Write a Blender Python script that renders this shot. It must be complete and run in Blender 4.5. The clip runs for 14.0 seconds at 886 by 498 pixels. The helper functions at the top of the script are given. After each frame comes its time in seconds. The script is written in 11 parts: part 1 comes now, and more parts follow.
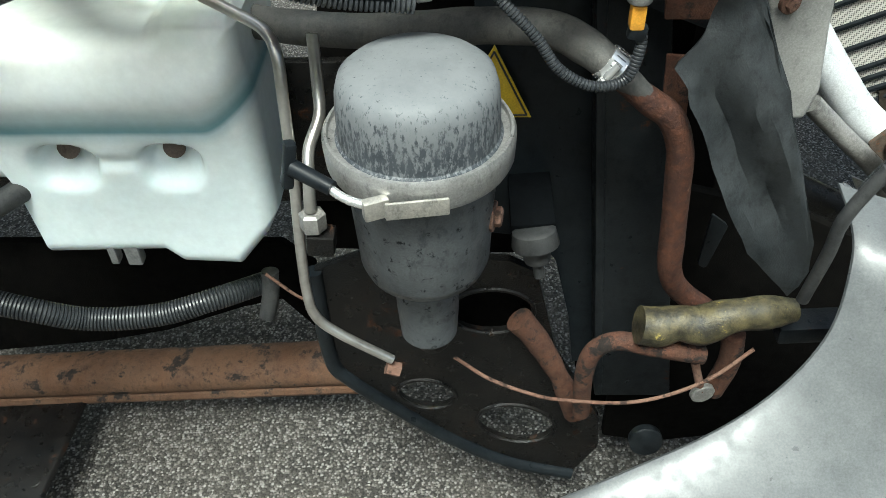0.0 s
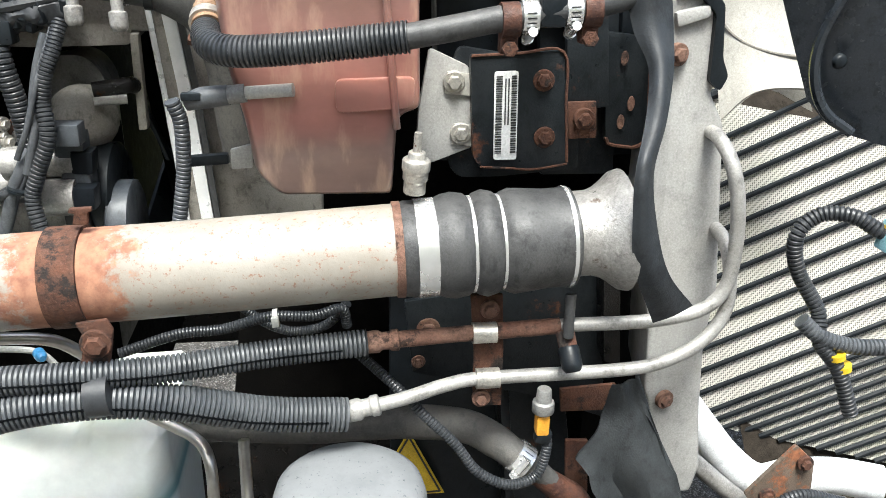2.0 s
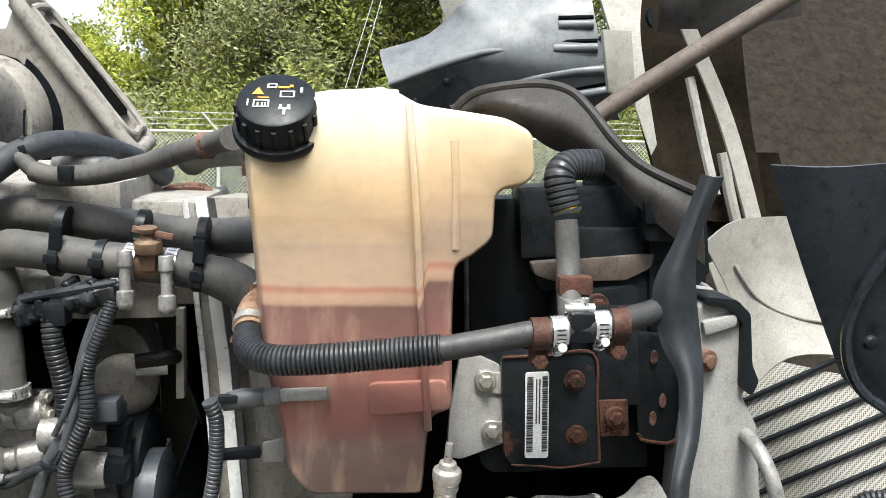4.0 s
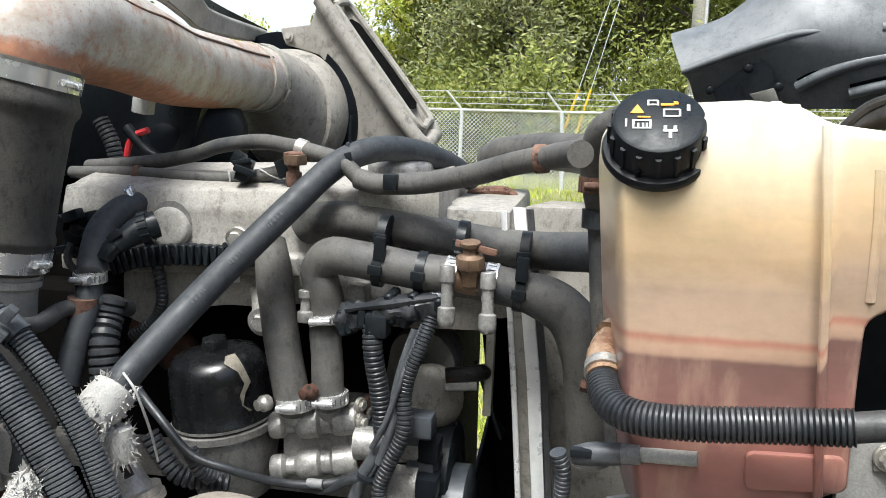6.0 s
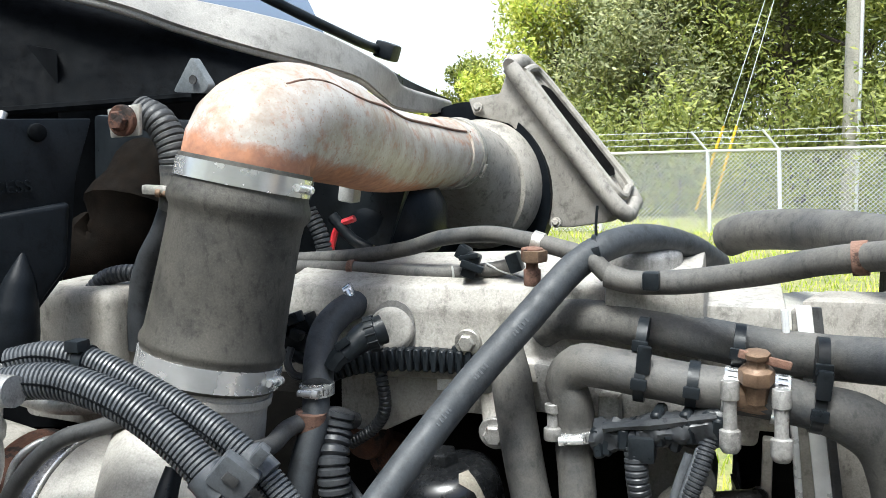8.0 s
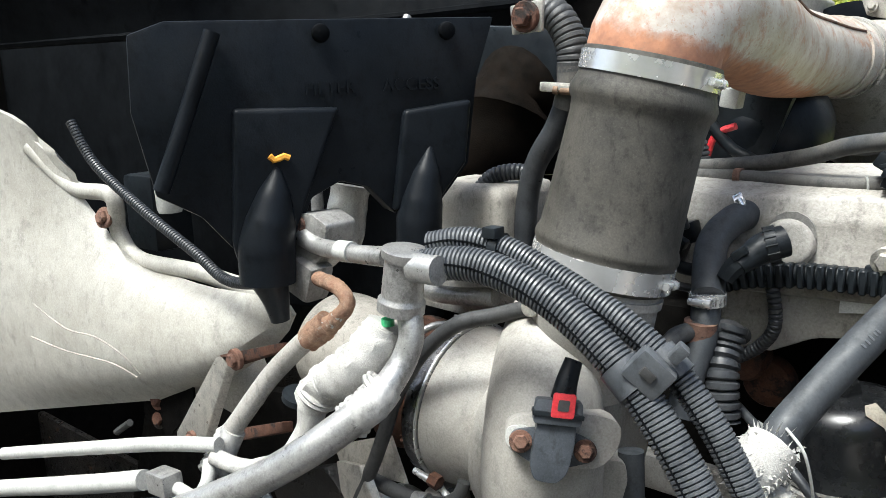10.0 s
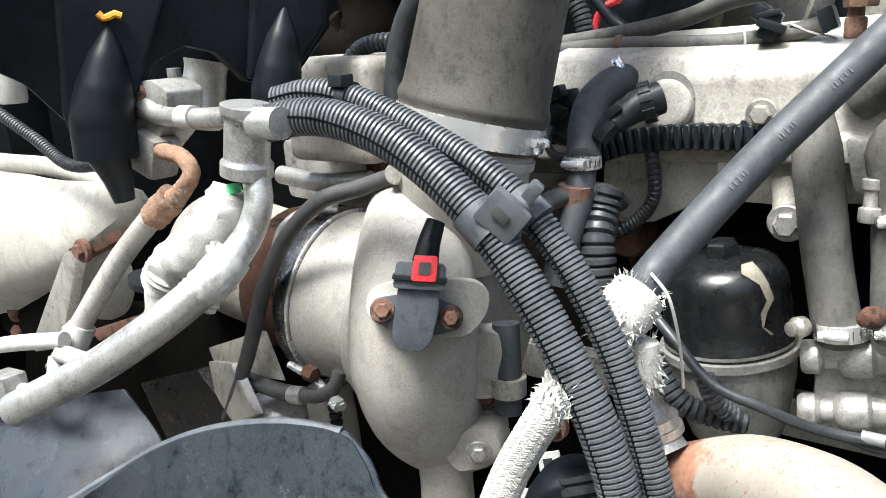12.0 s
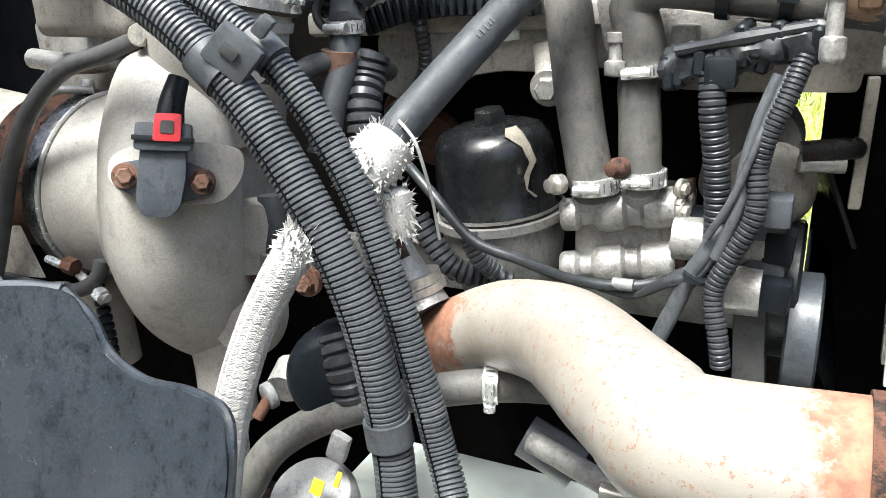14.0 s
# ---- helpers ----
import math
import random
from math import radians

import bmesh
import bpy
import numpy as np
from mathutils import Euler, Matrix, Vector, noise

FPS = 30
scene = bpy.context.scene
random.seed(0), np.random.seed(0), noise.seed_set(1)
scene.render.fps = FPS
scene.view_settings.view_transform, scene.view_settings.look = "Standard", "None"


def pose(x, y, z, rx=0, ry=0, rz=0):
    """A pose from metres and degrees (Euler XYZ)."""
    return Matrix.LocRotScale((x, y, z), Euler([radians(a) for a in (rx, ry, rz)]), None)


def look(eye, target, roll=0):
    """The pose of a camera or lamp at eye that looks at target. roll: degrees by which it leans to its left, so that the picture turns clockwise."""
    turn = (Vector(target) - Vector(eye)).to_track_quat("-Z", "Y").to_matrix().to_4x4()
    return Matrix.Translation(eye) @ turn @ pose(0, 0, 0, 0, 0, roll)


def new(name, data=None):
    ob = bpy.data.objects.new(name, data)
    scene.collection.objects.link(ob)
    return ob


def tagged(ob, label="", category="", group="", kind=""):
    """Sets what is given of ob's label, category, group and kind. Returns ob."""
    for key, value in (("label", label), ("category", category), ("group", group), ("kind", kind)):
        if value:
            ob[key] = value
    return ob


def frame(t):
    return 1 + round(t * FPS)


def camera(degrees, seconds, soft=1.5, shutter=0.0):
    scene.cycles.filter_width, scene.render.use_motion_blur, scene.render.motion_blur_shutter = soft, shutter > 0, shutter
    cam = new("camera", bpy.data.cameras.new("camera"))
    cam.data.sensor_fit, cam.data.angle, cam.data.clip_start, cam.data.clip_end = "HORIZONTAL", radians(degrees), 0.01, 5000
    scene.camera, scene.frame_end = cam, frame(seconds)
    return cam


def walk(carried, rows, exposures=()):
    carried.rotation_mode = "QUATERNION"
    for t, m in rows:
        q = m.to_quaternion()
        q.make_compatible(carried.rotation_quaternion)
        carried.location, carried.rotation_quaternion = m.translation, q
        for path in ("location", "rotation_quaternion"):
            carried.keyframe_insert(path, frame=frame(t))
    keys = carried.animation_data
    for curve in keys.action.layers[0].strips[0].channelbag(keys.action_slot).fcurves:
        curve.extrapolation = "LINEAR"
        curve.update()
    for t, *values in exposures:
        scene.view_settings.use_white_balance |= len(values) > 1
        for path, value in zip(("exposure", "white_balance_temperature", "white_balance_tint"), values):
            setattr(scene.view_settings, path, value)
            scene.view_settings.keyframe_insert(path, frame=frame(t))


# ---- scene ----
cam = camera(56.8, 14.0, soft=0.85)
PATH = [
    (0, (0.074, 0.043, 1.551), (0.015, 1.502, 0.183), -1.8),
    (0.5, (0.056, 0.072, 1.549), (0.135, 1.537, 0.189), 0.2),
    (1, (0.022, 0.053, 1.615), (0.171, 1.738, 0.548), 1.7),
    (1.5, (0.003, 0.04, 1.664), (0.168, 1.819, 0.764), 1.4),
    (2, (0.021, 0.035, 1.699), (0.272, 1.863, 0.927), 1.4),
    (2.5, (0.036, 0.03, 1.732), (0.284, 1.919, 1.125), 1.4),
    (2.7, (0.033, 0.03, 1.745), (0.273, 1.94, 1.204), 1.6),
    (4.8, (0.002, 0.086, 1.82), (0.011, 2.069, 1.556), 1.2),
    (5, (-0.02, 0.096, 1.826), (-0.123, 2.075, 1.559), 1.0),
    (5.5, (-0.069, 0.109, 1.833), (-0.371, 2.067, 1.562), 0.5),
    (6, (-0.115, 0.156, 1.835), (-0.49, 2.087, 1.472), 1.2),
    (6.5, (-0.199, 0.211, 1.834), (-0.451, 2.142, 1.378), -0.5),
    (7, (-0.222, 0.274, 1.833), (-0.517, 2.189, 1.337), -0.5),
    (7.5, (-0.251, 0.276, 1.854), (-0.73, 2.176, 1.457), -1.0),
    (8, (-0.289, 0.247, 1.888), (-0.982, 2.106, 1.635), -1.8),
    (8.5, (-0.33, 0.224, 1.892), (-1.204, 2.006, 1.654), -2.0),
    (9, (-0.381, 0.208, 1.883), (-1.457, 1.875, 1.633), -1.4),
    (9.2, (-0.398, 0.206, 1.885), (-1.567, 1.808, 1.63), -1.8),
    (11.3, (-0.405, 0.251, 1.744), (-1.731, 1.637, 1.176), -4.1),
    (11.5, (-0.406, 0.267, 1.734), (-1.705, 1.68, 1.175), -3.5),
    (12, (-0.371, 0.29, 1.742), (-1.528, 1.835, 1.218), -3.1),
    (12.5, (-0.343, 0.316, 1.731), (-1.379, 1.942, 1.199), -3.9),
    (13, (-0.333, 0.319, 1.742), (-1.332, 1.982, 1.255), -4.2),
    (13.5, (-0.317, 0.321, 1.707), (-1.256, 1.988, 1.124), -4.0),
    (14, (-0.298, 0.329, 1.651), (-1.114, 2.027, 0.981), -2.0),
]
walk(cam, [(t, look(eye, target, roll)) for t, eye, target, roll in PATH], [(0.0, 0.82, 6050, -6), (1.0, 1.28, 6100, 0), (2.5, 1.36, 6200, 4), (5.0, 0.66, 6200, 5), (6.0, 0.84, 6100, 5), (7.0, 1.18, 5950, 4), (8.0, 1.16, 5950, 3), (9.0, 0.92, 6000, 3), (11.5, 1.66, 6150, 4), (14.0, 1.70, 6150, 4)])

# ---- light ----
SUN_ELEVATION, SUN_AZIMUTH = 66.0, 188.0
world = bpy.data.worlds.new("world")
scene.world = world
world.use_nodes = True
wn = world.node_tree.nodes
sky = wn.new("ShaderNodeTexSky")
sky.sky_type, sky.sun_disc = "NISHITA", False
sky.sun_elevation, sky.sun_rotation = radians(SUN_ELEVATION), radians(SUN_AZIMUTH)
sky.air_density, sky.dust_density, sky.ozone_density = 1.0, 6.0, 1.0
wn["Background"].inputs["Strength"].default_value = 0.115
world.node_tree.links.new(sky.outputs[0], wn["Background"].inputs["Color"])
sun_data = bpy.data.lights.new("sun", "SUN")
sun_data.energy, sun_data.angle, sun_data.color = 3.3, radians(20.0), (1.0, 0.97, 0.93)
sun = new("sun", sun_data)
_az, _el = radians(SUN_AZIMUTH), radians(SUN_ELEVATION)
SUN_DIR = Vector((math.sin(_az) * math.cos(_el), math.cos(_az) * math.cos(_el), math.sin(_el)))
sun.rotation_euler = SUN_DIR.to_track_quat("Z", "Y").to_euler()


# ---- materials ----
def nodes_of(name):
    mat = bpy.data.materials.new(name)
    mat.use_nodes = True
    nt = mat.node_tree
    return mat, nt, nt.nodes["Principled BSDF"]


def noise_node(nt, scale, detail=6.0, rough=0.6, stretch=None):
    co = nt.nodes.new("ShaderNodeNewGeometry").outputs["Position"]
    if stretch:
        mp = nt.nodes.new("ShaderNodeMapping")
        mp.inputs["Scale"].default_value = stretch
        nt.links.new(co, mp.inputs["Vector"])
        co = mp.outputs["Vector"]
    n = nt.nodes.new("ShaderNodeTexNoise")
    n.inputs["Scale"].default_value, n.inputs["Detail"].default_value = scale, detail
    n.inputs["Roughness"].default_value = rough
    nt.links.new(co, n.inputs["Vector"])
    return n.outputs["Fac"]


def ramp(nt, fac, stops, smooth=False):
    r = nt.nodes.new("ShaderNodeValToRGB")
    e = r.color_ramp.elements
    while len(e) < len(stops):
        e.new(0.5)
    for el, (p, c) in zip(e, stops):
        el.position = p
        el.color = (*c, 1) if isinstance(c, tuple) else (c, c, c, 1)
    if smooth:
        r.color_ramp.interpolation = "EASE"
    nt.links.new(fac, r.inputs["Fac"])
    return r.outputs["Color"]


def mixed(nt, fac, a, b, mode="MIX"):
    m = nt.nodes.new("ShaderNodeMix")
    m.data_type, m.blend_type = "RGBA", mode
    for socket, v in ((m.inputs[0], fac), (m.inputs[6], a), (m.inputs[7], b)):
        if isinstance(v, bpy.types.NodeSocket):
            nt.links.new(v, socket)
        elif isinstance(v, tuple):
            socket.default_value = (*v, 1)
        else:
            socket.default_value = v
    return m.outputs[2]


def bump(nt, bsdf, height, strength=0.3, distance=0.002):
    b = nt.nodes.new("ShaderNodeBump")
    b.inputs["Strength"].default_value, b.inputs["Distance"].default_value = strength, distance
    nt.links.new(height, b.inputs["Height"])
    nt.links.new(b.outputs[0], bsdf.inputs["Normal"])


def surface(name, col, col2, rough=0.6, metal=0.0, scale=30.0, grain=400.0, bumpy=0.25, dust=None, dust_amount=0.5, spec=0.5,
            rust=None, rust_scale=12.0, rust_at=0.6, rough_var=0.15, speck=1.0, dirt=0.8):
    """A worn surface: two tones at one scale, fine grain, dust in broad patches, and rust in patches of its own."""
    mat, nt, b = nodes_of(name)
    c = mixed(nt, ramp(nt, noise_node(nt, scale), [(0.35, 0.0), (0.65, 1.0)]), col, col2)
    if dust:
        f = ramp(nt, noise_node(nt, 9.0, 8.0, 0.7), [(0.35, 0.0), (0.72, dust_amount)])
        c = mixed(nt, f, c, dust)
    g = noise_node(nt, grain, 3.0)
    specks = ramp(nt, noise_node(nt, 150.0, 5.0, 0.8), [(0.635, 0.0), (0.70, speck * (0.25 if col[0] > 0.15 else 0.55))])
    c = mixed(nt, specks, c, tuple(min(1.0, v * 2.2 + 0.03) for v in col))
    fine = ramp(nt, noise_node(nt, 480.0, 2.0, 0.6), [(0.60, 0.0), (0.70, speck * (0.22 if col[0] > 0.15 else 0.45))])
    c = mixed(nt, fine, c, tuple(min(1.0, v * 1.7 + 0.02) for v in col))
    grime = ramp(nt, noise_node(nt, 24.0, 10.0, 0.78), [(0.33, dirt), (0.47, 0.0)])
    c = mixed(nt, grime, c, tuple(v * 0.33 for v in col))
    smear = ramp(nt, noise_node(nt, 85.0, 7.0, 0.7, (1.0, 1.0, 0.45)), [(0.34, dirt * 0.75), (0.46, 0.0)])
    c = mixed(nt, smear, c, tuple(v * 0.45 for v in col))
    c = mixed(nt, 0.5, c, mixed(nt, 1.0, c, ramp(nt, g, [(0.3, 0.45), (0.7, 1.0)]), "MULTIPLY"))
    r_in = ramp(nt, noise_node(nt, scale * 1.7), [(0.3, max(rough - rough_var, 0.05)), (0.7, min(rough + rough_var, 1.0))])
    if rust:
        rf = ramp(nt, noise_node(nt, rust_scale, 10.0, 0.72), [(rust_at, 0.0), (rust_at + 0.06, 1.0)])
        rc = mixed(nt, ramp(nt, noise_node(nt, 120.0, 6.0), [(0.35, 0.0), (0.65, 1.0)]), rust, tuple(v * 0.45 for v in rust))
        c = mixed(nt, rf, c, rc)
        r_in = mixed(nt, rf, r_in, (0.9, 0.9, 0.9))
        if metal:
            nt.links.new(mixed(nt, rf, (metal,) * 3, (0.0, 0.0, 0.0)), b.inputs["Metallic"])
    elif metal:
        b.inputs["Metallic"].default_value = metal
    nt.links.new(c, b.inputs["Base Color"])
    nt.links.new(r_in, b.inputs["Roughness"])
    b.inputs["Specular IOR Level"].default_value = spec
    bump(nt, b, g, bumpy, 0.0015)
    return mat


DUST = (0.30, 0.28, 0.25)
RUST = (0.105, 0.041, 0.023)
M_RUBBER = surface("rubber", (0.026, 0.027, 0.029), (0.045, 0.046, 0.048), 0.55, dust=(0.12, 0.118, 0.112), dust_amount=0.5)
M_RUBBER_DUSTY = surface("dusty_rubber", (0.036, 0.040, 0.045), (0.092, 0.087, 0.078), 0.68, scale=8, dust=(0.19, 0.176, 0.155), dust_amount=0.7, dirt=0.6)
M_HOSE_BLUE = surface("smooth_hose", (0.026, 0.031, 0.037), (0.038, 0.044, 0.051), 0.62, dust=(0.085, 0.088, 0.09), dust_amount=0.45, bumpy=0.1)
M_LOOM = surface("loom_plastic", (0.019, 0.022, 0.026), (0.032, 0.035, 0.040), 0.40, dust=(0.10, 0.10, 0.10), dust_amount=0.3, bumpy=0.08, speck=0.5)
M_LOOM_GREY = surface("dusty_loom_plastic", (0.046, 0.052, 0.060), (0.070, 0.077, 0.086), 0.42, dust=(0.14, 0.143, 0.147), dust_amount=0.6, bumpy=0.1)
M_PLASTIC = surface("black_plastic", (0.0065, 0.0085, 0.0110), (0.0115, 0.0145, 0.0180), 0.40, spec=0.25, dust=(0.030, 0.037, 0.041), dust_amount=0.4, bumpy=0.12, speck=0.35)
M_SHROUD = surface("dark_shroud_plastic", (0.0036, 0.0050, 0.0070), (0.0068, 0.0088, 0.0118), 0.42, spec=0.14, scale=10, dust=(0.016, 0.0195, 0.024), dust_amount=0.45, bumpy=0.15, speck=0.25)
M_GREYPLASTIC = surface("grey_plastic", (0.15, 0.155, 0.16), (0.21, 0.213, 0.215), 0.5, dust=(0.30, 0.29, 0.27), dust_amount=0.5, bumpy=0.12)
M_TURBO = surface("turbo_paint", (0.34, 0.325, 0.295), (0.41, 0.395, 0.365), 0.6, dust=(0.42, 0.38, 0.33), dust_amount=0.5, bumpy=0.2, grain=420, speck=0.5, dirt=0.45)
M_CASTDARK = surface("dull_casting", (0.20, 0.195, 0.185), (0.29, 0.285, 0.27), 0.6, 0.2, dust=(0.16, 0.145, 0.125), dust_amount=0.5, bumpy=0.5, grain=300)
M_BOOT = surface("intake_rubber", (0.046, 0.044, 0.039), (0.070, 0.067, 0.058), 0.62, spec=0.3, scale=9, dust=(0.125, 0.113, 0.094), dust_amount=0.55, bumpy=0.15)
M_PAINTED = surface("engine_paint", (0.35, 0.333, 0.30), (0.44, 0.42, 0.385), 0.55, dust=(0.29, 0.26, 0.22), dust_amount=0.45, bumpy=0.35, grain=260)
M_DUCT = surface("tan_duct", (0.27, 0.25, 0.22), (0.35, 0.33, 0.29), 0.7, dust=(0.40, 0.37, 0.33), dust_amount=0.6, bumpy=0.2)
M_CAST = surface("cast_aluminium", (0.36, 0.35, 0.335), (0.50, 0.49, 0.47), 0.42, 0.45, dust=(0.20, 0.185, 0.165), dust_amount=0.6, rust=(0.16, 0.12, 0.095), rust_at=0.62, rust_scale=22, bumpy=0.5, grain=300)
M_ALU = surface("aluminium_tube", (0.43, 0.425, 0.415), (0.54, 0.535, 0.525), 0.40, 0.65, dust=(0.33, 0.32, 0.30), dust_amount=0.6, bumpy=0.15)
def polished(name, col, rough, metal):
    """Bright plated metal with faint tarnish."""
    mat, nt, b = nodes_of(name)
    tarnish = ramp(nt, noise_node(nt, 30.0, 8.0, 0.7), [(0.4, 0.0), (0.75, 0.5)])
    c = mixed(nt, tarnish, col, tuple(v * 0.62 for v in col))
    nt.links.new(c, b.inputs["Base Color"])
    b.inputs["Metallic"].default_value = metal
    cloud = noise_node(nt, 40.0, 4.0, 0.6)
    nt.links.new(ramp(nt, cloud, [(0.3, max(0.05, rough - 0.08)), (0.7, rough + 0.12)]), b.inputs["Roughness"])
    return mat


M_STEEL = polished("bright_steel", (0.80, 0.80, 0.79), 0.22, 0.72)
# near-white base puts the strip's sky reflection into its colour
M_BRIGHT = polished("sky_bright_strip_metal", (0.93, 0.93, 0.92), 0.30, 0.25)
M_ZINC = surface("zinc_steel", (0.50, 0.48, 0.44), (0.64, 0.61, 0.55), 0.42, 0.7, rust=RUST, rust_at=0.62, rust_scale=40)
M_CREAMPIPE = surface("aluminised_pipe", (0.62, 0.585, 0.53), (0.70, 0.665, 0.61), 0.5, 0.15, dust=(0.45, 0.41, 0.36), dust_amount=0.5, rust=(0.27, 0.11, 0.055), rust_at=0.70, rust_scale=70, bumpy=0.2)
M_ELBOWPIPE = surface("weathered_elbow", (0.56, 0.52, 0.46), (0.66, 0.61, 0.55), 0.5, 0.15, dust=(0.40, 0.31, 0.24), dust_amount=0.7, rust=(0.36, 0.15, 0.07), rust_at=0.60, rust_scale=9, bumpy=0.2)
def stained_pipe():
    """Pale aluminised pipe with fine pitting and broad orange rust round the clamp and the joints."""
    mat, nt, b = nodes_of("stained_charge_pipe")
    pos = nt.nodes.new("ShaderNodeNewGeometry").outputs["Position"]
    sep = nt.nodes.new("ShaderNodeSeparateXYZ")
    nt.links.new(pos, sep.inputs[0])

    def near(x0, reach):
        m = nt.nodes.new("ShaderNodeMath")
        m.operation = "SUBTRACT"
        nt.links.new(sep.outputs[0], m.inputs[0])
        m.inputs[1].default_value = x0
        a = nt.nodes.new("ShaderNodeMath")
        a.operation = "ABSOLUTE"
        nt.links.new(m.outputs[0], a.inputs[0])
        r = nt.nodes.new("ShaderNodeMapRange")
        r.inputs[1].default_value, r.inputs[2].default_value = 0.0, reach
        r.inputs[3].default_value, r.inputs[4].default_value = 1.0, 0.0
        nt.links.new(a.outputs[0], r.inputs[0])
        return r.outputs[0]

    total = None
    for x0, reach in ((CLAMP_X, 0.085), (JOINT_X, 0.075), (PIPE_END_X, 0.012)):
        f = near(x0, reach)
        if total is None:
            total = f
        else:
            mx = nt.nodes.new("ShaderNodeMath")
            mx.operation = "MAXIMUM"
            nt.links.new(total, mx.inputs[0])
            nt.links.new(f, mx.inputs[1])
            total = mx.outputs[0]
    add = nt.nodes.new("ShaderNodeMath")
    add.operation = "MULTIPLY_ADD"
    nt.links.new(total, add.inputs[0])
    add.inputs[1].default_value = 0.55
    nt.links.new(noise_node(nt, 32.0, 8.0, 0.72), add.inputs[2])
    rf = ramp(nt, add.outputs[0], [(0.66, 0.0), (0.76, 0.92)])
    pit = ramp(nt, noise_node(nt, 170.0, 4.0, 0.75), [(0.575, 0.0), (0.64, 0.9)])
    blot = ramp(nt, noise_node(nt, 45.0, 9.0, 0.75), [(0.60, 0.0), (0.68, 0.55)])
    base = mixed(nt, ramp(nt, noise_node(nt, 11.0, 7.0), [(0.35, 0.0), (0.7, 1.0)]), (0.305, 0.283, 0.248), (0.215, 0.188, 0.152))
    rc = mixed(nt, ramp(nt, noise_node(nt, 70.0, 7.0), [(0.35, 0.0), (0.65, 1.0)]), (0.36, 0.17, 0.10), (0.19, 0.075, 0.045))
    c = mixed(nt, pit, mixed(nt, rf, mixed(nt, blot, base, (0.40, 0.29, 0.22)), rc), (0.23, 0.12, 0.08))
    nt.links.new(c, b.inputs["Base Color"])
    nt.links.new(ramp(nt, add.outputs[0], [(0.5, 0.42), (0.8, 0.9)]), b.inputs["Roughness"])
    bump(nt, b, noise_node(nt, 190.0, 4.0, 0.7), 0.25, 0.0012)
    return mat


def stained_elbow(foot, axis):
    """Pale metal elbow with an orange rust rim at its foot and rust streaks along it."""
    mat, nt, b = nodes_of("stained_elbow")
    pos = nt.nodes.new("ShaderNodeNewGeometry").outputs["Position"]
    dif = nt.nodes.new("ShaderNodeVectorMath")
    dif.operation = "SUBTRACT"
    nt.links.new(pos, dif.inputs[0])
    dif.inputs[1].default_value = tuple(foot)
    dot = nt.nodes.new("ShaderNodeVectorMath")
    dot.operation = "DOT_PRODUCT"
    nt.links.new(dif.outputs[0], dot.inputs[0])
    dot.inputs[1].default_value = tuple(axis)
    m = nt.nodes.new("ShaderNodeMapRange")
    m.inputs[1].default_value, m.inputs[2].default_value = 0.004, 0.030
    m.inputs[3].default_value, m.inputs[4].default_value = 0.40, 0.0
    nt.links.new(dot.outputs["Value"], m.inputs[0])
    add = nt.nodes.new("ShaderNodeMath")
    nt.links.new(m.outputs[0], add.inputs[0])
    nt.links.new(noise_node(nt, 24.0, 11.0, 0.78), add.inputs[1])
    rf = ramp(nt, add.outputs[0], [(0.515, 0.0), (0.60, 0.5), (0.74, 0.9)])
    pit = ramp(nt, noise_node(nt, 170.0, 5.0, 0.8), [(0.56, 0.0), (0.63, 0.75)])
    base = mixed(nt, ramp(nt, noise_node(nt, 14.0, 8.0, 0.7), [(0.40, 0.0), (0.62, 1.0)]), (0.47, 0.445, 0.41), (0.30, 0.245, 0.195))
    rc = mixed(nt, ramp(nt, noise_node(nt, 60.0, 7.0), [(0.35, 0.0), (0.65, 1.0)]), (0.46, 0.20, 0.10), (0.27, 0.11, 0.06))
    nt.links.new(mixed(nt, pit, mixed(nt, rf, base, rc), (0.30, 0.17, 0.11)), b.inputs["Base Color"])
    nt.links.new(ramp(nt, add.outputs[0], [(0.5, 0.42), (0.7, 0.85)]), b.inputs["Roughness"])
    bump(nt, b, noise_node(nt, 150.0, 4.0, 0.7), 0.2, 0.001)
    return mat


CLAMP_X, JOINT_X, PIPE_END_X = -0.236, -0.655, 0.084
M_STAINEDPIPE = stained_pipe()
M_GRIMY = surface("grimy_yellow_rubber", (0.030, 0.027, 0.019), (0.13, 0.108, 0.052), 0.5, scale=55, dirt=1.0, rust=(0.44, 0.35, 0.09), rust_at=0.60, rust_scale=34, bumpy=0.6)
M_RUST = surface("rust", RUST, (0.055, 0.024, 0.016), 0.9, scale=60, grain=350, bumpy=0.9, rust=(0.022, 0.015, 0.012), rust_at=0.53, rust_scale=28, dust=(0.15, 0.068, 0.036), dust_amount=0.5)
M_RUSTPALE = surface("pale_rust", (0.17, 0.078, 0.050), (0.10, 0.044, 0.028), 0.9, rust=(0.05, 0.027, 0.019), rust_at=0.54, rust_scale=34, scale=60, grain=350, bumpy=0.7, dust=(0.36, 0.24, 0.18), dust_amount=0.5)
M_BLACKSTEEL = surface("black_painted_steel", (0.0080, 0.0105, 0.0130), (0.0140, 0.0175, 0.0205), 0.40, spec=0.25, dust=(0.036, 0.039, 0.041), dust_amount=0.5, rust=(0.13, 0.055, 0.03), rust_at=0.615, rust_scale=16, bumpy=0.35, speck=0.45)
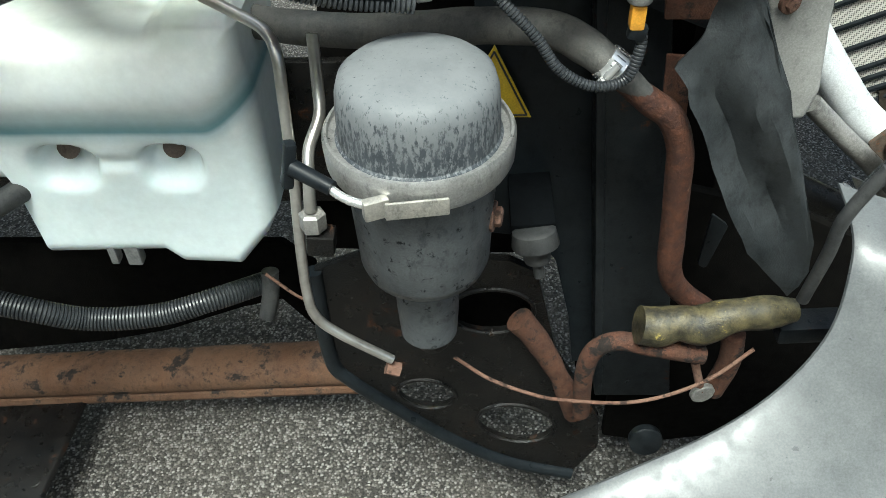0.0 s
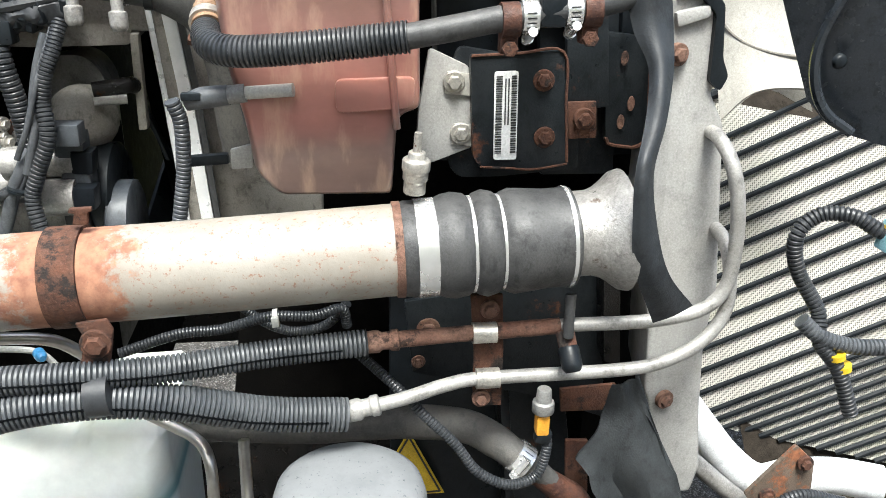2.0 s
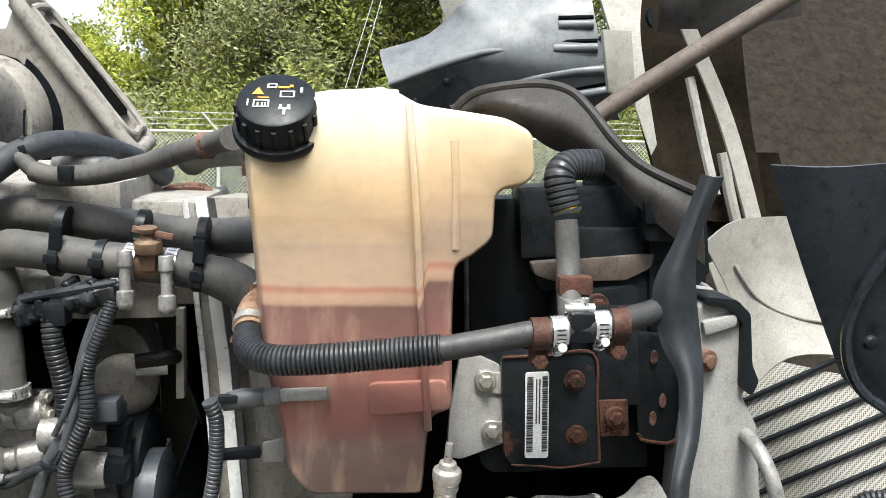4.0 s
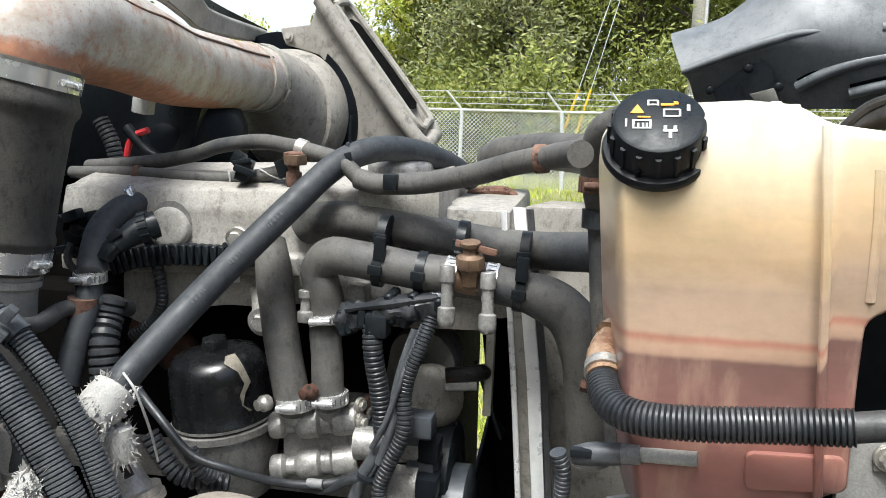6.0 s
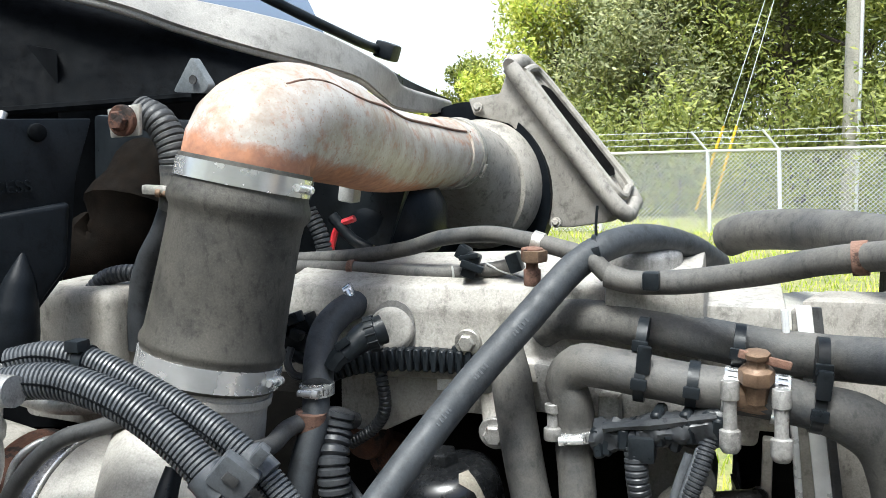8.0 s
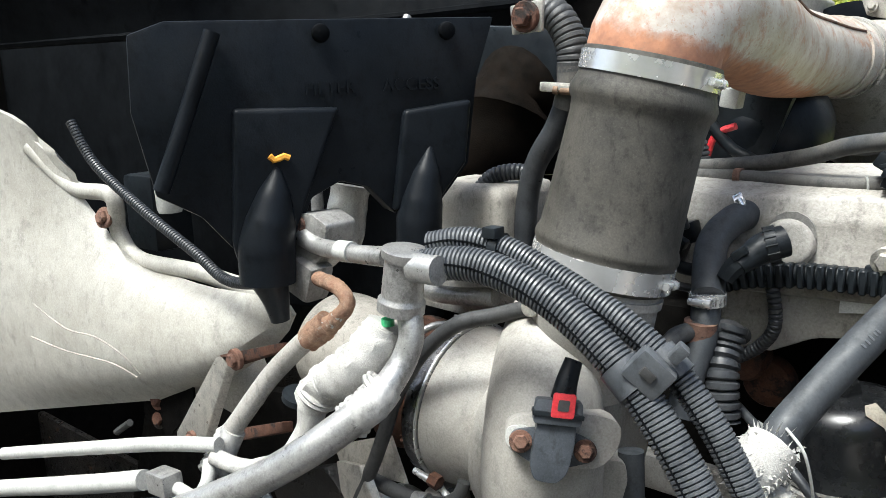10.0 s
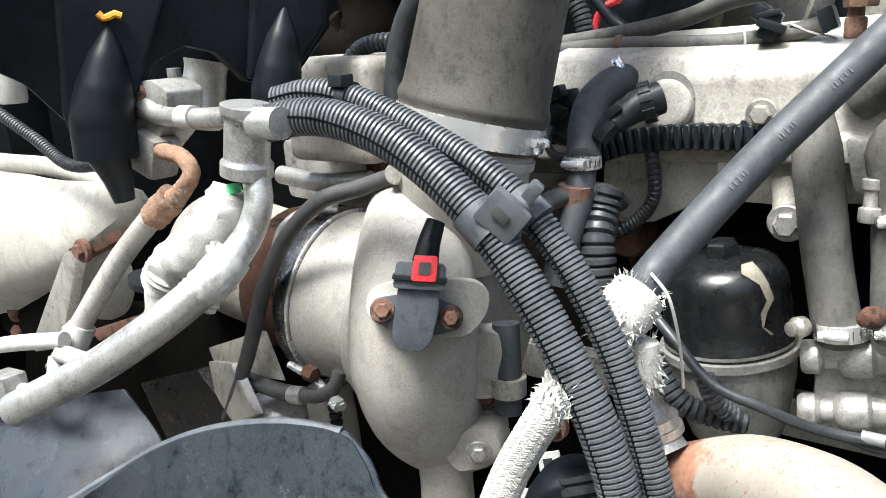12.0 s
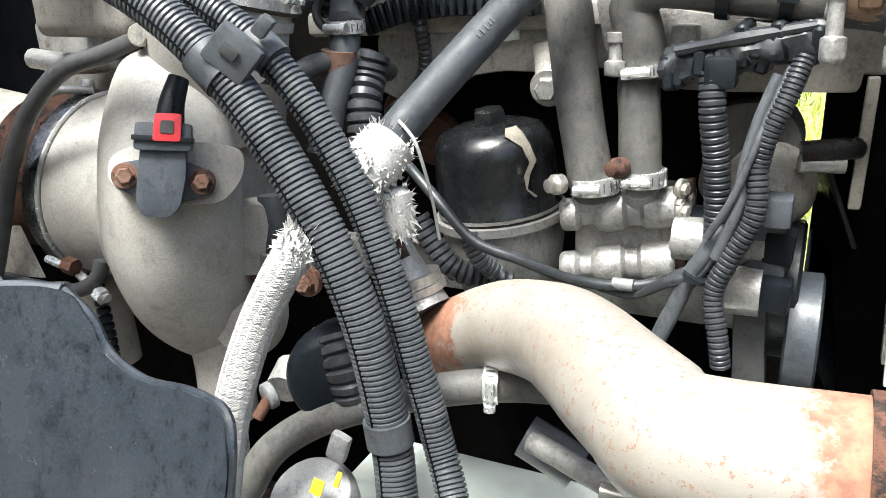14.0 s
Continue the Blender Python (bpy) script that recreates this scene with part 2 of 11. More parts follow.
M_RUSTYBLACK = surface("rusty_black_steel", (0.0045, 0.0050, 0.0056), (0.010, 0.0102, 0.0105), 0.34, spec=0.3, rust=(0.070, 0.030, 0.015), rust_at=0.60, rust_scale=24, bumpy=0.9, dust=(0.026, 0.018, 0.012), dust_amount=0.35, speck=0.5)
M_AXLE = surface("rusty_axle", (0.10, 0.046, 0.024), (0.16, 0.08, 0.042), 0.85, scale=14, rust=(0.025, 0.018, 0.015), rust_at=0.53, rust_scale=18, bumpy=0.8, dust=(0.18, 0.115, 0.075), dust_amount=0.6)
M_FIBREGLASS = surface("white_fibreglass", (0.40, 0.385, 0.345), (0.48, 0.465, 0.42), 0.5, dust=(0.27, 0.248, 0.205), dust_amount=0.5, bumpy=0.1, dirt=0.45)
M_BODYPAINT = surface("silver_grey_paint", (0.135, 0.141, 0.145), (0.16, 0.166, 0.17), 0.4, 0.1, bumpy=0.05, speck=0.15, dirt=0.25)
M_RIM = surface("grey_cowl_rim", (0.24, 0.232, 0.215), (0.32, 0.31, 0.29), 0.55, scale=12, dust=(0.42, 0.40, 0.365), dust_amount=0.7, speck=0.4, dirt=0.45)
M_BAR = surface("brown_painted_bar", (0.105, 0.078, 0.063), (0.15, 0.118, 0.098), 0.7, scale=22, dust=(0.20, 0.165, 0.14), dust_amount=0.5)
M_BAFFLE = surface("dusty_baffle_plastic", (0.024, 0.022, 0.0205), (0.036, 0.033, 0.031), 0.6, scale=9, dust=(0.072, 0.068, 0.064), dust_amount=0.7, spec=0.3)
M_HOODGREY = surface("grey_blue_plastic", (0.120, 0.134, 0.146), (0.165, 0.179, 0.190), 0.5, scale=9, dust=(0.30, 0.305, 0.305), dust_amount=0.45, speck=0.3, dirt=0.45)
M_DARKINSULATION = surface("dark_insulation", (0.022, 0.018, 0.014), (0.04, 0.033, 0.026), 0.95, spec=0.1, bumpy=0.6, speck=0.4)
M_FLAP = surface("rubber_flap", (0.010, 0.0125, 0.0145), (0.022, 0.026, 0.029), 0.55, scale=14, dust=(0.082, 0.089, 0.093), dust_amount=0.55, bumpy=0.4, speck=0.5)
M_OCHRERUST = surface("ochre_rust_flakes", (0.28, 0.175, 0.115), (0.19, 0.098, 0.060), 0.85, scale=70, grain=260, bumpy=1.0, rust=(0.50, 0.42, 0.34), rust_at=0.585, rust_scale=60)
M_FLAKYRUST = surface("flaky_rust", (0.100, 0.036, 0.018), (0.036, 0.013, 0.009), 0.70, scale=70, grain=220, bumpy=1.0, rust=(0.19, 0.105, 0.066), rust_at=0.62, rust_scale=48, dirt=1.0)
# the cowl's own black; also stands in for shade in slots and gaps
M_COWL = surface("black_cowl_and_gap_shade", (0.0022, 0.0026, 0.0032), (0.004, 0.0046, 0.0056), 0.70, spec=0.03, dust=(0.009, 0.0105, 0.012), dust_amount=0.6, bumpy=0.15, speck=0.12)
M_SHIELD = surface("blue_black_shield_plastic", (0.020, 0.025, 0.031), (0.031, 0.037, 0.045), 0.24, spec=0.5, scale=7, dust=(0.052, 0.058, 0.066), dust_amount=0.5, bumpy=0.12, rust=(0.008, 0.009, 0.011), rust_at=0.66, rust_scale=34)
M_SPOUT = surface("stained_spout_plastic", (0.20, 0.105, 0.060), (0.40, 0.27, 0.175), 0.22, scale=38, dirt=1.0, bumpy=0.05)
M_SENSOR = surface("blue_grey_plastic", (0.040, 0.047, 0.057), (0.058, 0.066, 0.078), 0.5, dust=(0.09, 0.098, 0.108), dust_amount=0.5, bumpy=0.15)
M_HEATSHIELD = surface("sooty_heat_shield", (0.005, 0.004, 0.003), (0.010, 0.007, 0.005), 0.8, spec=0.05, bumpy=0.6, speck=0.2)
M_PAINTEDTUBE = surface("painted_tube", (0.33, 0.318, 0.295), (0.41, 0.398, 0.372), 0.5, dust=(0.32, 0.28, 0.235), dust_amount=0.5, rust=(0.40, 0.26, 0.17), rust_at=0.70, rust_scale=30, bumpy=0.3)
M_WRAP = surface("white_heat_wrap", (0.40, 0.39, 0.365), (0.52, 0.51, 0.48), 0.9, bumpy=0.8, grain=600, dirt=0.45)
M_FOIL = surface("foil_wrap", (0.50, 0.49, 0.47), (0.62, 0.61, 0.59), 0.45, 0.35, bumpy=0.9, grain=90)
M_BRASS = surface("brass", (0.19, 0.12, 0.075), (0.27, 0.18, 0.115), 0.6, 0.35, dust=(0.16, 0.105, 0.07), dust_amount=0.7)
M_LABEL = surface("label", (0.78, 0.78, 0.77), (0.84, 0.84, 0.83), 0.5, bumpy=0.02, dirt=0.25)
M_INK = surface("ink", (0.03, 0.03, 0.03), (0.05, 0.05, 0.05), 0.6)
M_YELLOW = surface("sign_yellow", (0.72, 0.48, 0.02), (0.80, 0.56, 0.03), 0.4, bumpy=0.05, dirt=0.25)
M_ORANGE = surface("orange_plastic", (0.75, 0.33, 0.03), (0.82, 0.40, 0.05), 0.45, bumpy=0.05, dirt=0.25)
M_RED = surface("red_plastic", (0.55, 0.03, 0.04), (0.65, 0.05, 0.06), 0.4, bumpy=0.05, dirt=0.25)
M_BLUE = surface("blue_plastic", (0.05, 0.22, 0.45), (0.07, 0.28, 0.55), 0.4, bumpy=0.05, dirt=0.25)
M_WHITEPLASTIC = surface("white_plastic", (0.42, 0.42, 0.40), (0.50, 0.50, 0.475), 0.45, bumpy=0.05, dirt=0.25)
M_GALV = surface("galvanised_steel", (0.64, 0.65, 0.66), (0.72, 0.73, 0.74), 0.5, 0.1, dirt=0.45)
M_POLE = surface("weathered_pole", (0.33, 0.31, 0.27), (0.42, 0.40, 0.35), 0.9, bumpy=0.5)
M_BARK = surface("bark", (0.08, 0.065, 0.05), (0.13, 0.11, 0.09), 0.95, bumpy=0.8)
# near-black base stands in for deep shade in gaps; rust patches on top
M_GAPSHADE = surface("gap_shade_black", (0.004, 0.0038, 0.0036), (0.007, 0.0064, 0.0058), 0.85, spec=0.03, bumpy=0.5, speck=0.4, rust=(0.06, 0.03, 0.018), rust_at=0.68)


def mottled_filter():
    """Grey filter cap: chalky top that breaks up into dark speckle."""
    mat, nt, b = nodes_of("chalky_filter")
    z = nt.nodes.new("ShaderNodeSeparateXYZ")
    nt.links.new(nt.nodes.new("ShaderNodeNewGeometry").outputs["Position"], z.inputs[0])
    lift = nt.nodes.new("ShaderNodeMapRange")
    lift.inputs[1].default_value, lift.inputs[2].default_value = 1.080, 1.142
    lift.inputs[3].default_value, lift.inputs[4].default_value = -0.07, 0.17
    nt.links.new(z.outputs[2], lift.inputs[0])
    add = nt.nodes.new("ShaderNodeMath")
    nt.links.new(noise_node(nt, 210.0, 3.0, 0.7, (1.0, 1.0, 0.42)), add.inputs[0])
    nt.links.new(lift.outputs[0], add.inputs[1])
    f = ramp(nt, add.outputs[0], [(0.42, 0.0), (0.55, 1.0)])
    patch = ramp(nt, noise_node(nt, 26.0, 8.0, 0.7), [(0.40, 0.0), (0.70, 0.5)])
    c = mixed(nt, patch, mixed(nt, f, (0.026, 0.032, 0.040), (0.175, 0.183, 0.19)), (0.10, 0.108, 0.117))
    nt.links.new(c, b.inputs["Base Color"])
    b.inputs["Roughness"].default_value = 0.6
    bump(nt, b, noise_node(nt, 170.0, 4.0, 0.75), 0.3, 0.001)
    return mat


M_FILTERCAP = mottled_filter()
M_FILTERBODY = surface("filter_body", (0.030, 0.036, 0.042), (0.070, 0.077, 0.084), 0.40, scale=14, dust=(0.15, 0.157, 0.162), dust_amount=0.75, rust=(0.015, 0.018, 0.022), rust_at=0.585, rust_scale=60)


def line_steel():
    mat, nt, b = nodes_of("drawn_steel_line")
    c = mixed(nt, ramp(nt, noise_node(nt, 25.0, 5.0), [(0.4, 0.0), (0.7, 1.0)]), (0.60, 0.58, 0.55), (0.36, 0.33, 0.30))
    nt.links.new(c, b.inputs["Base Color"])
    b.inputs["Metallic"].default_value = 0.8
    b.inputs["Roughness"].default_value = 0.28
    return mat


M_LINESTEEL = line_steel()


def levels(name, stops, lo, hi, rough=0.35, streak=0.0, sss=0.0, lift=None):
    """Translucent tank plastic that takes the tint of the fluid and of its tide marks, by height."""
    mat, nt, b = nodes_of(name)
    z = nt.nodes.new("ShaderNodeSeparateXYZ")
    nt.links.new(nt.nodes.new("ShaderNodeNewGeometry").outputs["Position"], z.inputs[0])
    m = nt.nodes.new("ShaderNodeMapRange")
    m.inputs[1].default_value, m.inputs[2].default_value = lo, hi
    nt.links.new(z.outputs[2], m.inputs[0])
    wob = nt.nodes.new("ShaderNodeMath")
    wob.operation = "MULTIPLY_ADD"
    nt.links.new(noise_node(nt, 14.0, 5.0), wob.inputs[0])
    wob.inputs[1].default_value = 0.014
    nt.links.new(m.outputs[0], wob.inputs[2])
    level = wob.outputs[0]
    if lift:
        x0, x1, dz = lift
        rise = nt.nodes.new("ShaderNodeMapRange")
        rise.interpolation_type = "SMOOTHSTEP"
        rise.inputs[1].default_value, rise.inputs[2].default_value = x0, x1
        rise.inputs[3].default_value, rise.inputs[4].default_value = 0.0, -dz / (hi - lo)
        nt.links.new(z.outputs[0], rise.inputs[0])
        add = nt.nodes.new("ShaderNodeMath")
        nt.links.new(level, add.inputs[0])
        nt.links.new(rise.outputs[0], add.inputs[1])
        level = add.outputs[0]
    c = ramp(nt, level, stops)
    c = mixed(nt, 0.25, c, mixed(nt, 1.0, c, ramp(nt, noise_node(nt, 55.0, 8.0, 0.7), [(0.3, 0.55), (0.7, 1.0)]), "MULTIPLY"))
    if streak:
        f = ramp(nt, noise_node(nt, 7.0, 7.0, 0.65, (1.0, 1.0, 2.6)), [(0.40, 0.0), (0.68, streak)])
        c = mixed(nt, f, c, mixed(nt, 1.0, c, (0.50, 0.56, 0.55), "MULTIPLY"))
        g = ramp(nt, noise_node(nt, 11.0, 6.0, 0.6, (2.6, 1.0, 0.7)), [(0.52, 0.0), (0.72, streak)])
        c = mixed(nt, g, c, (0.66, 0.47, 0.33))
    nt.links.new(c, b.inputs["Base Color"])
    b.inputs["Roughness"].default_value = rough
    b.inputs["Subsurface Weight"].default_value = sss
    b.inputs["Subsurface Radius"].default_value = (0.05, 0.04, 0.03)
    b.inputs["Subsurface Scale"].default_value = 0.4
    bump(nt, b, noise_node(nt, 40.0, 3.0), 0.08, 0.002)
    return mat


M_TANK = levels("coolant_tank_plastic", [(0.0, (0.185, 0.148, 0.125)), (0.10, (0.210, 0.152, 0.129)), (0.158, (0.176, 0.124, 0.105)), (0.168, (0.277, 0.200, 0.168)), (0.18, (0.193, 0.132, 0.113)), (0.27, (0.210, 0.132, 0.113)), (0.31, (0.311, 0.148, 0.125)), (0.34, (0.370, 0.164, 0.136)), (0.445, (0.336, 0.156, 0.129)),
                                         (0.505, (0.286, 0.148, 0.125)), (0.575, (0.244, 0.136, 0.113)), (0.583, (0.56, 0.36, 0.26)), (0.600, (0.60, 0.40, 0.28)), (0.612, (0.54, 0.24, 0.17)), (0.622, (0.60, 0.43, 0.31)),
                                         (0.70, (0.50, 0.37, 0.265)), (0.712, (0.57, 0.42, 0.285)), (0.755, (0.60, 0.43, 0.265)), (0.765, (0.66, 0.48, 0.30)), (0.82, (0.70, 0.52, 0.31)), (0.90, (0.80, 0.67, 0.46)), (0.97, (0.88, 0.82, 0.69))], 1.33, 1.83, 0.28, streak=0.45, sss=0.3, lift=(0.070, 0.082, 0.026))
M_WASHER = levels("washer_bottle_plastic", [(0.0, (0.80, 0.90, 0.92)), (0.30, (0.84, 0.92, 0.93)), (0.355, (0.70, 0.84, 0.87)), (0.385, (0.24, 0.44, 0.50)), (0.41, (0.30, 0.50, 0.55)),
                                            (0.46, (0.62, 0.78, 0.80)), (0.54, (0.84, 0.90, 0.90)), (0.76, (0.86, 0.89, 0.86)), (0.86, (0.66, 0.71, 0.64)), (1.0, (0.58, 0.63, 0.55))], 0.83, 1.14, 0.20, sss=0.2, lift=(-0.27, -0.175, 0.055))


def asphalt():
    mat, nt, b = nodes_of("asphalt")
    v = nt.nodes.new("ShaderNodeTexVoronoi")
    v.inputs["Scale"].default_value = 185.0
    nt.links.new(nt.nodes.new("ShaderNodeNewGeometry").outputs["Position"], v.inputs["Vector"])
    stone = ramp(nt, v.outputs["Color"], [(0.2, (0.030, 0.027, 0.024)), (0.5, (0.080, 0.072, 0.064)), (0.64, (0.155, 0.143, 0.130)), (0.86, (0.33, 0.315, 0.295))])
    gap = ramp(nt, v.outputs["Distance"], [(0.40, 1.0), (0.75, 0.38)])
    c = mixed(nt, 1.0, stone, gap, "MULTIPLY")
    c = mixed(nt, ramp(nt, noise_node(nt, 3.0), [(0.4, 0.0), (0.7, 0.35)]), c, (0.13, 0.115, 0.095))
    nt.links.new(c, b.inputs["Base Color"])
    b.inputs["Roughness"].default_value = 0.85
    bump(nt, b, gap, 0.8, 0.006)
    return mat


M_ASPHALT = asphalt()
M_GRASSGROUND = surface("grass_ground", (0.10, 0.14, 0.03), (0.30, 0.30, 0.10), 0.9, scale=1.5, grain=60, bumpy=0.6, dust=(0.36, 0.31, 0.16), dust_amount=0.8)


def leaf_mat(name, a, b2, c3):
    mat, nt, b = nodes_of(name)
    n = nt.nodes.new("ShaderNodeNewGeometry").outputs["Random Per Island"]
    col = ramp(nt, n, [(0.0, a), (0.55, b2), (1.0, c3)])
    big = ramp(nt, noise_node(nt, 0.55, 3.0), [(0.35, 0.75), (0.7, 1.6)])
    nt.links.new(mixed(nt, 1.0, col, big, "MULTIPLY"), b.inputs["Base Color"])
    b.inputs["Roughness"].default_value = 0.55
    thin = nt.nodes.new("ShaderNodeBsdfTranslucent")
    nt.links.new(mixed(nt, 1.0, mixed(nt, 1.0, col, big, "MULTIPLY"), (1.10, 1.08, 0.80), "MULTIPLY"), thin.inputs["Color"])
    both = nt.nodes.new("ShaderNodeMixShader")
    both.inputs[0].default_value = 0.42
    nt.links.new(b.outputs[0], both.inputs[1])
    nt.links.new(thin.outputs[0], both.inputs[2])
    nt.links.new(both.outputs[0], nt.nodes["Material Output"].inputs["Surface"])
    return mat


M_LEAF = leaf_mat("oak_leaves", (0.10, 0.13, 0.028), (0.22, 0.25, 0.055), (0.33, 0.34, 0.10))
M_LEAFYELLOW = leaf_mat("yellowing_leaves", (0.19, 0.27, 0.035), (0.44, 0.48, 0.08), (0.62, 0.58, 0.18))
M_LEAFGREY = leaf_mat("grey_green_leaves", (0.12, 0.145, 0.065), (0.29, 0.31, 0.15), (0.50, 0.50, 0.29))
M_GRASSBLADE = leaf_mat("grass_blades", (0.24, 0.34, 0.03), (0.46, 0.54, 0.06), (0.66, 0.64, 0.18))


def glass():
    mat, nt, b = nodes_of("windscreen_glass")
    b.inputs["Base Color"].default_value = (0.16, 0.20, 0.26, 1)
    b.inputs["Roughness"].default_value = 0.03
    b.inputs["Specular IOR Level"].default_value = 0.9
    b.inputs["Metallic"].default_value = 0.3
    return mat


M_GLASS = glass()


# ---- mesh tools ----
def V(p):
    return Vector(p)


def spline(pts, n=10):
    """A smooth line through the points."""
    p = [V(q) for q in pts]
    if len(p) == 2:
        return [p[0].lerp(p[1], i / n) for i in range(n + 1)]
    ext = [2 * p[0] - p[1]] + p + [2 * p[-1] - p[-2]]
    out = []
    for i in range(1, len(ext) - 2):
        a, b, c, e = ext[i - 1], ext[i], ext[i + 1], ext[i + 2]
        for k in range(n):
            t = k / n
            out.append(0.5 * ((2 * b) + (c - a) * t + (2 * a - 5 * b + 4 * c - e) * t * t + (3 * b - a - 3 * c + e) * t ** 3))
    out.append(p[-1])
    return out


def resample(line, step):
    acc = [0.0]
    for a, b in zip(line, line[1:]):
        acc.append(acc[-1] + (b - a).length)
    n = max(2, int(acc[-1] / step) + 1)
    out, j = [], 0
    for i in range(n + 1):
        s = acc[-1] * i / n
        while j < len(acc) - 2 and acc[j + 1] < s:
            j += 1
        f = (s - acc[j]) / max(acc[j + 1] - acc[j], 1e-9)
        out.append((line[j].lerp(line[j + 1], f), s))
    return out, acc[-1]


def sweep(bm, stations, seg=16, caps=True, flat=1.0, side=None):
    """Rings of (centre, radius) joined into a tube."""
    n = len(stations)
    dirs = []
    for i in range(n):
        a, b = stations[max(i - 1, 0)][0], stations[min(i + 1, n - 1)][0]
        dv = b - a
        dirs.append(dv.normalized() if dv.length > 1e-9 else (dirs[-1] if dirs else Vector((0, 0, 1))))
    up = V(side) if side else (Vector((0, 0, 1)) if abs(dirs[0].z) < 0.9 else Vector((1, 0, 0)))
    rings = []
    for (c, r), dv in zip(stations, dirs):
        u = up - dv * up.dot(dv)
        u = u.normalized() if u.length > 1e-6 else dv.orthogonal().normalized()
        w = dv.cross(u)
        up = u
        rings.append([bm.verts.new(c + (u * math.cos(2 * math.pi * k / seg) * flat + w * math.sin(2 * math.pi * k / seg)) * r) for k in range(seg)])
    for ra, rb in zip(rings, rings[1:]):
        for k in range(seg):
            bm.faces.new((ra[k], ra[(k + 1) % seg], rb[(k + 1) % seg], rb[k]))
    if caps:
        bm.faces.new(rings[0][::-1])
        bm.faces.new(rings[-1])
    return rings


def tube(pts, r, step=0.008, seg=16, rib=None, wobble=0.0, flat=1.0, bm=None, caps=True):
    """A hose through the points. r: one radius or one a point; rib: (pitch, depth) of a corrugated one."""
    bm = bm or bmesh.new()
    line = spline(pts, 12)
    if rib:
        pitch, depth = rib
        st, total = resample(line, pitch / 4)
        stations = []
        for i, (p, s) in enumerate(st):
            stations.append((p, r - (depth if i % 4 == 3 else 0.0)))
    else:
        st, total = resample(line, step)
        rs = r if isinstance(r, (list, tuple)) else [r] * len(pts)
        # lengths at the control points
        acc, cl = [0.0], spline(pts, 12)
        for a, b in zip(cl, cl[1:]):
            acc.append(acc[-1] + (b - a).length)
        marks = [acc[min(i * 12, len(acc) - 1)] for i in range(len(pts))] if len(pts) > 2 else [0, total]
        stations = []
        for p, s in st:
            rr = float(np.interp(s, marks, rs))
            if wobble:
                rr *= 1 + wobble * noise.noise(p * 25)
            stations.append((p, rr))
    sweep(bm, stations, seg, caps, flat)
    return bm


def revolve(profile, base, axis, seg=32, bm=None, squash=1.0):
    """Profile of (radius, height) turned about the axis from base."""
    bm = bm or bmesh.new()
    m = V(axis).normalized().to_track_quat("Z", "Y").to_matrix()
    rings = []
    for r, h in profile:
        if r <= 1e-6:
            rings.append([bm.verts.new(V(base) + m @ Vector((0, 0, h)))])
        else:
            rings.append([bm.verts.new(V(base) + m @ Vector((r * math.cos(2 * math.pi * k / seg), squash * r * math.sin(2 * math.pi * k / seg), h))) for k in range(seg)])
    for a, b in zip(rings, rings[1:]):
        if len(a) == 1 and len(b) == 1:
            continue
        for k in range(seg):
            k2 = (k + 1) % seg
            if len(a) == 1:
                bm.faces.new((a[0], b[k2], b[k]))
            elif len(b) == 1:
                bm.faces.new((a[k], a[k2], b[0]))
            else:
                bm.faces.new((a[k], a[k2], b[k2], b[k]))
    for ring, flip in ((rings[0], True), (rings[-1], False)):
        if len(ring) > 1:
            bm.faces.new(ring[::-1] if flip else ring)
    return bm


def rounded(profile, r=0.15):
    """Cuts the corners of a (radius, height) profile."""
    out = [profile[0]]
    for a, b, c in zip(profile, profile[1:], profile[2:]):
        out.append((b[0] + (a[0] - b[0]) * r, b[1] + (a[1] - b[1]) * r))
        out.append((b[0] + (c[0] - b[0]) * r, b[1] + (c[1] - b[1]) * r))
    return out + [profile[-1]]


def block(centre, size, turn=(0, 0, 0), bevel=0.003, bm=None, segs=2):
    bm = bm or bmesh.new()
    m = pose(*centre, *turn) @ Matrix.Diagonal((*size, 1))
    made = bmesh.ops.create_cube(bm, size=1.0, matrix=m)["verts"]
    if bevel:
        edges = {e for v in made for e in v.link_edges}
        bmesh.ops.bevel(bm, geom=list(edges), offset=bevel, segments=segs, affect="EDGES", profile=0.6, clamp_overlap=True)
    return bm


def slab(outline, push, bevel=0.004, bm=None, segs=2, holes=()):
    """A polygon outline pushed along a vector, with bevelled edges."""
    bm = bm or bmesh.new()
    push = V(push)
    low = [bm.verts.new(V(p)) for p in outline]
    high = [bm.verts.new(V(p) + push) for p in outline]
    n = len(low)
    faces = [bm.faces.new(low[::-1]), bm.faces.new(high)]
    for k in range(n):
        faces.append(bm.faces.new((low[k], low[(k + 1) % n], high[(k + 1) % n], high[k])))
    bmesh.ops.recalc_face_normals(bm, faces=faces)
    if bevel:
        edges = {e for v in low + high for e in v.link_edges}
        bmesh.ops.bevel(bm, geom=list(edges), offset=bevel, segments=segs, affect="EDGES", profile=0.6, clamp_overlap=True)
    return bm


def slab_holes(outline, holes, push, bm=None):
    """A flat plate with openings cut through it."""
    bm = bm or bmesh.new()
    edges = []
    for loop in [outline] + list(holes):
        vs = [bm.verts.new(V(p)) for p in loop]
        edges += [bm.edges.new((vs[i - 1], vs[i])) for i in range(len(vs))]
    bmesh.ops.triangle_fill(bm, use_beauty=True, use_dissolve=False, edges=edges)
    faces = list(bm.faces)
    made = bmesh.ops.extrude_face_region(bm, geom=faces)
    bmesh.ops.translate(bm, verts=[g for g in made["geom"] if isinstance(g, bmesh.types.BMVert)], vec=V(push))
    return bm


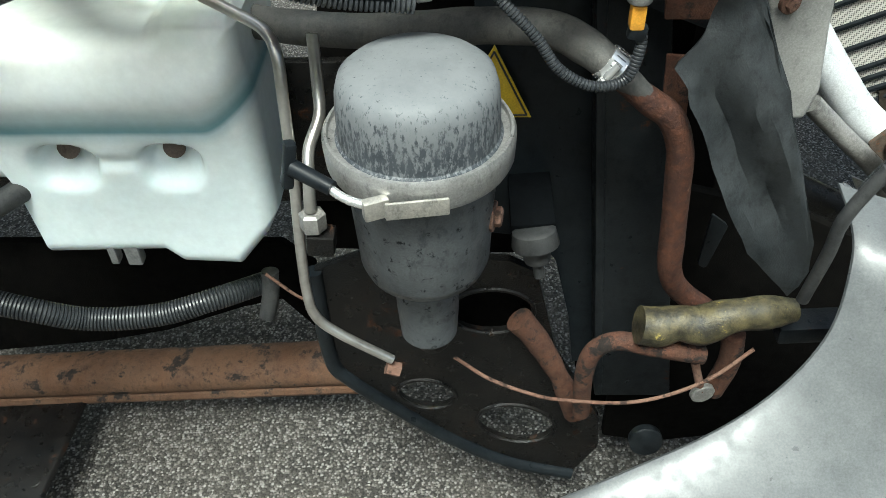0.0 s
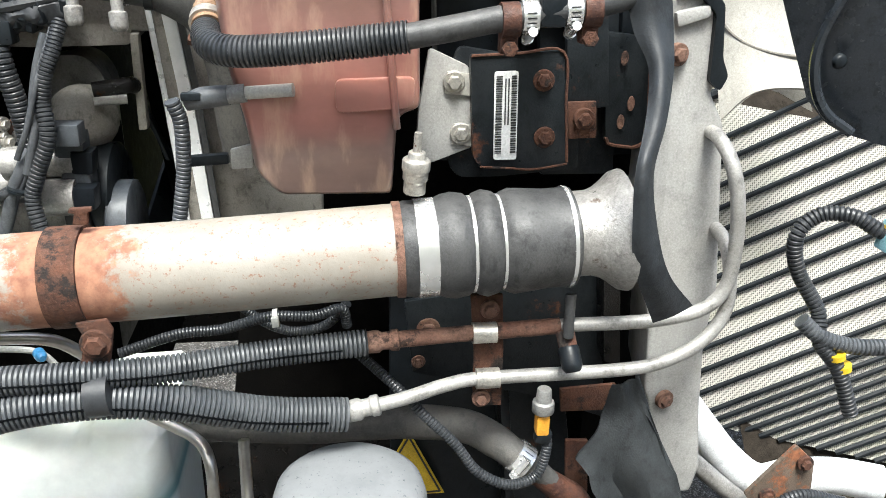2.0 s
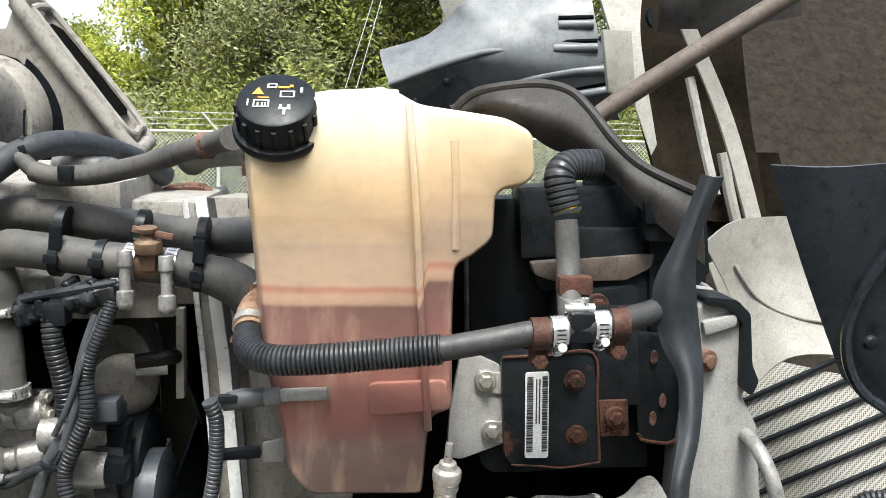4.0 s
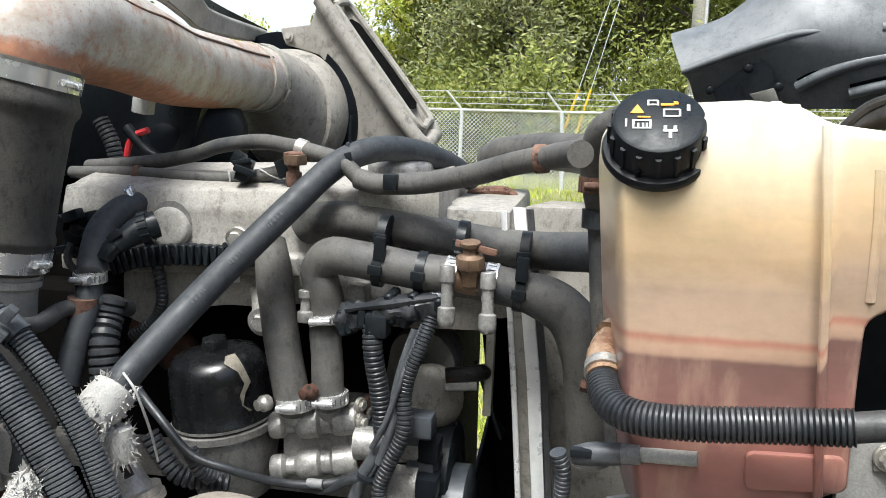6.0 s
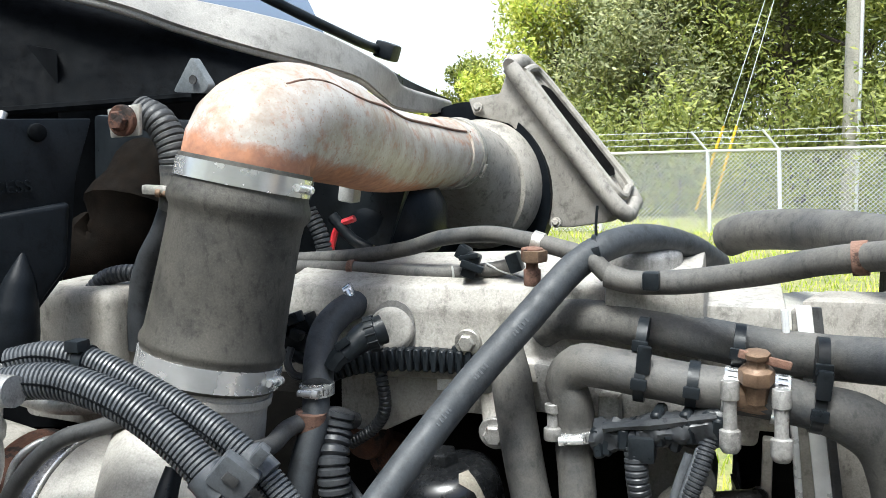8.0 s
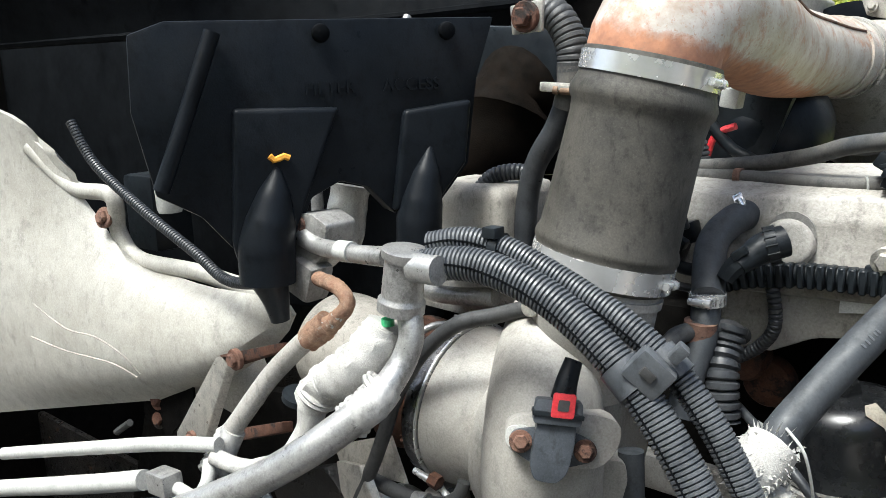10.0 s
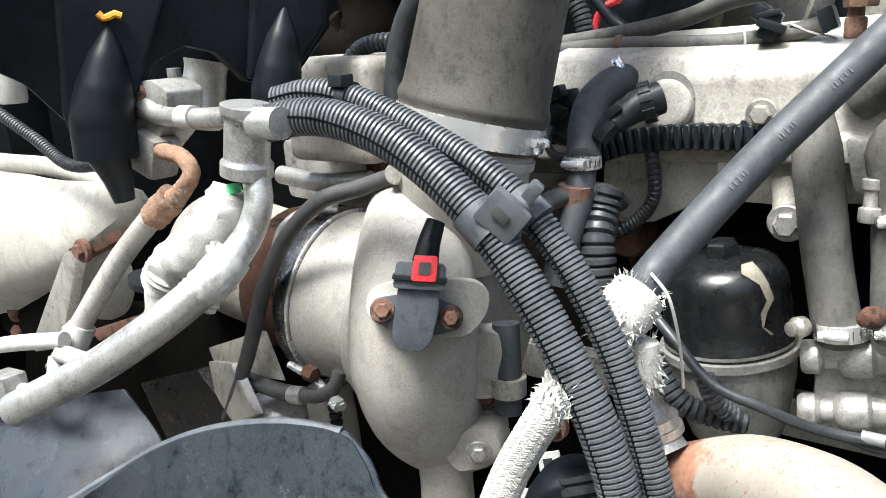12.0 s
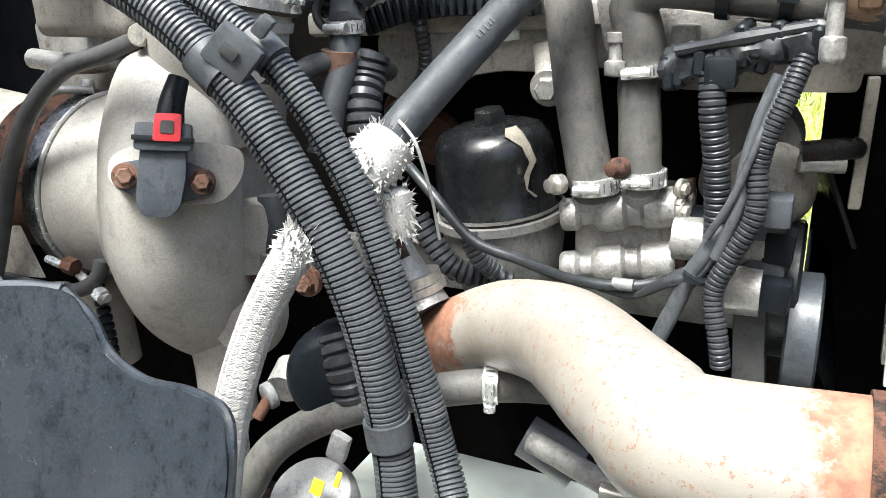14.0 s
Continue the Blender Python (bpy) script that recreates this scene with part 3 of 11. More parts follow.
def oval(centre, u, w, n=24):
    """A closed oval with half axes u and w."""
    return [V(centre) + V(u) * math.cos(2 * math.pi * k / n) + V(w) * math.sin(2 * math.pi * k / n) for k in range(n)]


def round_outline(outline, radius, n=5):
    """Rounds the corners of a closed outline."""
    out, k = [], len(outline)
    for i in range(k):
        a, b, c = V(outline[i - 1]), V(outline[i]), V(outline[(i + 1) % k])
        da, dc = a - b, c - b
        rr = min(radius, da.length * 0.45, dc.length * 0.45)
        p, q = b + da.normalized() * rr, b + dc.normalized() * rr
        for j in range(n + 1):
            t = j / n
            out.append((1 - t) ** 2 * p + 2 * t * (1 - t) * b + t * t * q)
    return out


def pillow(outline, depth, inset, reach, lean):
    """A moulded body: the outline in a plane of one y, with softly rounded front and back edges."""
    bm = bmesh.new()
    n = len(outline)
    pts = [V(p) for p in outline]
    area = sum(a.x * b.z - b.x * a.z for a, b in zip(pts, pts[1:] + pts[:1]))
    sign = 1.0 if area > 0 else -1.0
    ins = []
    for k in range(n):
        t = pts[(k + 1) % n] - pts[k - 1]
        ins.append(Vector((-t.z, 0, t.x)).normalized() * sign)
    rings = []
    steps = [(1.0, 0.0)] + [(1 - math.sin(a), 1 - math.cos(a)) for a in [math.pi / 2 * i / 6 for i in range(1, 7)]]
    layers = [(f, y * reach) for f, y in steps] + [(f, depth - y * reach) for f, y in reversed(steps)]
    for f, y in layers:
        rings.append([bm.verts.new(p + v * inset * f + Vector((0, y, 0)) + lean * (y / depth)) for p, v in zip(pts, ins)])
    for a, b in zip(rings, rings[1:]):
        for k in range(n):
            bm.faces.new((a[k], a[(k + 1) % n], b[(k + 1) % n], b[k]))
    bm.faces.new(rings[0][::-1])
    bm.faces.new(rings[-1])
    bm.normal_update()
    bmesh.ops.triangulate(bm, faces=[f for f in bm.faces if len(f.verts) > 4])
    return bm


def sheet(rows, thick=0.004, bm=None):
    """A curved sheet from rows of points, smoothed both ways and given thickness."""
    bm = bm or bmesh.new()
    fine = [spline(r, 6) for r in rows]
    cols = [spline([fr[i] for fr in fine], 6) for i in range(len(fine[0]))]
    nu, nv = len(cols), len(cols[0])
    grid = [[bm.verts.new(cols[i][j]) for j in range(nv)] for i in range(nu)]
    faces = []
    for i in range(nu - 1):
        for j in range(nv - 1):
            faces.append(bm.faces.new((grid[i][j], grid[i + 1][j], grid[i + 1][j + 1], grid[i][j + 1])))
    bmesh.ops.recalc_face_normals(bm, faces=faces)
    bmesh.ops.solidify(bm, geom=faces, thickness=thick)
    return bm


def crumple(bm, amount, freq, seed=0.0):
    """Pushes a fine mesh in and out along its normals."""
    bm.normal_update()
    for v in bm.verts:
        k = noise.noise(v.co * freq + Vector((seed, 0, 0))) + 0.5 * noise.noise(v.co * freq * 2.7)
        v.co += v.normal * amount * k
    return bm


def finish(ob_name, bm, material, smooth=40):
    bmesh.ops.recalc_face_normals(bm, faces=bm.faces)
    me = bpy.data.meshes.new(ob_name)
    for f in bm.faces:
        f.smooth = True
    for e in bm.edges:
        e.smooth = len(e.link_faces) < 2 or e.calc_face_angle(0) < radians(smooth)
    bm.to_mesh(me)
    bm.free()
    me.materials.append(material)
    return me


def thing(name, at, label, category, group="", kind=""):
    ob = new(name)
    ob.location = V(at)
    ob.empty_display_size = 0.02
    return tagged(ob, label, category, group, kind)


def part(name, bm, material, parent, label="", smooth=40):
    """One mesh under a thing or a part; the bmesh is in world places."""
    base = Vector(parent.location)
    up = parent.parent
    while up:
        base += up.location
        up = up.parent
    c = sum((v.co for v in bm.verts), Vector()) / max(len(bm.verts), 1)
    for v in bm.verts:
        v.co -= c
    ob = new(name, finish(name, bm, material, smooth))
    ob.parent = parent
    ob.location = c - base
    return tagged(ob, label)


def solo(name, bm, material, label, category, group="", kind="", smooth=40):
    """A thing of one mesh."""
    c = sum((v.co for v in bm.verts), Vector()) / max(len(bm.verts), 1)
    c.z = min(v.co.z for v in bm.verts)
    for v in bm.verts:
        v.co -= c
    ob = new(name, finish(name, bm, material, smooth))
    ob.location = c
    return tagged(ob, label, category, group, kind)


def along(pts, f):
    """Place and direction at a share of a smooth line's length."""
    st, total = resample(spline(pts, 12), 0.002)
    i = min(int(f * (len(st) - 1)), len(st) - 2)
    return st[i][0], (st[i + 1][0] - st[i][0]).normalized()


def ring(centre, axis, r, w, t=0.0015, bm=None, seg=32):
    """A flat band round a hose."""
    return revolve([(r, -w / 2), (r + t, -w / 2), (r + t, w / 2), (r, w / 2)], centre, axis, seg, bm)


def hex_bolt(parent, at, axis, r, name="bolt", material=None, label="", washer=True):
    prof = [(r * 0.9, -0.004), (r, 0.0), (r, r * 0.75), (r * 0.82, r * 0.95), (0, r * 0.95)]
    bm = revolve(prof, at, axis, 6)
    if washer:
        revolve([(r * 1.5, -0.004), (r * 1.5, r * 0.22), (r * 1.4, r * 0.3), (0, r * 0.3)], at, axis, 20, bm)
    return part(name, bm, material or M_RUSTPALE, parent, label, 30)


def worm_clamp(parent, at, axis, r, w=0.013, turn=(0, -1, 0), material=None, screw=True):
    """A band clamp with its screw housing on the side that turn points to."""
    material = material or M_STEEL
    axis = V(axis).normalized()
    band = part("clamp_band", ring(at, axis, r, w, 0.0018), material, parent, "bright steel band clamp")
    t = V(turn) - axis * V(turn).dot(axis)
    t.normalize()
    s = axis.cross(t)
    # slots are not cut: thin dark pieces show their shade
    slots = bmesh.new()
    for k in range(9 if r < 0.03 else 0):
        a = -1.5 + 0.30 * k + (0.55 if k > 4 else 0.0)
        d = t * math.cos(a) + s * math.sin(a)
        u = (t * -math.sin(a) + s * math.cos(a)) * 0.0007
        c = V(at) + d * (r + 0.0022)
        h = axis * w * 0.30
        slots.faces.new([slots.verts.new(q) for q in (c - h - u, c + h - u, c + h + u, c - h + u)])
    if slots.faces:
        bmesh.ops.solidify(slots, geom=list(slots.faces), thickness=0.0004)
        part("band_slots", slots, M_INK, band, "dark worm slots")
    if screw:
        c = V(at) + t * (r + 0.004)
        bm = revolve([(0.0045, -0.013), (0.0048, 0.006), (0.0032, 0.007), (0.0032, 0.010), (0.006, 0.010), (0.006, 0.016), (0, 0.016)], c, s, 10)
        part("screw", bm, material, band)
    return band


def zip_tie(parent, at, axis, r, turn=(0, -1, 0), material=None, w=0.006):
    axis = V(axis).normalized()
    tie = part("cable_tie", ring(at, axis, r, w, 0.0015, seg=24), material or M_PLASTIC, parent, "black plastic cable tie")
    t = V(turn) - axis * V(turn).dot(axis)
    t.normalize()
    m = Matrix((axis.cross(t), axis, t)).transposed().to_euler()
    bm = block(V(at) + t * (r + 0.003), (0.012, w * 1.5, 0.007), [math.degrees(a) for a in m], 0.001)
    part("tie_head", bm, material or M_PLASTIC, tie)
    return tie


def hose(name, pts, r, material, label, category="hose", rib=None, wobble=0.03, group="", seg=18, flat=1.0):
    """A hose as a thing: an Empty with its tube, to which clamps can be added."""
    at = min((V(p) for p in pts), key=lambda p: p.z)
    ob = thing(name, at, label, category, group)
    part("corrugated_tube" if rib else "tube", tube(pts, r, seg=seg, rib=rib, wobble=0 if rib else wobble, flat=flat), material, ob)
    return ob


# ---- ground and distance ----
def plane(name, x0, x1, y0, y1, z, material, label, category, kind="structure", n=1):
    bm = bmesh.new()
    bmesh.ops.create_grid(bm, x_segments=n, y_segments=n, size=0.5, matrix=Matrix.Translation(((x0 + x1) / 2, (y0 + y1) / 2, z)) @ Matrix.Diagonal((x1 - x0, y1 - y0, 1, 1)))
    return solo(name, bm, material, label, category, kind=kind)


ground = plane("ground", -400, 400, -400, 400, 0.0, M_ASPHALT, "coarse grey asphalt lot under the truck", "ground")
lawn = plane("ground_grass", -60, 60, 4.2, 60, 0.012, M_GRASSGROUND, "dry mown grass verge before the fence", "grass")


def grass_blades():
    rnd = random.Random(4)
    verts, faces = [], []
    for _ in range(26000):
        near = rnd.random()
        y = 4.3 + 15 * near ** 1.3
        x = rnd.uniform(-8, 6) * (0.5 + near)
        h, a = rnd.uniform(0.05, 0.16), rnd.uniform(0, 6.28)
        w = 0.006 + 0.008 * near
        dx, dy = math.cos(a) * w, math.sin(a) * w
        lx, ly = rnd.uniform(-0.05, 0.05), rnd.uniform(-0.05, 0.05)
        i = len(verts)
        verts += [(x - dx, y - dy, 0.01), (x + dx, y + dy, 0.01), (x + lx, y + ly, h)]
        faces.append((i, i + 1, i + 2))
    me = bpy.data.meshes.new("grass")
    me.from_pydata(verts, [], faces)
    me.materials.append(M_GRASSBLADE)
    return tagged(new("grass", me), "sunlit yellow-green grass blades on the verge", "grass", kind="stuff")


grass_blades()


# ---- chain-link fence ----
FENCE_Y, FENCE_H = 17.0, 1.60


def fence():
    ob = thing("chain_link_fence", (0, FENCE_Y, 0), "galvanised chain-link fence with barbed wire on top", "fence")
    rnd = random.Random(2)
    for x, lean in ((-10.1, 0), (-7.7, 0), (-5.4, 0), (-3.08, 0.03), (-0.95, -0.06), (0.33, -0.06), (2.6, 0), (4.9, 0), (7.2, 0)):
        post = part("post", tube([(x, FENCE_Y, -0.05), (x + lean, FENCE_Y, FENCE_H)], 0.038, step=0.5, seg=10), M_GALV, ob)
        part("barb_arm", tube([(x + lean, FENCE_Y, FENCE_H), (x + lean - 0.3, FENCE_Y - 0.1, FENCE_H + 0.38)], 0.022, step=0.5, seg=8), M_GALV, post)
    part("top_rail", tube([(-20, FENCE_Y, FENCE_H), (10, FENCE_Y, FENCE_H)], 0.028, step=2, seg=8), M_GALV, ob)
    for k in range(3):
        pts = [(-20 + 2 * i, FENCE_Y - 0.03 * k, FENCE_H + 0.13 + 0.12 * k + rnd.uniform(-0.012, 0.012)) for i in range(16)]
        bm = tube(pts, 0.006, step=0.3, seg=5)
        for i in range(180):
            p, dv = V(pts[0]).lerp(V(pts[-1]), (i + 0.5) / 180), Vector((0.02, 0.01, 0.035))
            sweep(bm, [(p - dv, 0.003), (p + dv, 0.003)], 4)
        part("barbed_wire", bm, M_GALV, ob)
    # woven diamond mesh: zigzag wires
    verts, faces = [], []

    def wire(ax, az, bx, bz):
        w = 0.0052
        i = len(verts)
        dxn, dzn = (bz - az), -(bx - ax)
        ln = math.hypot(dxn, dzn)
        dxn, dzn = dxn / ln * w, dzn / ln * w
        y = FENCE_Y
        verts.extend([(ax - dxn, y, az - dzn), (ax + dxn, y, az + dzn), (bx + dxn, y, bz + dzn), (bx - dxn, y, bz - dzn),
                      (ax, y - w, az), (bx, y - w, bz)])
        faces.extend([(i, i + 4, i + 5, i + 3), (i + 4, i + 1, i + 2, i + 5)])
    pitch = 0.085
    n = int(24 / pitch)
    for i in range(-20, n):
        x = -16 + i * pitch
        wire(x, 0.03, x + FENCE_H, FENCE_H)
        wire(x + FENCE_H, 0.03, x, FENCE_H)
    me = bpy.data.meshes.new("wire_mesh")
    me.from_pydata([(x, y - FENCE_Y, z) for x, y, z in verts], [], faces)
    me.materials.append(M_GALV)
    net = new("wire_mesh", me)
    net.parent = ob
    return ob


fence()


def utility_pole(x, y, r, h=11.0, label="grey weathered wooden utility pole behind the fence"):
    ob = thing("utility_pole", (x, y, 0), label, "utility pole", "utility poles")
    part("shaft", tube([(x, y, -0.1), (x + 0.02, y, h / 2), (x, y, h)], [r, r * 0.94, r * 0.85], step=0.6, seg=14), M_POLE, ob)
    part("conduit", tube([(x + r * 0.7, y - r * 0.9, 0), (x + r * 0.7, y - r * 0.85, h * 0.7)], 0.035, step=1.5, seg=8), M_GALV, ob)
    return ob


UP1 = (1.862, 20.600, 1.056)
UP2 = (3.339, 22.500, 0.970)
utility_pole(UP1[0], UP1[1], 0.19)
utility_pole(UP2[0], UP2[1], 0.18, 4.6)
for k, off in enumerate((0.0, 0.35)):
    a, b = Vector((UP1[0] - 0.1, UP1[1], 10.5)), Vector((UP1[0] - 3.3 + off, UP1[1] - 0.8, 0.0))
    guy = thing("guy_wire", b, "steel guy wire with yellow plastic guard", "guy wire", "guy wires")
    part("cable", tube([a, b], 0.009, step=1.0, seg=6), M_GALV, guy)
    part("guard", tube([b + (a - b) * 0.02, b + (a - b) * 0.2], 0.03, step=0.5, seg=8), M_YELLOW, guy)


# ---- trees ----
def tree(x, y, h, spread, mats, seed, label, leaves=5200, low=0.12, leaf=0.10):
    rnd = random.Random(seed)
    ob = thing("tree", (x, y, 0), label, "tree", "trees behind the fence")
    bm = bmesh.new()
    base = Vector((x, y, 0))
    top = base + Vector((rnd.uniform(-0.6, 0.6), rnd.uniform(-0.5, 0.5), h * 0.8))
    tube([base - Vector((0, 0, 0.2)), base.lerp(top, 0.35) + Vector((rnd.uniform(-0.4, 0.4), 0, 0)), base.lerp(top, 0.7), top], [0.24, 0.17, 0.10, 0.03], step=0.5, seg=8, bm=bm)
    clumps = []
    for k in range(26):
        f = low + (1 - low) * rnd.random() ** 0.8
        a = rnd.uniform(0, 6.28)
        reach = spread * (0.35 + 0.65 * math.sin(math.pi * min(0.95, 0.2 + f * 0.75))) * rnd.uniform(0.55, 1.1)
        p = base.lerp(top, f * 0.9)
        e = p + Vector((math.cos(a) * reach, math.sin(a) * reach, h * 0.16 * rnd.uniform(0.2, 1.2)))
        tube([p, p.lerp(e, 0.5) + Vector((0, 0, rnd.uniform(-0.1, 0.3))), e], [0.07, 0.045, 0.012], step=0.5, seg=5, bm=bm)
        clumps.append((e, spread * rnd.uniform(0.24, 0.5)))
        clumps.append((p.lerp(e, 0.6), spread * rnd.uniform(0.2, 0.4)))
    part("trunk", bm, M_BARK, ob)
    verts, faces = [], []
    for _ in range(leaves):
        c, r = clumps[rnd.randrange(len(clumps))]
        dv = Vector((rnd.gauss(0, 1), rnd.gauss(0, 1), rnd.gauss(0, 0.8)))
        dv = dv.normalized() * r * rnd.random() ** 0.45
        p = c + dv
        if p.z < 0.15:
            continue
        n1 = Vector((rnd.gauss(0, 1), rnd.gauss(0, 1), rnd.gauss(0, 1))).normalized()
        n2 = n1.orthogonal().normalized()
        s = leaf * rnd.uniform(0.5, 1.25)
        i = len(verts)
        q = p - base
        verts += [tuple(q - n1 * s), tuple(q + n2 * s * 0.42), tuple(q + n1 * s), tuple(q - n2 * s * 0.42)]
        faces.append((i, i + 1, i + 2, i + 3))
    me = bpy.data.meshes.new("crown")
    me.from_pydata(verts, [], faces)
    me.materials.append(mats)
    crown = new("crown", me)
    crown.parent = ob
    return ob


rt = random.Random(11)
TREES = [(-15.0, 31, 3.6, 1.6, 0), (-12.6, 30, 4.6, 1.8, 1), (-10.6, 31, 5.4, 1.6, 0), (-6.9, 28.5, 9.4, 2.5, 1), (-7.3, 31, 9.8, 2.4, 1), (-5.2, 29, 10.5, 2.9, 2), (-5.6, 33, 11.0, 3.2, 0),
         (-3.0, 27.5, 10.5, 3.0, 2), (-1.4, 31, 12.0, 4.0, 0), (0.6, 28, 11.5, 3.5, 0), (2.8, 27, 11.0, 3.4, 0), (4.4, 31, 13.0, 4.0, 0), (7.5, 28, 12.0, 3.8, 0), (11, 30, 12.5, 4.0, 0),
         (-3.6, 35, 13.0, 4.2, 0), (0.8, 35, 14.0, 4.5, 0)]
for k, (x, y, h, s, m) in enumerate(TREES):
    lab = ("leafy dark green tree behind the fence", "yellow-green tree turning colour behind the fence", "pale grey-green tree behind the fence")[m]
    tree(x, y, h, s, (M_LEAF, M_LEAFYELLOW, M_LEAFGREY)[m], 20 + k, lab, 19000)


def shrub(x, y, h, s, mat, seed, label):
    rnd = random.Random(seed)
    ob = thing("shrub", (x, y, 0), label, "shrub", "shrubs behind the fence")
    for _ in range(7):
        a = rnd.uniform(0, 6.28)
        part("stem", tube([(x, y, 0), (x + math.cos(a) * s * 0.4, y + math.sin(a) * s * 0.4, h * 0.5), (x + math.cos(a) * s * 0.7, y + math.sin(a) * s * 0.7, h * 0.9)], [0.03, 0.02, 0.006], step=0.4, seg=5), M_BARK, ob)
    verts, faces = [], []
    for _ in range(4200):
        p = Vector((rnd.gauss(0, 0.45) * s, rnd.gauss(0, 0.45) * s, abs(rnd.gauss(0.5, 0.3)) * h))
        n1 = Vector((rnd.gauss(0, 1), rnd.gauss(0, 1), rnd.gauss(0, 1))).normalized()
        n2 = n1.orthogonal().normalized()
        q = rnd.uniform(0.05, 0.11)
        i = len(verts)
        verts += [tuple(p - n1 * q), tuple(p + n2 * q * 0.4), tuple(p + n1 * q), tuple(p - n2 * q * 0.4)]
        faces.append((i, i + 1, i + 2, i + 3))
    me = bpy.data.meshes.new("foliage")
    me.from_pydata(verts, [], faces)
    me.materials.append(mat)
    leaves = new("foliage", me)
    leaves.parent = ob


for k in range(22):
    shrub(-17 + k * 1.35 + rt.uniform(-0.4, 0.4), 21.0 + rt.uniform(-1.5, 2), rt.uniform(1.6, 3.0), rt.uniform(1.0, 1.6),
          (M_LEAF, M_LEAFYELLOW, M_LEAFGREY)[k % 3 if k < 10 else 0], 70 + k, ("green shrub by the fence", "bright yellow-green shrub by the fence", "grey-green shrub by the fence")[k % 3 if k < 10 else 0])


# ---- unseen trees added behind the camera to dim reflections; far off, glowing sky panels ----
for k in range(11):
    tree(-14 + k * 2.7 + rt.uniform(-0.5, 0.5), -8.5 + rt.uniform(-1.0, 1.0), rt.uniform(6.0, 7.5), 2.4, M_LEAF, 140 + k, "unseen tree added behind the camera to block sky light", 4200, 0.05, 0.24)


def sky_glow_mat():
    mat, nt, b = nodes_of("glowing_sky_white")
    em = nt.nodes.new("ShaderNodeEmission")
    c = mixed(nt, ramp(nt, noise_node(nt, 0.012, 5.0), [(0.35, 0.0), (0.7, 1.0)]), (0.82, 0.90, 1.0), (1.0, 1.0, 1.0))
    nt.links.new(c, em.inputs["Color"])
    em.inputs["Strength"].default_value = 0.62
    nt.links.new(em.outputs[0], nt.nodes["Material Output"].inputs["Surface"])
    return mat


# upright emissive panels, added to turn the far sky white
cloud = bmesh.new()
ring_pts = [(-190, 170, 0), (-80, 240, 0), (60, 250, 0), (190, 180, 0)]
for a, b in zip(ring_pts, ring_pts[1:]):
    vs = [cloud.verts.new(p) for p in (a, b, (b[0], b[1], 190), (a[0], a[1], 190))]
    cloud.faces.new(vs)
solo("backdrop", cloud, sky_glow_mat(), "glowing white panels standing in for the bright far sky", "sky", kind="structure")


# ---- truck structure ----
# frame rail and dark engine block behind the fittings
def truck_frame():
    ob = thing("truck_frame", (-0.5, 1.2, 0.55), "black painted steel truck frame with rust", "truck frame")
    part("frame_rail", slab([(-3.2, 1.16, 0.62), (0.42, 1.16, 0.62), (0.42, 1.16, 0.90), (-3.2, 1.16, 0.90)], (0, 0.02, 0), 0.006), M_RUSTYBLACK, ob)
    part("frame_rail", slab([(-3.2, 2.0, 0.62), (0.5, 2.0, 0.62), (0.5, 2.0, 0.90), (-3.2, 2.0, 0.90)], (0, 0.02, 0), 0.006), M_RUSTYBLACK, ob)
    part("cross_member", block((0.36, 1.58, 0.74), (0.1, 0.86, 0.22), bevel=0.01), M_RUSTYBLACK, ob)
    part("cross_member", block((-1.5, 1.58, 0.74), (0.12, 0.84, 0.2), bevel=0.01), M_RUSTYBLACK, ob)
    # added sheet that paints the dark shade under the truck
    part("dark_underside_sheet", slab([(-0.978, 1.260, 0.433), (-0.302, 1.260, 0.429), (-0.236, 1.240, 0.384), (-0.238, 1.180, 0.251), (-0.315, 1.220, 0.304), (-0.404, 1.220, 0.279), (-0.569, 1.200, 0.229), (-0.715, 1.200, 0.194), (-1.076, 1.200, 0.148)], (0, 0.02, 0), 0.004), M_GAPSHADE, ob)
    return ob


truck_frame()


def axle():
    a, b = Vector((-1.0, 1.34, 0.30)), Vector((-0.12, 1.09, 0.375))
    ob = thing("front_axle", (-0.6, 1.25, 0.25), "rust-brown forged steel front axle beam", "axle")
    bm = bmesh.new()
    top = [(-2.222, 1.160, 0.023), (-1.373, 1.160, 0.085), (-0.959, 1.150, 0.131), (-0.568, 1.140, 0.169), (-0.208, 1.130, 0.206), (-0.089, 1.130, 0.210)]
    sweep(bm, [(V(p), 0.052) for p in spline(top, 6)], 12, flat=0.8)
    part("beam", bm, M_AXLE, ob)
    part("flange", tube([V(p) + Vector((0, -0.038, -0.036)) for p in top], 0.014, step=0.06, seg=8), M_AXLE, ob)
    return ob


axle()

# ---- front left of the bay ----
WB_Y = 0.90


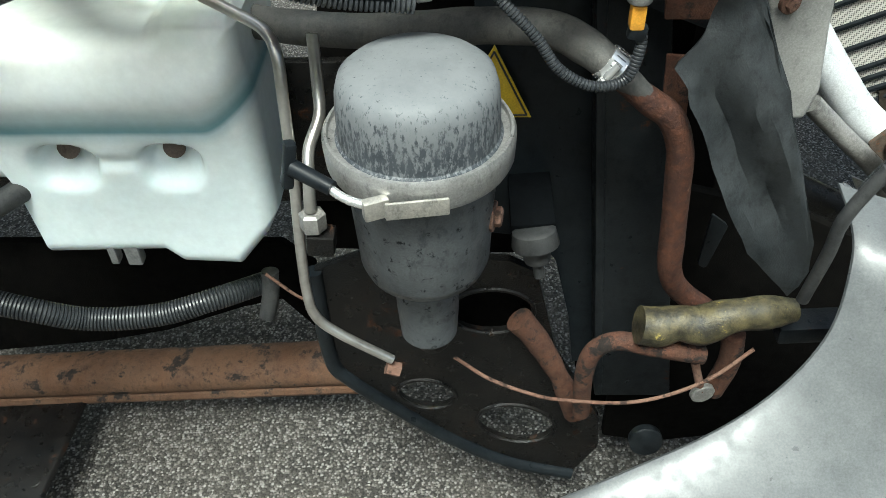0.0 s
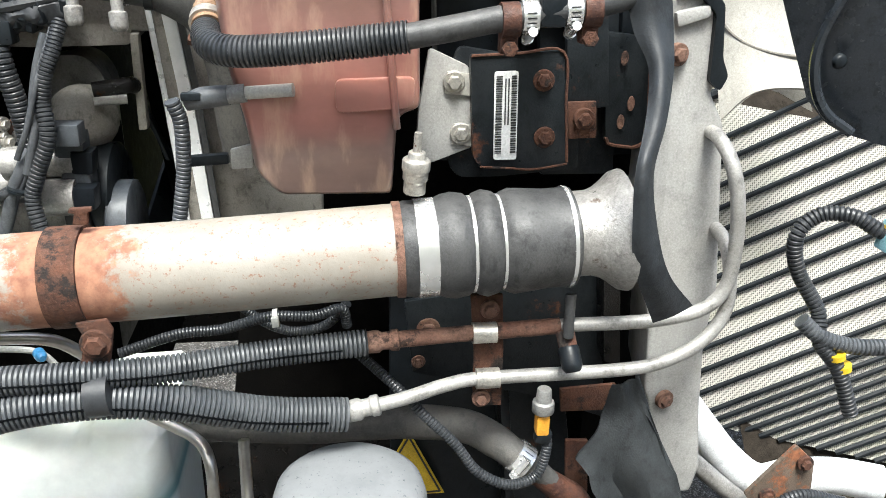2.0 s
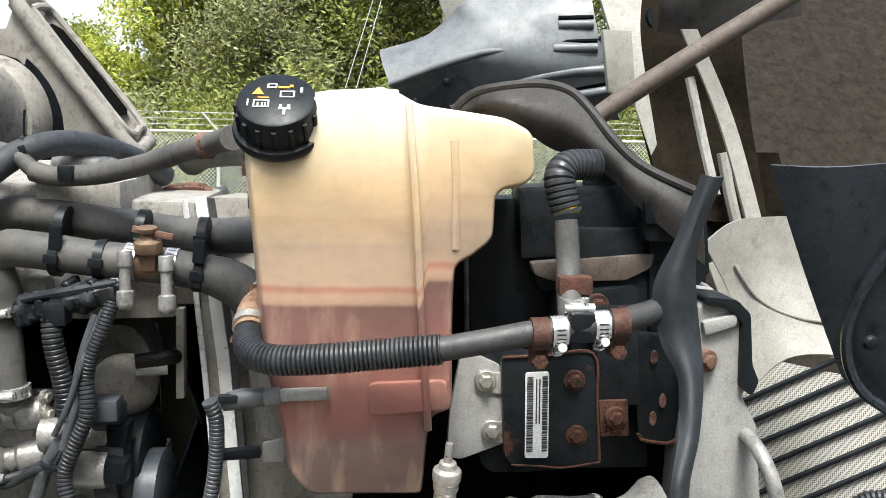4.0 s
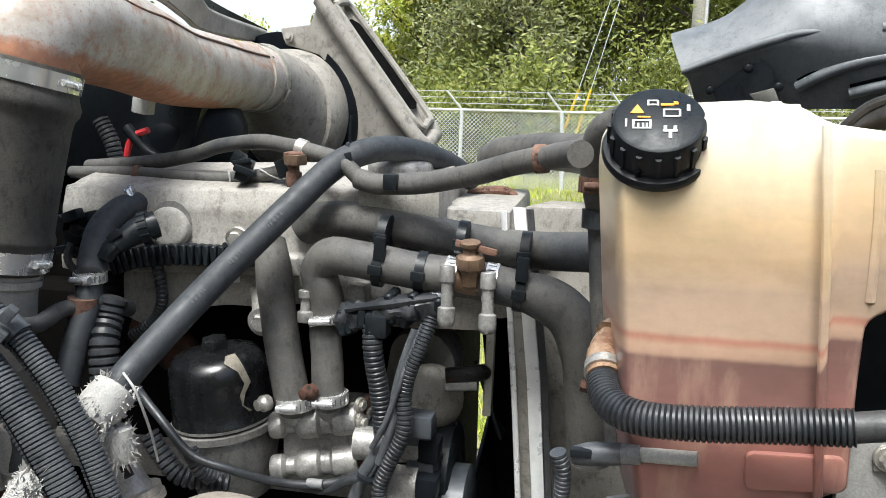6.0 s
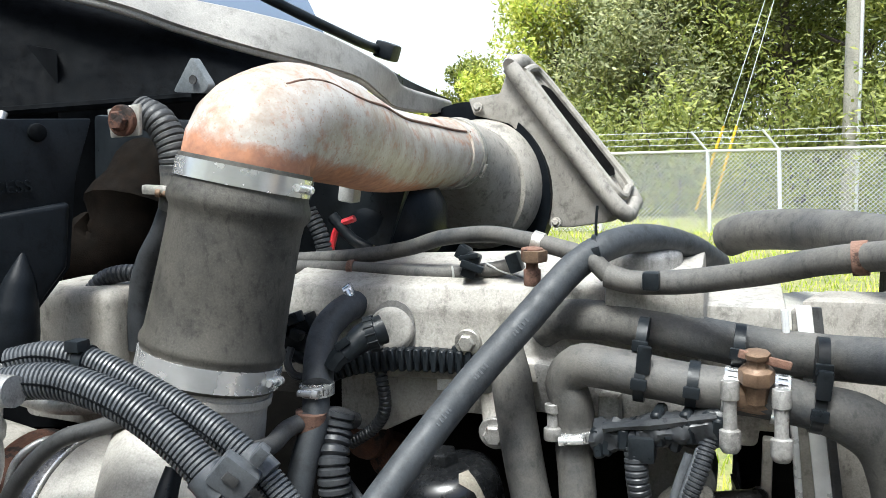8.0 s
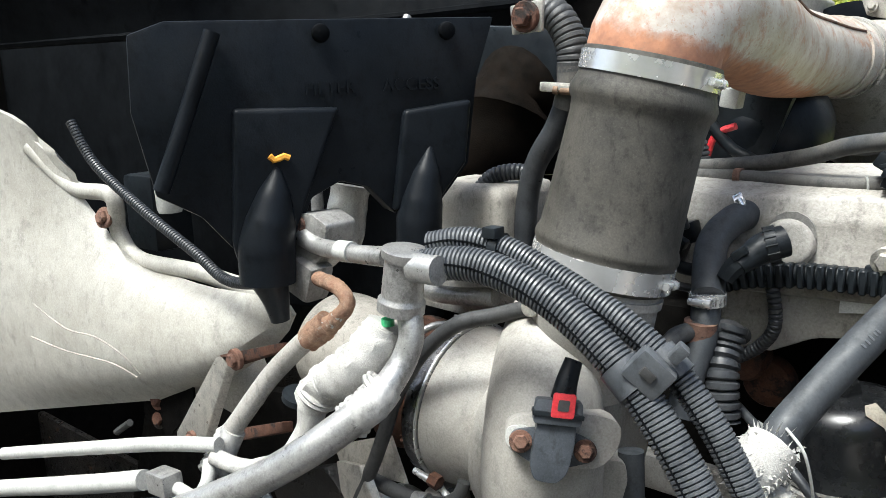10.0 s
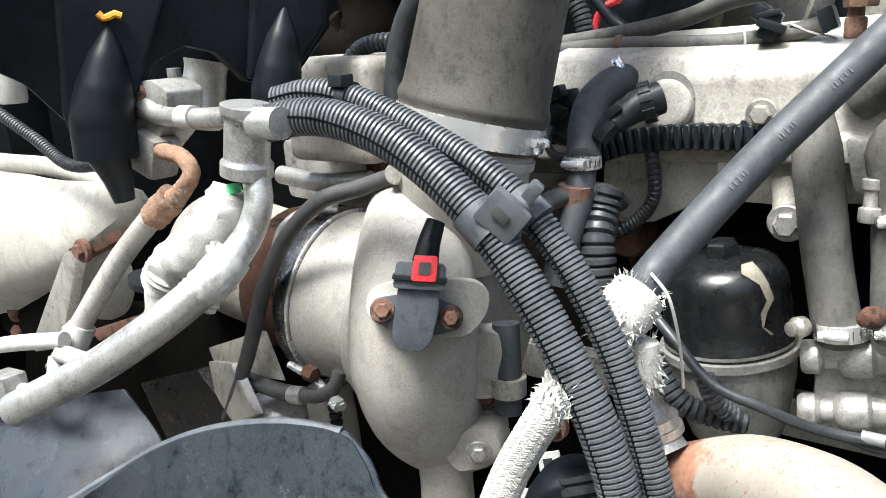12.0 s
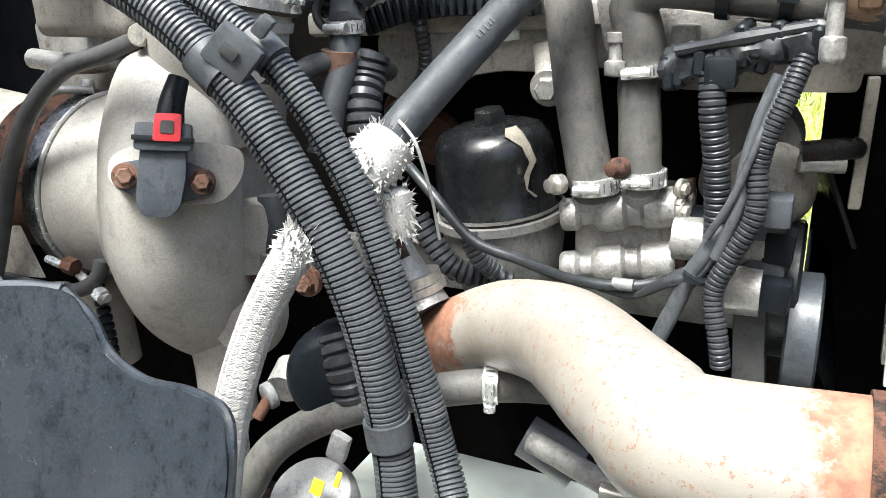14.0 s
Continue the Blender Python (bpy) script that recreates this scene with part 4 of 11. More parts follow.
def washer_bottle():
    top = [(-0.756, 0.900, 1.087), (-0.312, 0.900, 1.083), (-0.284, 0.900, 1.101), (-0.207, 0.900, 1.103), (-0.177, 0.900, 1.071), (-0.175, 0.900, 1.006), (-0.186, 0.900, 0.893), (-0.197, 0.900, 0.793)]
    low = [(-0.900, 0.900, 0.850), (-0.557, 0.900, 0.853), (-0.549, 0.900, 0.812), (-0.564, 0.900, 0.746), (-0.557, 0.900, 0.713), (-0.372, 0.900, 0.717), (-0.350, 0.900, 0.693), (-0.266, 0.900, 0.688), (-0.217, 0.900, 0.750), (-0.197, 0.900, 0.791)]
    ob = thing("washer_bottle", (-0.45, 0.97, 0.83), "white translucent washer fluid bottle with blue tide line", "fluid bottle")
    hollows = [V((-0.325, 0.900, 0.882)), V((-0.470, 0.900, 0.882))]
    tx, tz = [p[0] for p in top], [p[2] for p in top]
    lx, lz = [p[0] for p in low], [p[2] for p in low]
    nu, nv, edge = 150, 96, 0.034
    bm = bmesh.new()
    x0, x1 = tx[0], tx[-1]
    grid = []
    for i in range(nu + 1):
        x = x0 + (x1 - x0) * (1 - (1 - i / nu) ** 1.4)
        a, b = float(np.interp(x, lx, lz)), float(np.interp(x, tx, tz))
        col = []
        for j in range(nv + 1):
            f = 0.5 - 0.5 * math.cos(math.pi * j / nv)
            z = a + (b - a) * f
            e = min(z - a, b - z, (x1 - x) * 1.2)
            y = 0.90 + (edge * (1 - math.sqrt(max(0.0, 1 - (1 - e / edge) ** 2))) if e < edge else 0.0)
            # the upper part bulges forward over the tide line, which climbs at the end
            r = min(1.0, max(0.0, (x + 0.27) / 0.095))
            tide = 0.955 + 0.055 * r * r * (3 - 2 * r)
            g = (z - tide) / 0.030
            y += 0.016 * (0.5 - 0.5 * math.tanh(g)) - 0.010 * math.exp(-((z - tide - 0.055) / 0.04) ** 2)
            # pockets: steep under the brow, running out below, joined by a groove
            for h in hollows:
                u, w = (x - h.x) / 0.050, (z - h.z) / 0.042
                rr = (abs(u) ** 2.6 + abs(w) ** 2.6) ** (1 / 2.6)
                y += 0.036 * (0.5 - 0.5 * math.tanh((rr - 0.80) * 7)) * (0.30 + 0.70 * min(1.0, max(0.0, (w + 0.9) / 1.3)))
            if hollows[1].x < x < hollows[0].x:
                y += 0.007 * math.exp(-((z - 0.892) / 0.010) ** 2)
            col.append(bm.verts.new((x, y, z)))
        grid.append(col)
    for i in range(nu):
        for j in range(nv):
            bm.faces.new((grid[i][j], grid[i + 1][j], grid[i + 1][j + 1], grid[i][j + 1]))
    loop = [grid[i][0] for i in range(nu + 1)] + grid[nu][1:nv] + [grid[i][nv] for i in range(nu, -1, -1)] + grid[0][nv - 1:0:-1]
    back = [bm.verts.new((v.co.x, 1.10, v.co.z)) for v in loop]
    for k in range(len(loop)):
        bm.faces.new((loop[k], loop[(k + 1) % len(loop)], back[(k + 1) % len(loop)], back[k]))
    bm.faces.new(back)
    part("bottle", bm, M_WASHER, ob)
    for c in hollows:
        part("pin", revolve([(0.015, 0.0), (0.015, 0.005), (0.012, 0.007), (0, 0.007)], c + Vector((0.004, 0.040, 0.020)), (0, -1, 0.25), 18), M_BAR, ob, "brown pin in the pocket")
    # tab underneath
    part("clip", block((-0.426, 0.930, 0.722), (0.022, 0.02, 0.05), bevel=0.003), M_GREYPLASTIC, ob)
    part("clip", block((-0.456, 0.930, 0.722), (0.012, 0.02, 0.046), bevel=0.003), M_GREYPLASTIC, ob)
    return ob


washer_bottle()
hose("filler_hose", [(-0.702, 0.860, 0.852), (-0.625, 0.864, 0.842), (-0.575, 0.885, 0.842), (-0.538, 0.940, 0.842), (-0.500, 1.000, 0.842)], 0.017, M_RUBBER, "black rubber hose stub on the washer bottle")
hose("wiring_loom", [(-0.695, 0.880, 0.679), (-0.589, 0.880, 0.641), (-0.521, 0.900, 0.599), (-0.422, 0.920, 0.586), (-0.336, 0.950, 0.591), (-0.264, 1.000, 0.579)], 0.019, M_LOOM, "thick black corrugated loom under the washer bottle", "cable loom", rib=(0.0055, 0.0025))


# fuel filter
FX, FY = 0.025, 0.742


def fuel_filter():
    ob = thing("fuel_filter", (FX, FY, 0.86), "grey mottled fuel water separator with clamped cap", "fuel filter")
    body = [(0.0, 0.757), (0.036, 0.757), (0.0385, 0.80), (0.0395, 0.857), (0.041, 0.865), (0.045, 0.870), (0.062, 0.873), (0.070, 0.880), (0.0755, 0.895), (0.0795, 0.98), (0.0835, 1.04), (0.0845, 1.055), (0.0, 1.055)]
    part("bowl", revolve([(r, z) for r, z in body], (FX, FY, 0), (0, 0, 1), 48), M_FILTERBODY, ob)
    part("drain", revolve(rounded([(0, 0.728), (0.021, 0.728), (0.022, 0.759), (0, 0.762)], 0.1), (FX + 0.004, FY, 0), (0, 0, 1), 24), M_RUSTYBLACK, ob)
    for k in range(6):
        a = k * math.pi / 3 + 0.3
        hex_bolt(ob, (FX + 0.052 * math.cos(a), FY + 0.054 * math.sin(a), 0.872), (0, 0, -1), 0.006, material=M_FILTERBODY)
    cap = [(0.089, 1.054), (0.089, 1.062), (0.0845, 1.067), (0.0835, 1.10), (0.0820, 1.117), (0.078, 1.130), (0.069, 1.1375), (0.046, 1.143), (0.020, 1.145), (0, 1.145)]
    part("cap", revolve(cap, (FX, FY, 0), (0, 0, 1), 56), M_FILTERCAP, ob, "chalky grey domed cap")
    col = part("clamp_collar", revolve([(0.084, 1.036), (0.097, 1.034), (0.0995, 1.039), (0.1005, 1.058), (0.1005, 1.066), (0.098, 1.071), (0.095, 1.071), (0.094, 1.066), (0.089, 1.064)], (FX, FY, 0), (0, 0, 1), 56), M_ALU, ob, "cast alloy clamp collar")
    e = Vector((FX - 0.038, FY - 0.099, 1.049))
    part("latch", block(e + Vector((0.0, -0.004, -0.003)), (0.026, 0.012, 0.022), (0, 0, 22), 0.003), M_ZINC, col)
    part("latch_screw", tube([e + Vector((-0.002, -0.006, 0)), e + Vector((-0.028, 0.001, 0.004)), e + Vector((-0.055, 0.018, 0.012))], 0.0048, seg=10), M_STEEL, col)
    part("latch_plate", block(e + Vector((0.04, -0.008, -0.001)), (0.062, 0.004, 0.02), (0, 0, 8), 0.002), M_ZINC, col)
    kn = part("wing_knob", tube([e + Vector((-0.042, 0.01, 0.010)), e + Vector((-0.082, 0.03, 0.020))], [0.008, 0.009], seg=12), M_PLASTIC, ob, "black plastic wing knob")
    part("wing", block(e + Vector((-0.086, 0.032, 0.022)), (0.012, 0.014, 0.052), (0, 12, 25), 0.004), M_PLASTIC, kn)
    hex_bolt(ob, (FX + 0.077, FY - 0.01, 0.955), (1, -0.2, 0), 0.012, material=M_RUSTPALE)
    part("inlet_block", block((-0.103, 0.775, 0.880), (0.034, 0.03, 0.03), (0, 5, 0), 0.004), M_RUSTYBLACK, ob)
    part("inlet_nut", revolve([(0.0155, 0), (0.0165, 0.003), (0.0165, 0.022), (0.013, 0.025), (0, 0.025)], V((-0.110, 0.775, 0.899)), (0, 0.1, 1), 6), M_CAST, ob, smooth=20)
    part("outlet_nut", revolve([(0.011, 0), (0.011, 0.02), (0, 0.02)], V((-0.021, 0.765, 0.641)), (-1, 0, 0.4), 6), M_RUSTPALE, ob, smooth=20)
    return ob


fuel_filter()
hose("fuel_line", [(-0.237, 0.900, 1.146), (-0.180, 0.880, 1.125), (-0.148, 0.860, 1.115), (-0.134, 0.840, 1.095), (-0.131, 0.820, 1.042), (-0.130, 0.800, 0.953), (-0.135, 0.790, 0.852), (-0.135, 0.780, 0.781), (-0.128, 0.775, 0.743), (-0.100, 0.770, 0.714), (-0.030, 0.765, 0.664)], 0.0068, M_LINESTEEL, "bent bright steel fuel line beside the filter", "fuel line")
hose("fuel_line", [(-0.100, 0.880, 1.100), (-0.098, 0.860, 1.046), (-0.097, 0.840, 1.017), (-0.108, 0.810, 0.993), (-0.109, 0.790, 0.969), (-0.111, 0.775, 0.926)], 0.0072, M_LINESTEEL, "bright steel fuel line into the filter inlet", "fuel line")

# radiator support: dark upright panels
support = thing("radiator_support", (0.2, 1.0, 0.6), "black painted steel radiator support panels with rust", "radiator support")
part("side_panel", slab([(0.084, 1.000, 1.245), (0.221, 1.000, 1.243), (0.312, 1.000, 0.370), (0.264, 1.000, 0.370), (0.248, 1.000, 0.493), (0.217, 1.000, 0.626), (0.183, 1.000, 0.678), (0.086, 1.000, 0.691)], (0, 0.012, 0), 0.003), M_PLASTIC, support)
part("side_post", slab([(0.221, 0.960, 1.283), (0.290, 0.960, 1.282), (0.443, 0.960, 0.322), (0.316, 0.960, 0.322)], (0, 0.03, 0), 0.004), M_BLACKSTEEL, support)
part("post_edge", slab([(0.210, 0.955, 1.285), (0.223, 0.955, 1.285), (0.319, 0.955, 0.328), (0.305, 0.955, 0.328)], (0, 0.05, 0), 0.003), M_BLACKSTEEL, support)
# backing sheet whose black stands in for shade behind the panels
part("rear_panel", slab([(-0.118, 1.180, 1.226), (0.418, 1.180, 1.216), (0.760, 1.180, -0.357), (0.383, 1.180, -0.360), (0.287, 1.180, 0.277), (0.265, 1.180, 0.470), (-0.214, 1.180, 0.488)], (0, 0.012, 0), 0.003), M_GAPSHADE, support)


def warning_sign():
    a, b, c = V((0.110, 0.985, 1.024)), V((0.162, 0.985, 0.914)), V((0.054, 0.985, 0.915))
    ob = thing("warning_sign", c, "yellow triangular warning sticker with black border", "sign")
    part("panel", slab([a, b, c], (0, 0.002, 0), 0), M_YELLOW, ob)
    m = (a + b + c) / 3
    for p, q in ((a, b), (b, c), (c, a)):
        i, j = p.lerp(m, 0.12), q.lerp(m, 0.12)
        part("border", tube([i + Vector((0, -0.001, 0)), j + Vector((0, -0.001, 0))], 0.0014, step=0.02, seg=6), M_INK, ob)
    for k, (dx, dz, w, h) in enumerate(((0.0, 0.004, 0.006, 0.03), (0.004, -0.016, 0.022, 0.006), (-0.004, 0.012, 0.016, 0.005))):
        part("pictogram_bar", block(m + Vector((dx, -0.001, dz)), (w, 0.002, h), (0, 20 * k, 0), 0.0005), M_INK, ob)


warning_sign()
hose("radiator_hose", [(-0.283, 1.040, 1.061), (-0.186, 1.000, 1.051), (-0.047, 0.960, 1.059), (0.085, 0.920, 1.086), (0.166, 0.885, 1.100), (0.205, 0.860, 1.092), (0.229, 0.838, 1.082), (0.275, 0.838, 1.042)], [0.022, 0.022, 0.022, 0.022, 0.022, 0.021, 0.018, 0.012], M_RUBBER_DUSTY, "dusty grey rubber lower radiator hose", wobble=0.05)
rh = bpy.data.objects["radiator_hose"]
worm_clamp(rh, (0.233, 0.838, 1.080), V((0.275, 0.838, 1.042)) - V((0.205, 0.860, 1.092)), 0.0195, 0.02)
hose("heater_tube", [(0.246, 0.838, 1.063), (0.282, 0.840, 1.032), (0.309, 0.840, 1.010), (0.327, 0.840, 0.967), (0.334, 0.840, 0.908), (0.342, 0.840, 0.823), (0.348, 0.840, 0.766), (0.371, 0.850, 0.715), (0.427, 0.860, 0.657)], [0.013] + [0.0165] * 8, M_FLAKYRUST, "rust-brown steel coolant tube", "coolant tube")
hose("sensor_cable", [(0.020, 0.870, 1.239), (0.048, 0.850, 1.220), (0.081, 0.820, 1.200), (0.111, 0.800, 1.174), (0.143, 0.790, 1.143), (0.169, 0.780, 1.110), (0.205, 0.775, 1.093), (0.239, 0.785, 1.096), (0.250, 0.790, 1.131), (0.247, 0.795, 1.151)], 0.006, M_LOOM, "thin black corrugated sensor cable", "cable", rib=(0.004, 0.0012))


def pressure_switch():
    at = V((0.242, 0.790, 1.209))
    ob = thing("pressure_switch", at - Vector((0, 0, 0.05)), "pressure switch with an orange plug on the line", "sensor")
    part("body", revolve(rounded([(0, 0), (0.008, 0), (0.009, 0.015), (0.0125, 0.017), (0.0125, 0.03), (0, 0.032)], 0.1), at, (0.0, 0, -1), 20), M_ALU, ob)
    part("plug", block(at + Vector((0.0, 0, -0.045)), (0.015, 0.016, 0.026), (0, 0, 0), 0.003), M_ORANGE, ob, "orange plug")
    part("boot", block(at + Vector((0.002, 0, -0.062)), (0.018, 0.014, 0.016), (0, 15, 0), 0.003), M_PLASTIC, ob)


pressure_switch()

# rubber flap and the light grey cooler tank
flap = sheet([[(0.337, 0.840, 1.178), (0.326, 0.835, 1.125), (0.301, 0.830, 1.081)], [(0.353, 0.830, 1.183), (0.372, 0.820, 1.113), (0.338, 0.815, 1.010)], [(0.365, 0.825, 1.185), (0.424, 0.800, 1.027), (0.412, 0.800, 0.859)], [(0.367, 0.830, 1.194), (0.493, 0.780, 0.867), (0.489, 0.780, 0.768)]], 0.004)
for v in flap.verts:
    v.co.y += 0.030 * noise.noise(Vector((v.co.x * 20 + v.co.z * 11, 3.0, v.co.z * 5))) + 0.006 * noise.noise(v.co * 40)
    v.co.x += 0.006 * noise.noise(Vector((7.0, 0.0, v.co.z * 40)))
solo("rubber_flap", flap, M_FLAP, "dark grey hanging rubber air baffle flap", "flap")


M_SEAL = surface("black_seal_rubber", (0.013, 0.0165, 0.0205), (0.022, 0.027, 0.033), 0.6, dust=(0.042, 0.044, 0.047), dust_amount=0.5, bumpy=0.25, speck=0.4)
M_COOLER = surface("pale_cooler_plastic", (0.36, 0.355, 0.34), (0.43, 0.425, 0.41), 0.55, dust=(0.30, 0.285, 0.26), dust_amount=0.5, bumpy=0.15, dirt=0.45)


def charge_cooler():
    ob = thing("charge_air_cooler", (0.42, 0.95, 0.95), "light grey plastic side tank of the charge air cooler", "cooler")
    out = [(0.360, 0.860, 1.618), (0.370, 0.860, 1.629), (0.400, 0.860, 1.623), (0.418, 0.860, 1.604), (0.423, 0.860, 1.533), (0.418, 0.860, 1.522), (0.438, 0.860, 1.487), (0.463, 0.860, 1.285), (0.457, 0.860, 1.217)] + [(0.466, 0.860, 1.117), (0.479, 0.860, 1.030), (0.471, 0.860, 0.992), (0.444, 0.860, 0.991), (0.416, 0.860, 1.068), (0.389, 0.860, 1.152)] + [(0.384, 0.860, 1.236), (0.362, 0.860, 1.354), (0.362, 0.860, 1.450), (0.368, 0.860, 1.533)]
    part("corner_cap", slab(round_outline([(0.365, 0.852, 1.632), (0.400, 0.852, 1.629), (0.416, 0.852, 1.614), (0.422, 0.852, 1.560), (0.431, 0.852, 1.541), (0.424, 0.852, 1.525), (0.411, 0.852, 1.535), (0.408, 0.852, 1.605), (0.391, 0.852, 1.620), (0.366, 0.852, 1.624)], 0.004, 2), (0, 0.05, 0), 0.003), M_PLASTIC, ob, "black plastic corner cap")
    part("moulded_ledge", slab([(0.365, 0.852, 1.605), (0.402, 0.852, 1.614), (0.403, 0.852, 1.601), (0.369, 0.852, 1.590)], (0, 0.02, 0), 0.004), M_COOLER, ob)
    part("side_tank", slab(out, (0.02, 0.12, 0), 0.016, segs=3), M_COOLER, ob)
    for q in ((0.374, 0.855, 1.563), (0.415, 0.855, 1.142)):
        hex_bolt(ob, V(q), (0.3, -1, 0), 0.008)
    # inlet neck
    n0, n1 = V((0.083, 0.800, 1.377)), V((-0.086, 0.800, 1.366))
    nd = (n0 - n1).normalized()
    bm = revolve([(0.041, 0.168), (0.043, 0.176), (0.0445, 0.182), (0.0445, 0.194), (0.048, 0.204), (0.055, 0.214), (0.062, 0.222), (0.064, 0.23), (0.0, 0.232)], n0, nd, 36)
    part("inlet_neck", bm, M_CAST, ob)
    part("core", block((0.42, 1.60, 1.1), (0.08, 1.1, 0.85), bevel=0.004), M_GAPSHADE, ob)
    return ob


charge_cooler()
solo("edge_seal", sheet([[(0.346, 0.830, 1.758), (0.324, 0.830, 1.694), (0.304, 0.830, 1.645), (0.310, 0.820, 1.595), (0.325, 0.800, 1.559), (0.315, 0.770, 1.515), (0.302, 0.745, 1.478), (0.301, 0.740, 1.433), (0.310, 0.745, 1.376), (0.347, 0.770, 1.300)], [(0.350, 0.820, 1.757), (0.330, 0.820, 1.695), (0.317, 0.815, 1.646), (0.325, 0.810, 1.597), (0.330, 0.790, 1.562), (0.323, 0.765, 1.517), (0.306, 0.740, 1.476), (0.310, 0.735, 1.429), (0.324, 0.740, 1.375), (0.366, 0.765, 1.310)], [(0.361, 0.825, 1.758), (0.342, 0.830, 1.694), (0.341, 0.825, 1.646), (0.347, 0.820, 1.596), (0.344, 0.800, 1.559), (0.331, 0.770, 1.515), (0.316, 0.750, 1.470), (0.324, 0.745, 1.418), (0.345, 0.750, 1.366), (0.389, 0.775, 1.315)]], 0.004), M_SEAL, "black rubber edge seal draped by the cooler", "seal")


# charge air pipe
def charge_pipe():
    axis_pts = [(-0.490, 0.800, 1.345), (-0.417, 0.800, 1.349), (-0.355, 0.800, 1.352), (-0.227, 0.800, 1.358), (-0.086, 0.800, 1.366), (0.083, 0.800, 1.377)]
    ob = thing("charge_air_pipe", V(axis_pts[3]) - Vector((0, 0, 0.05)), "cream aluminised charge air pipe with a rusty clamp", "pipe")
    HOT = [(-0.672, 1.052, 1.247), (-0.605, 1.022, 1.289), (-0.553, 0.998, 1.317), (-0.492, 0.949, 1.340), (-0.455, 0.907, 1.349), (-0.416, 0.859, 1.352), (-0.385, 0.825, 1.353)]
    pts = HOT + axis_pts[2:]
    part("tube", tube(pts, [0.0385, 0.0415, 0.044, 0.0455, 0.0465] + [0.047] * (len(pts) - 5), step=0.012, seg=40, wobble=0.006), M_STAINEDPIPE, ob)
    c, dv = V(axis_pts[3]), (V(axis_pts[4]) - V(axis_pts[2])).normalized()
    cl = V((-0.237, 0.800, 1.358))
    band = part("rusty_clamp", ring(cl, dv, 0.0472, 0.034, 0.003), M_RUST, ob, "rusted band clamp")
    part("clamp_ear", slab([(-0.228, 0.755, 1.329), (-0.199, 0.755, 1.332), (-0.194, 0.755, 1.320), (-0.202, 0.755, 1.280), (-0.230, 0.755, 1.278), (-0.222, 0.755, 1.315)], (0, 0.006, 0), 0.002), M_RUST, band)
    part("clamp_ear", slab([(-0.227, 0.790, 1.415), (-0.224, 0.790, 1.426), (-0.229, 0.790, 1.427), (-0.228, 0.790, 1.431), (-0.208, 0.790, 1.432), (-0.208, 0.790, 1.428), (-0.212, 0.790, 1.427), (-0.213, 0.790, 1.415)], (0, 0.006, 0), 0.001), M_RUST, band)
    hex_bolt(ob, V((-0.211, 0.754, 1.308)), (0, -1, 0), 0.010, material=M_RUST)
    end = V(axis_pts[-1])
    part("bead", ring(end - dv * 0.003, dv, 0.0472, 0.008, 0.002), M_RUSTPALE, ob)
    h0, h1 = V(HOT[0]), V(HOT[1])
    part("joint_band", ring(h0.lerp(h1, 0.1), h1 - h0, 0.0392, 0.01, 0.0015), M_RUSTPALE, ob, "rust stained joint")
    return ob, end, dv


cp, CP_END, CP_DIR = charge_pipe()


def bellows():
    ob = thing("charge_hose", CP_END + Vector((0.08, 0, -0.05)), "black ribbed silicone hose with bright clamps", "hose")
    prof = [(0.043, 0.0), (0.0445, 0.004), (0.0445, 0.032), (0.048, 0.040), (0.0495, 0.05), (0.0475, 0.062), (0.0435, 0.067), (0.0475, 0.072), (0.050, 0.08), (0.0475, 0.09), (0.0435, 0.094), (0.047, 0.099),
            (0.0495, 0.106), (0.048, 0.125), (0.0465, 0.14), (0.0465, 0.165), (0.040, 0.168)]
    prof = [(r * 1.105, h * 1.06) for r, h in prof]
    part("sleeve", revolve(prof, CP_END, CP_DIR, 40), M_RUBBER, ob)
    for h, w, r in ((0.023, 0.020, 0.0447), (0.0668, 0.003, 0.0440), (0.0943, 0.003, 0.0440), (0.160, 0.004, 0.0467)):
        part("band", ring(CP_END + CP_DIR * h * 1.06, CP_DIR, r * 1.105, w, 0.0015), M_STEEL, ob, "bright steel band")
    return ob


bellows()


def tank_stud():
    at = V((0.096, 0.800, 1.438))
    ob = thing("clamp_stud", at, "plated clamp bolt with spring above the pipe", "bolt")
    prof = [(0.011, 0), (0.011, 0.012), (0.0125, 0.014), (0.0125, 0.022), (0.014, 0.024), (0.014, 0.034), (0.0085, 0.036), (0.0085, 0.042), (0.004, 0.043), (0.004, 0.062), (0, 0.063)]
    part("stud", revolve(rounded(prof, 0.1), at, (0.05, -0.1, 1), 20), M_ZINC, ob)


tank_stud()


# air-conditioning lines along the bay
M_TUBE = surface("weathered_alloy_tube", (0.34, 0.33, 0.31), (0.44, 0.43, 0.41), 0.5, 0.35, dust=(0.34, 0.33, 0.31), dust_amount=0.6, bumpy=0.25)


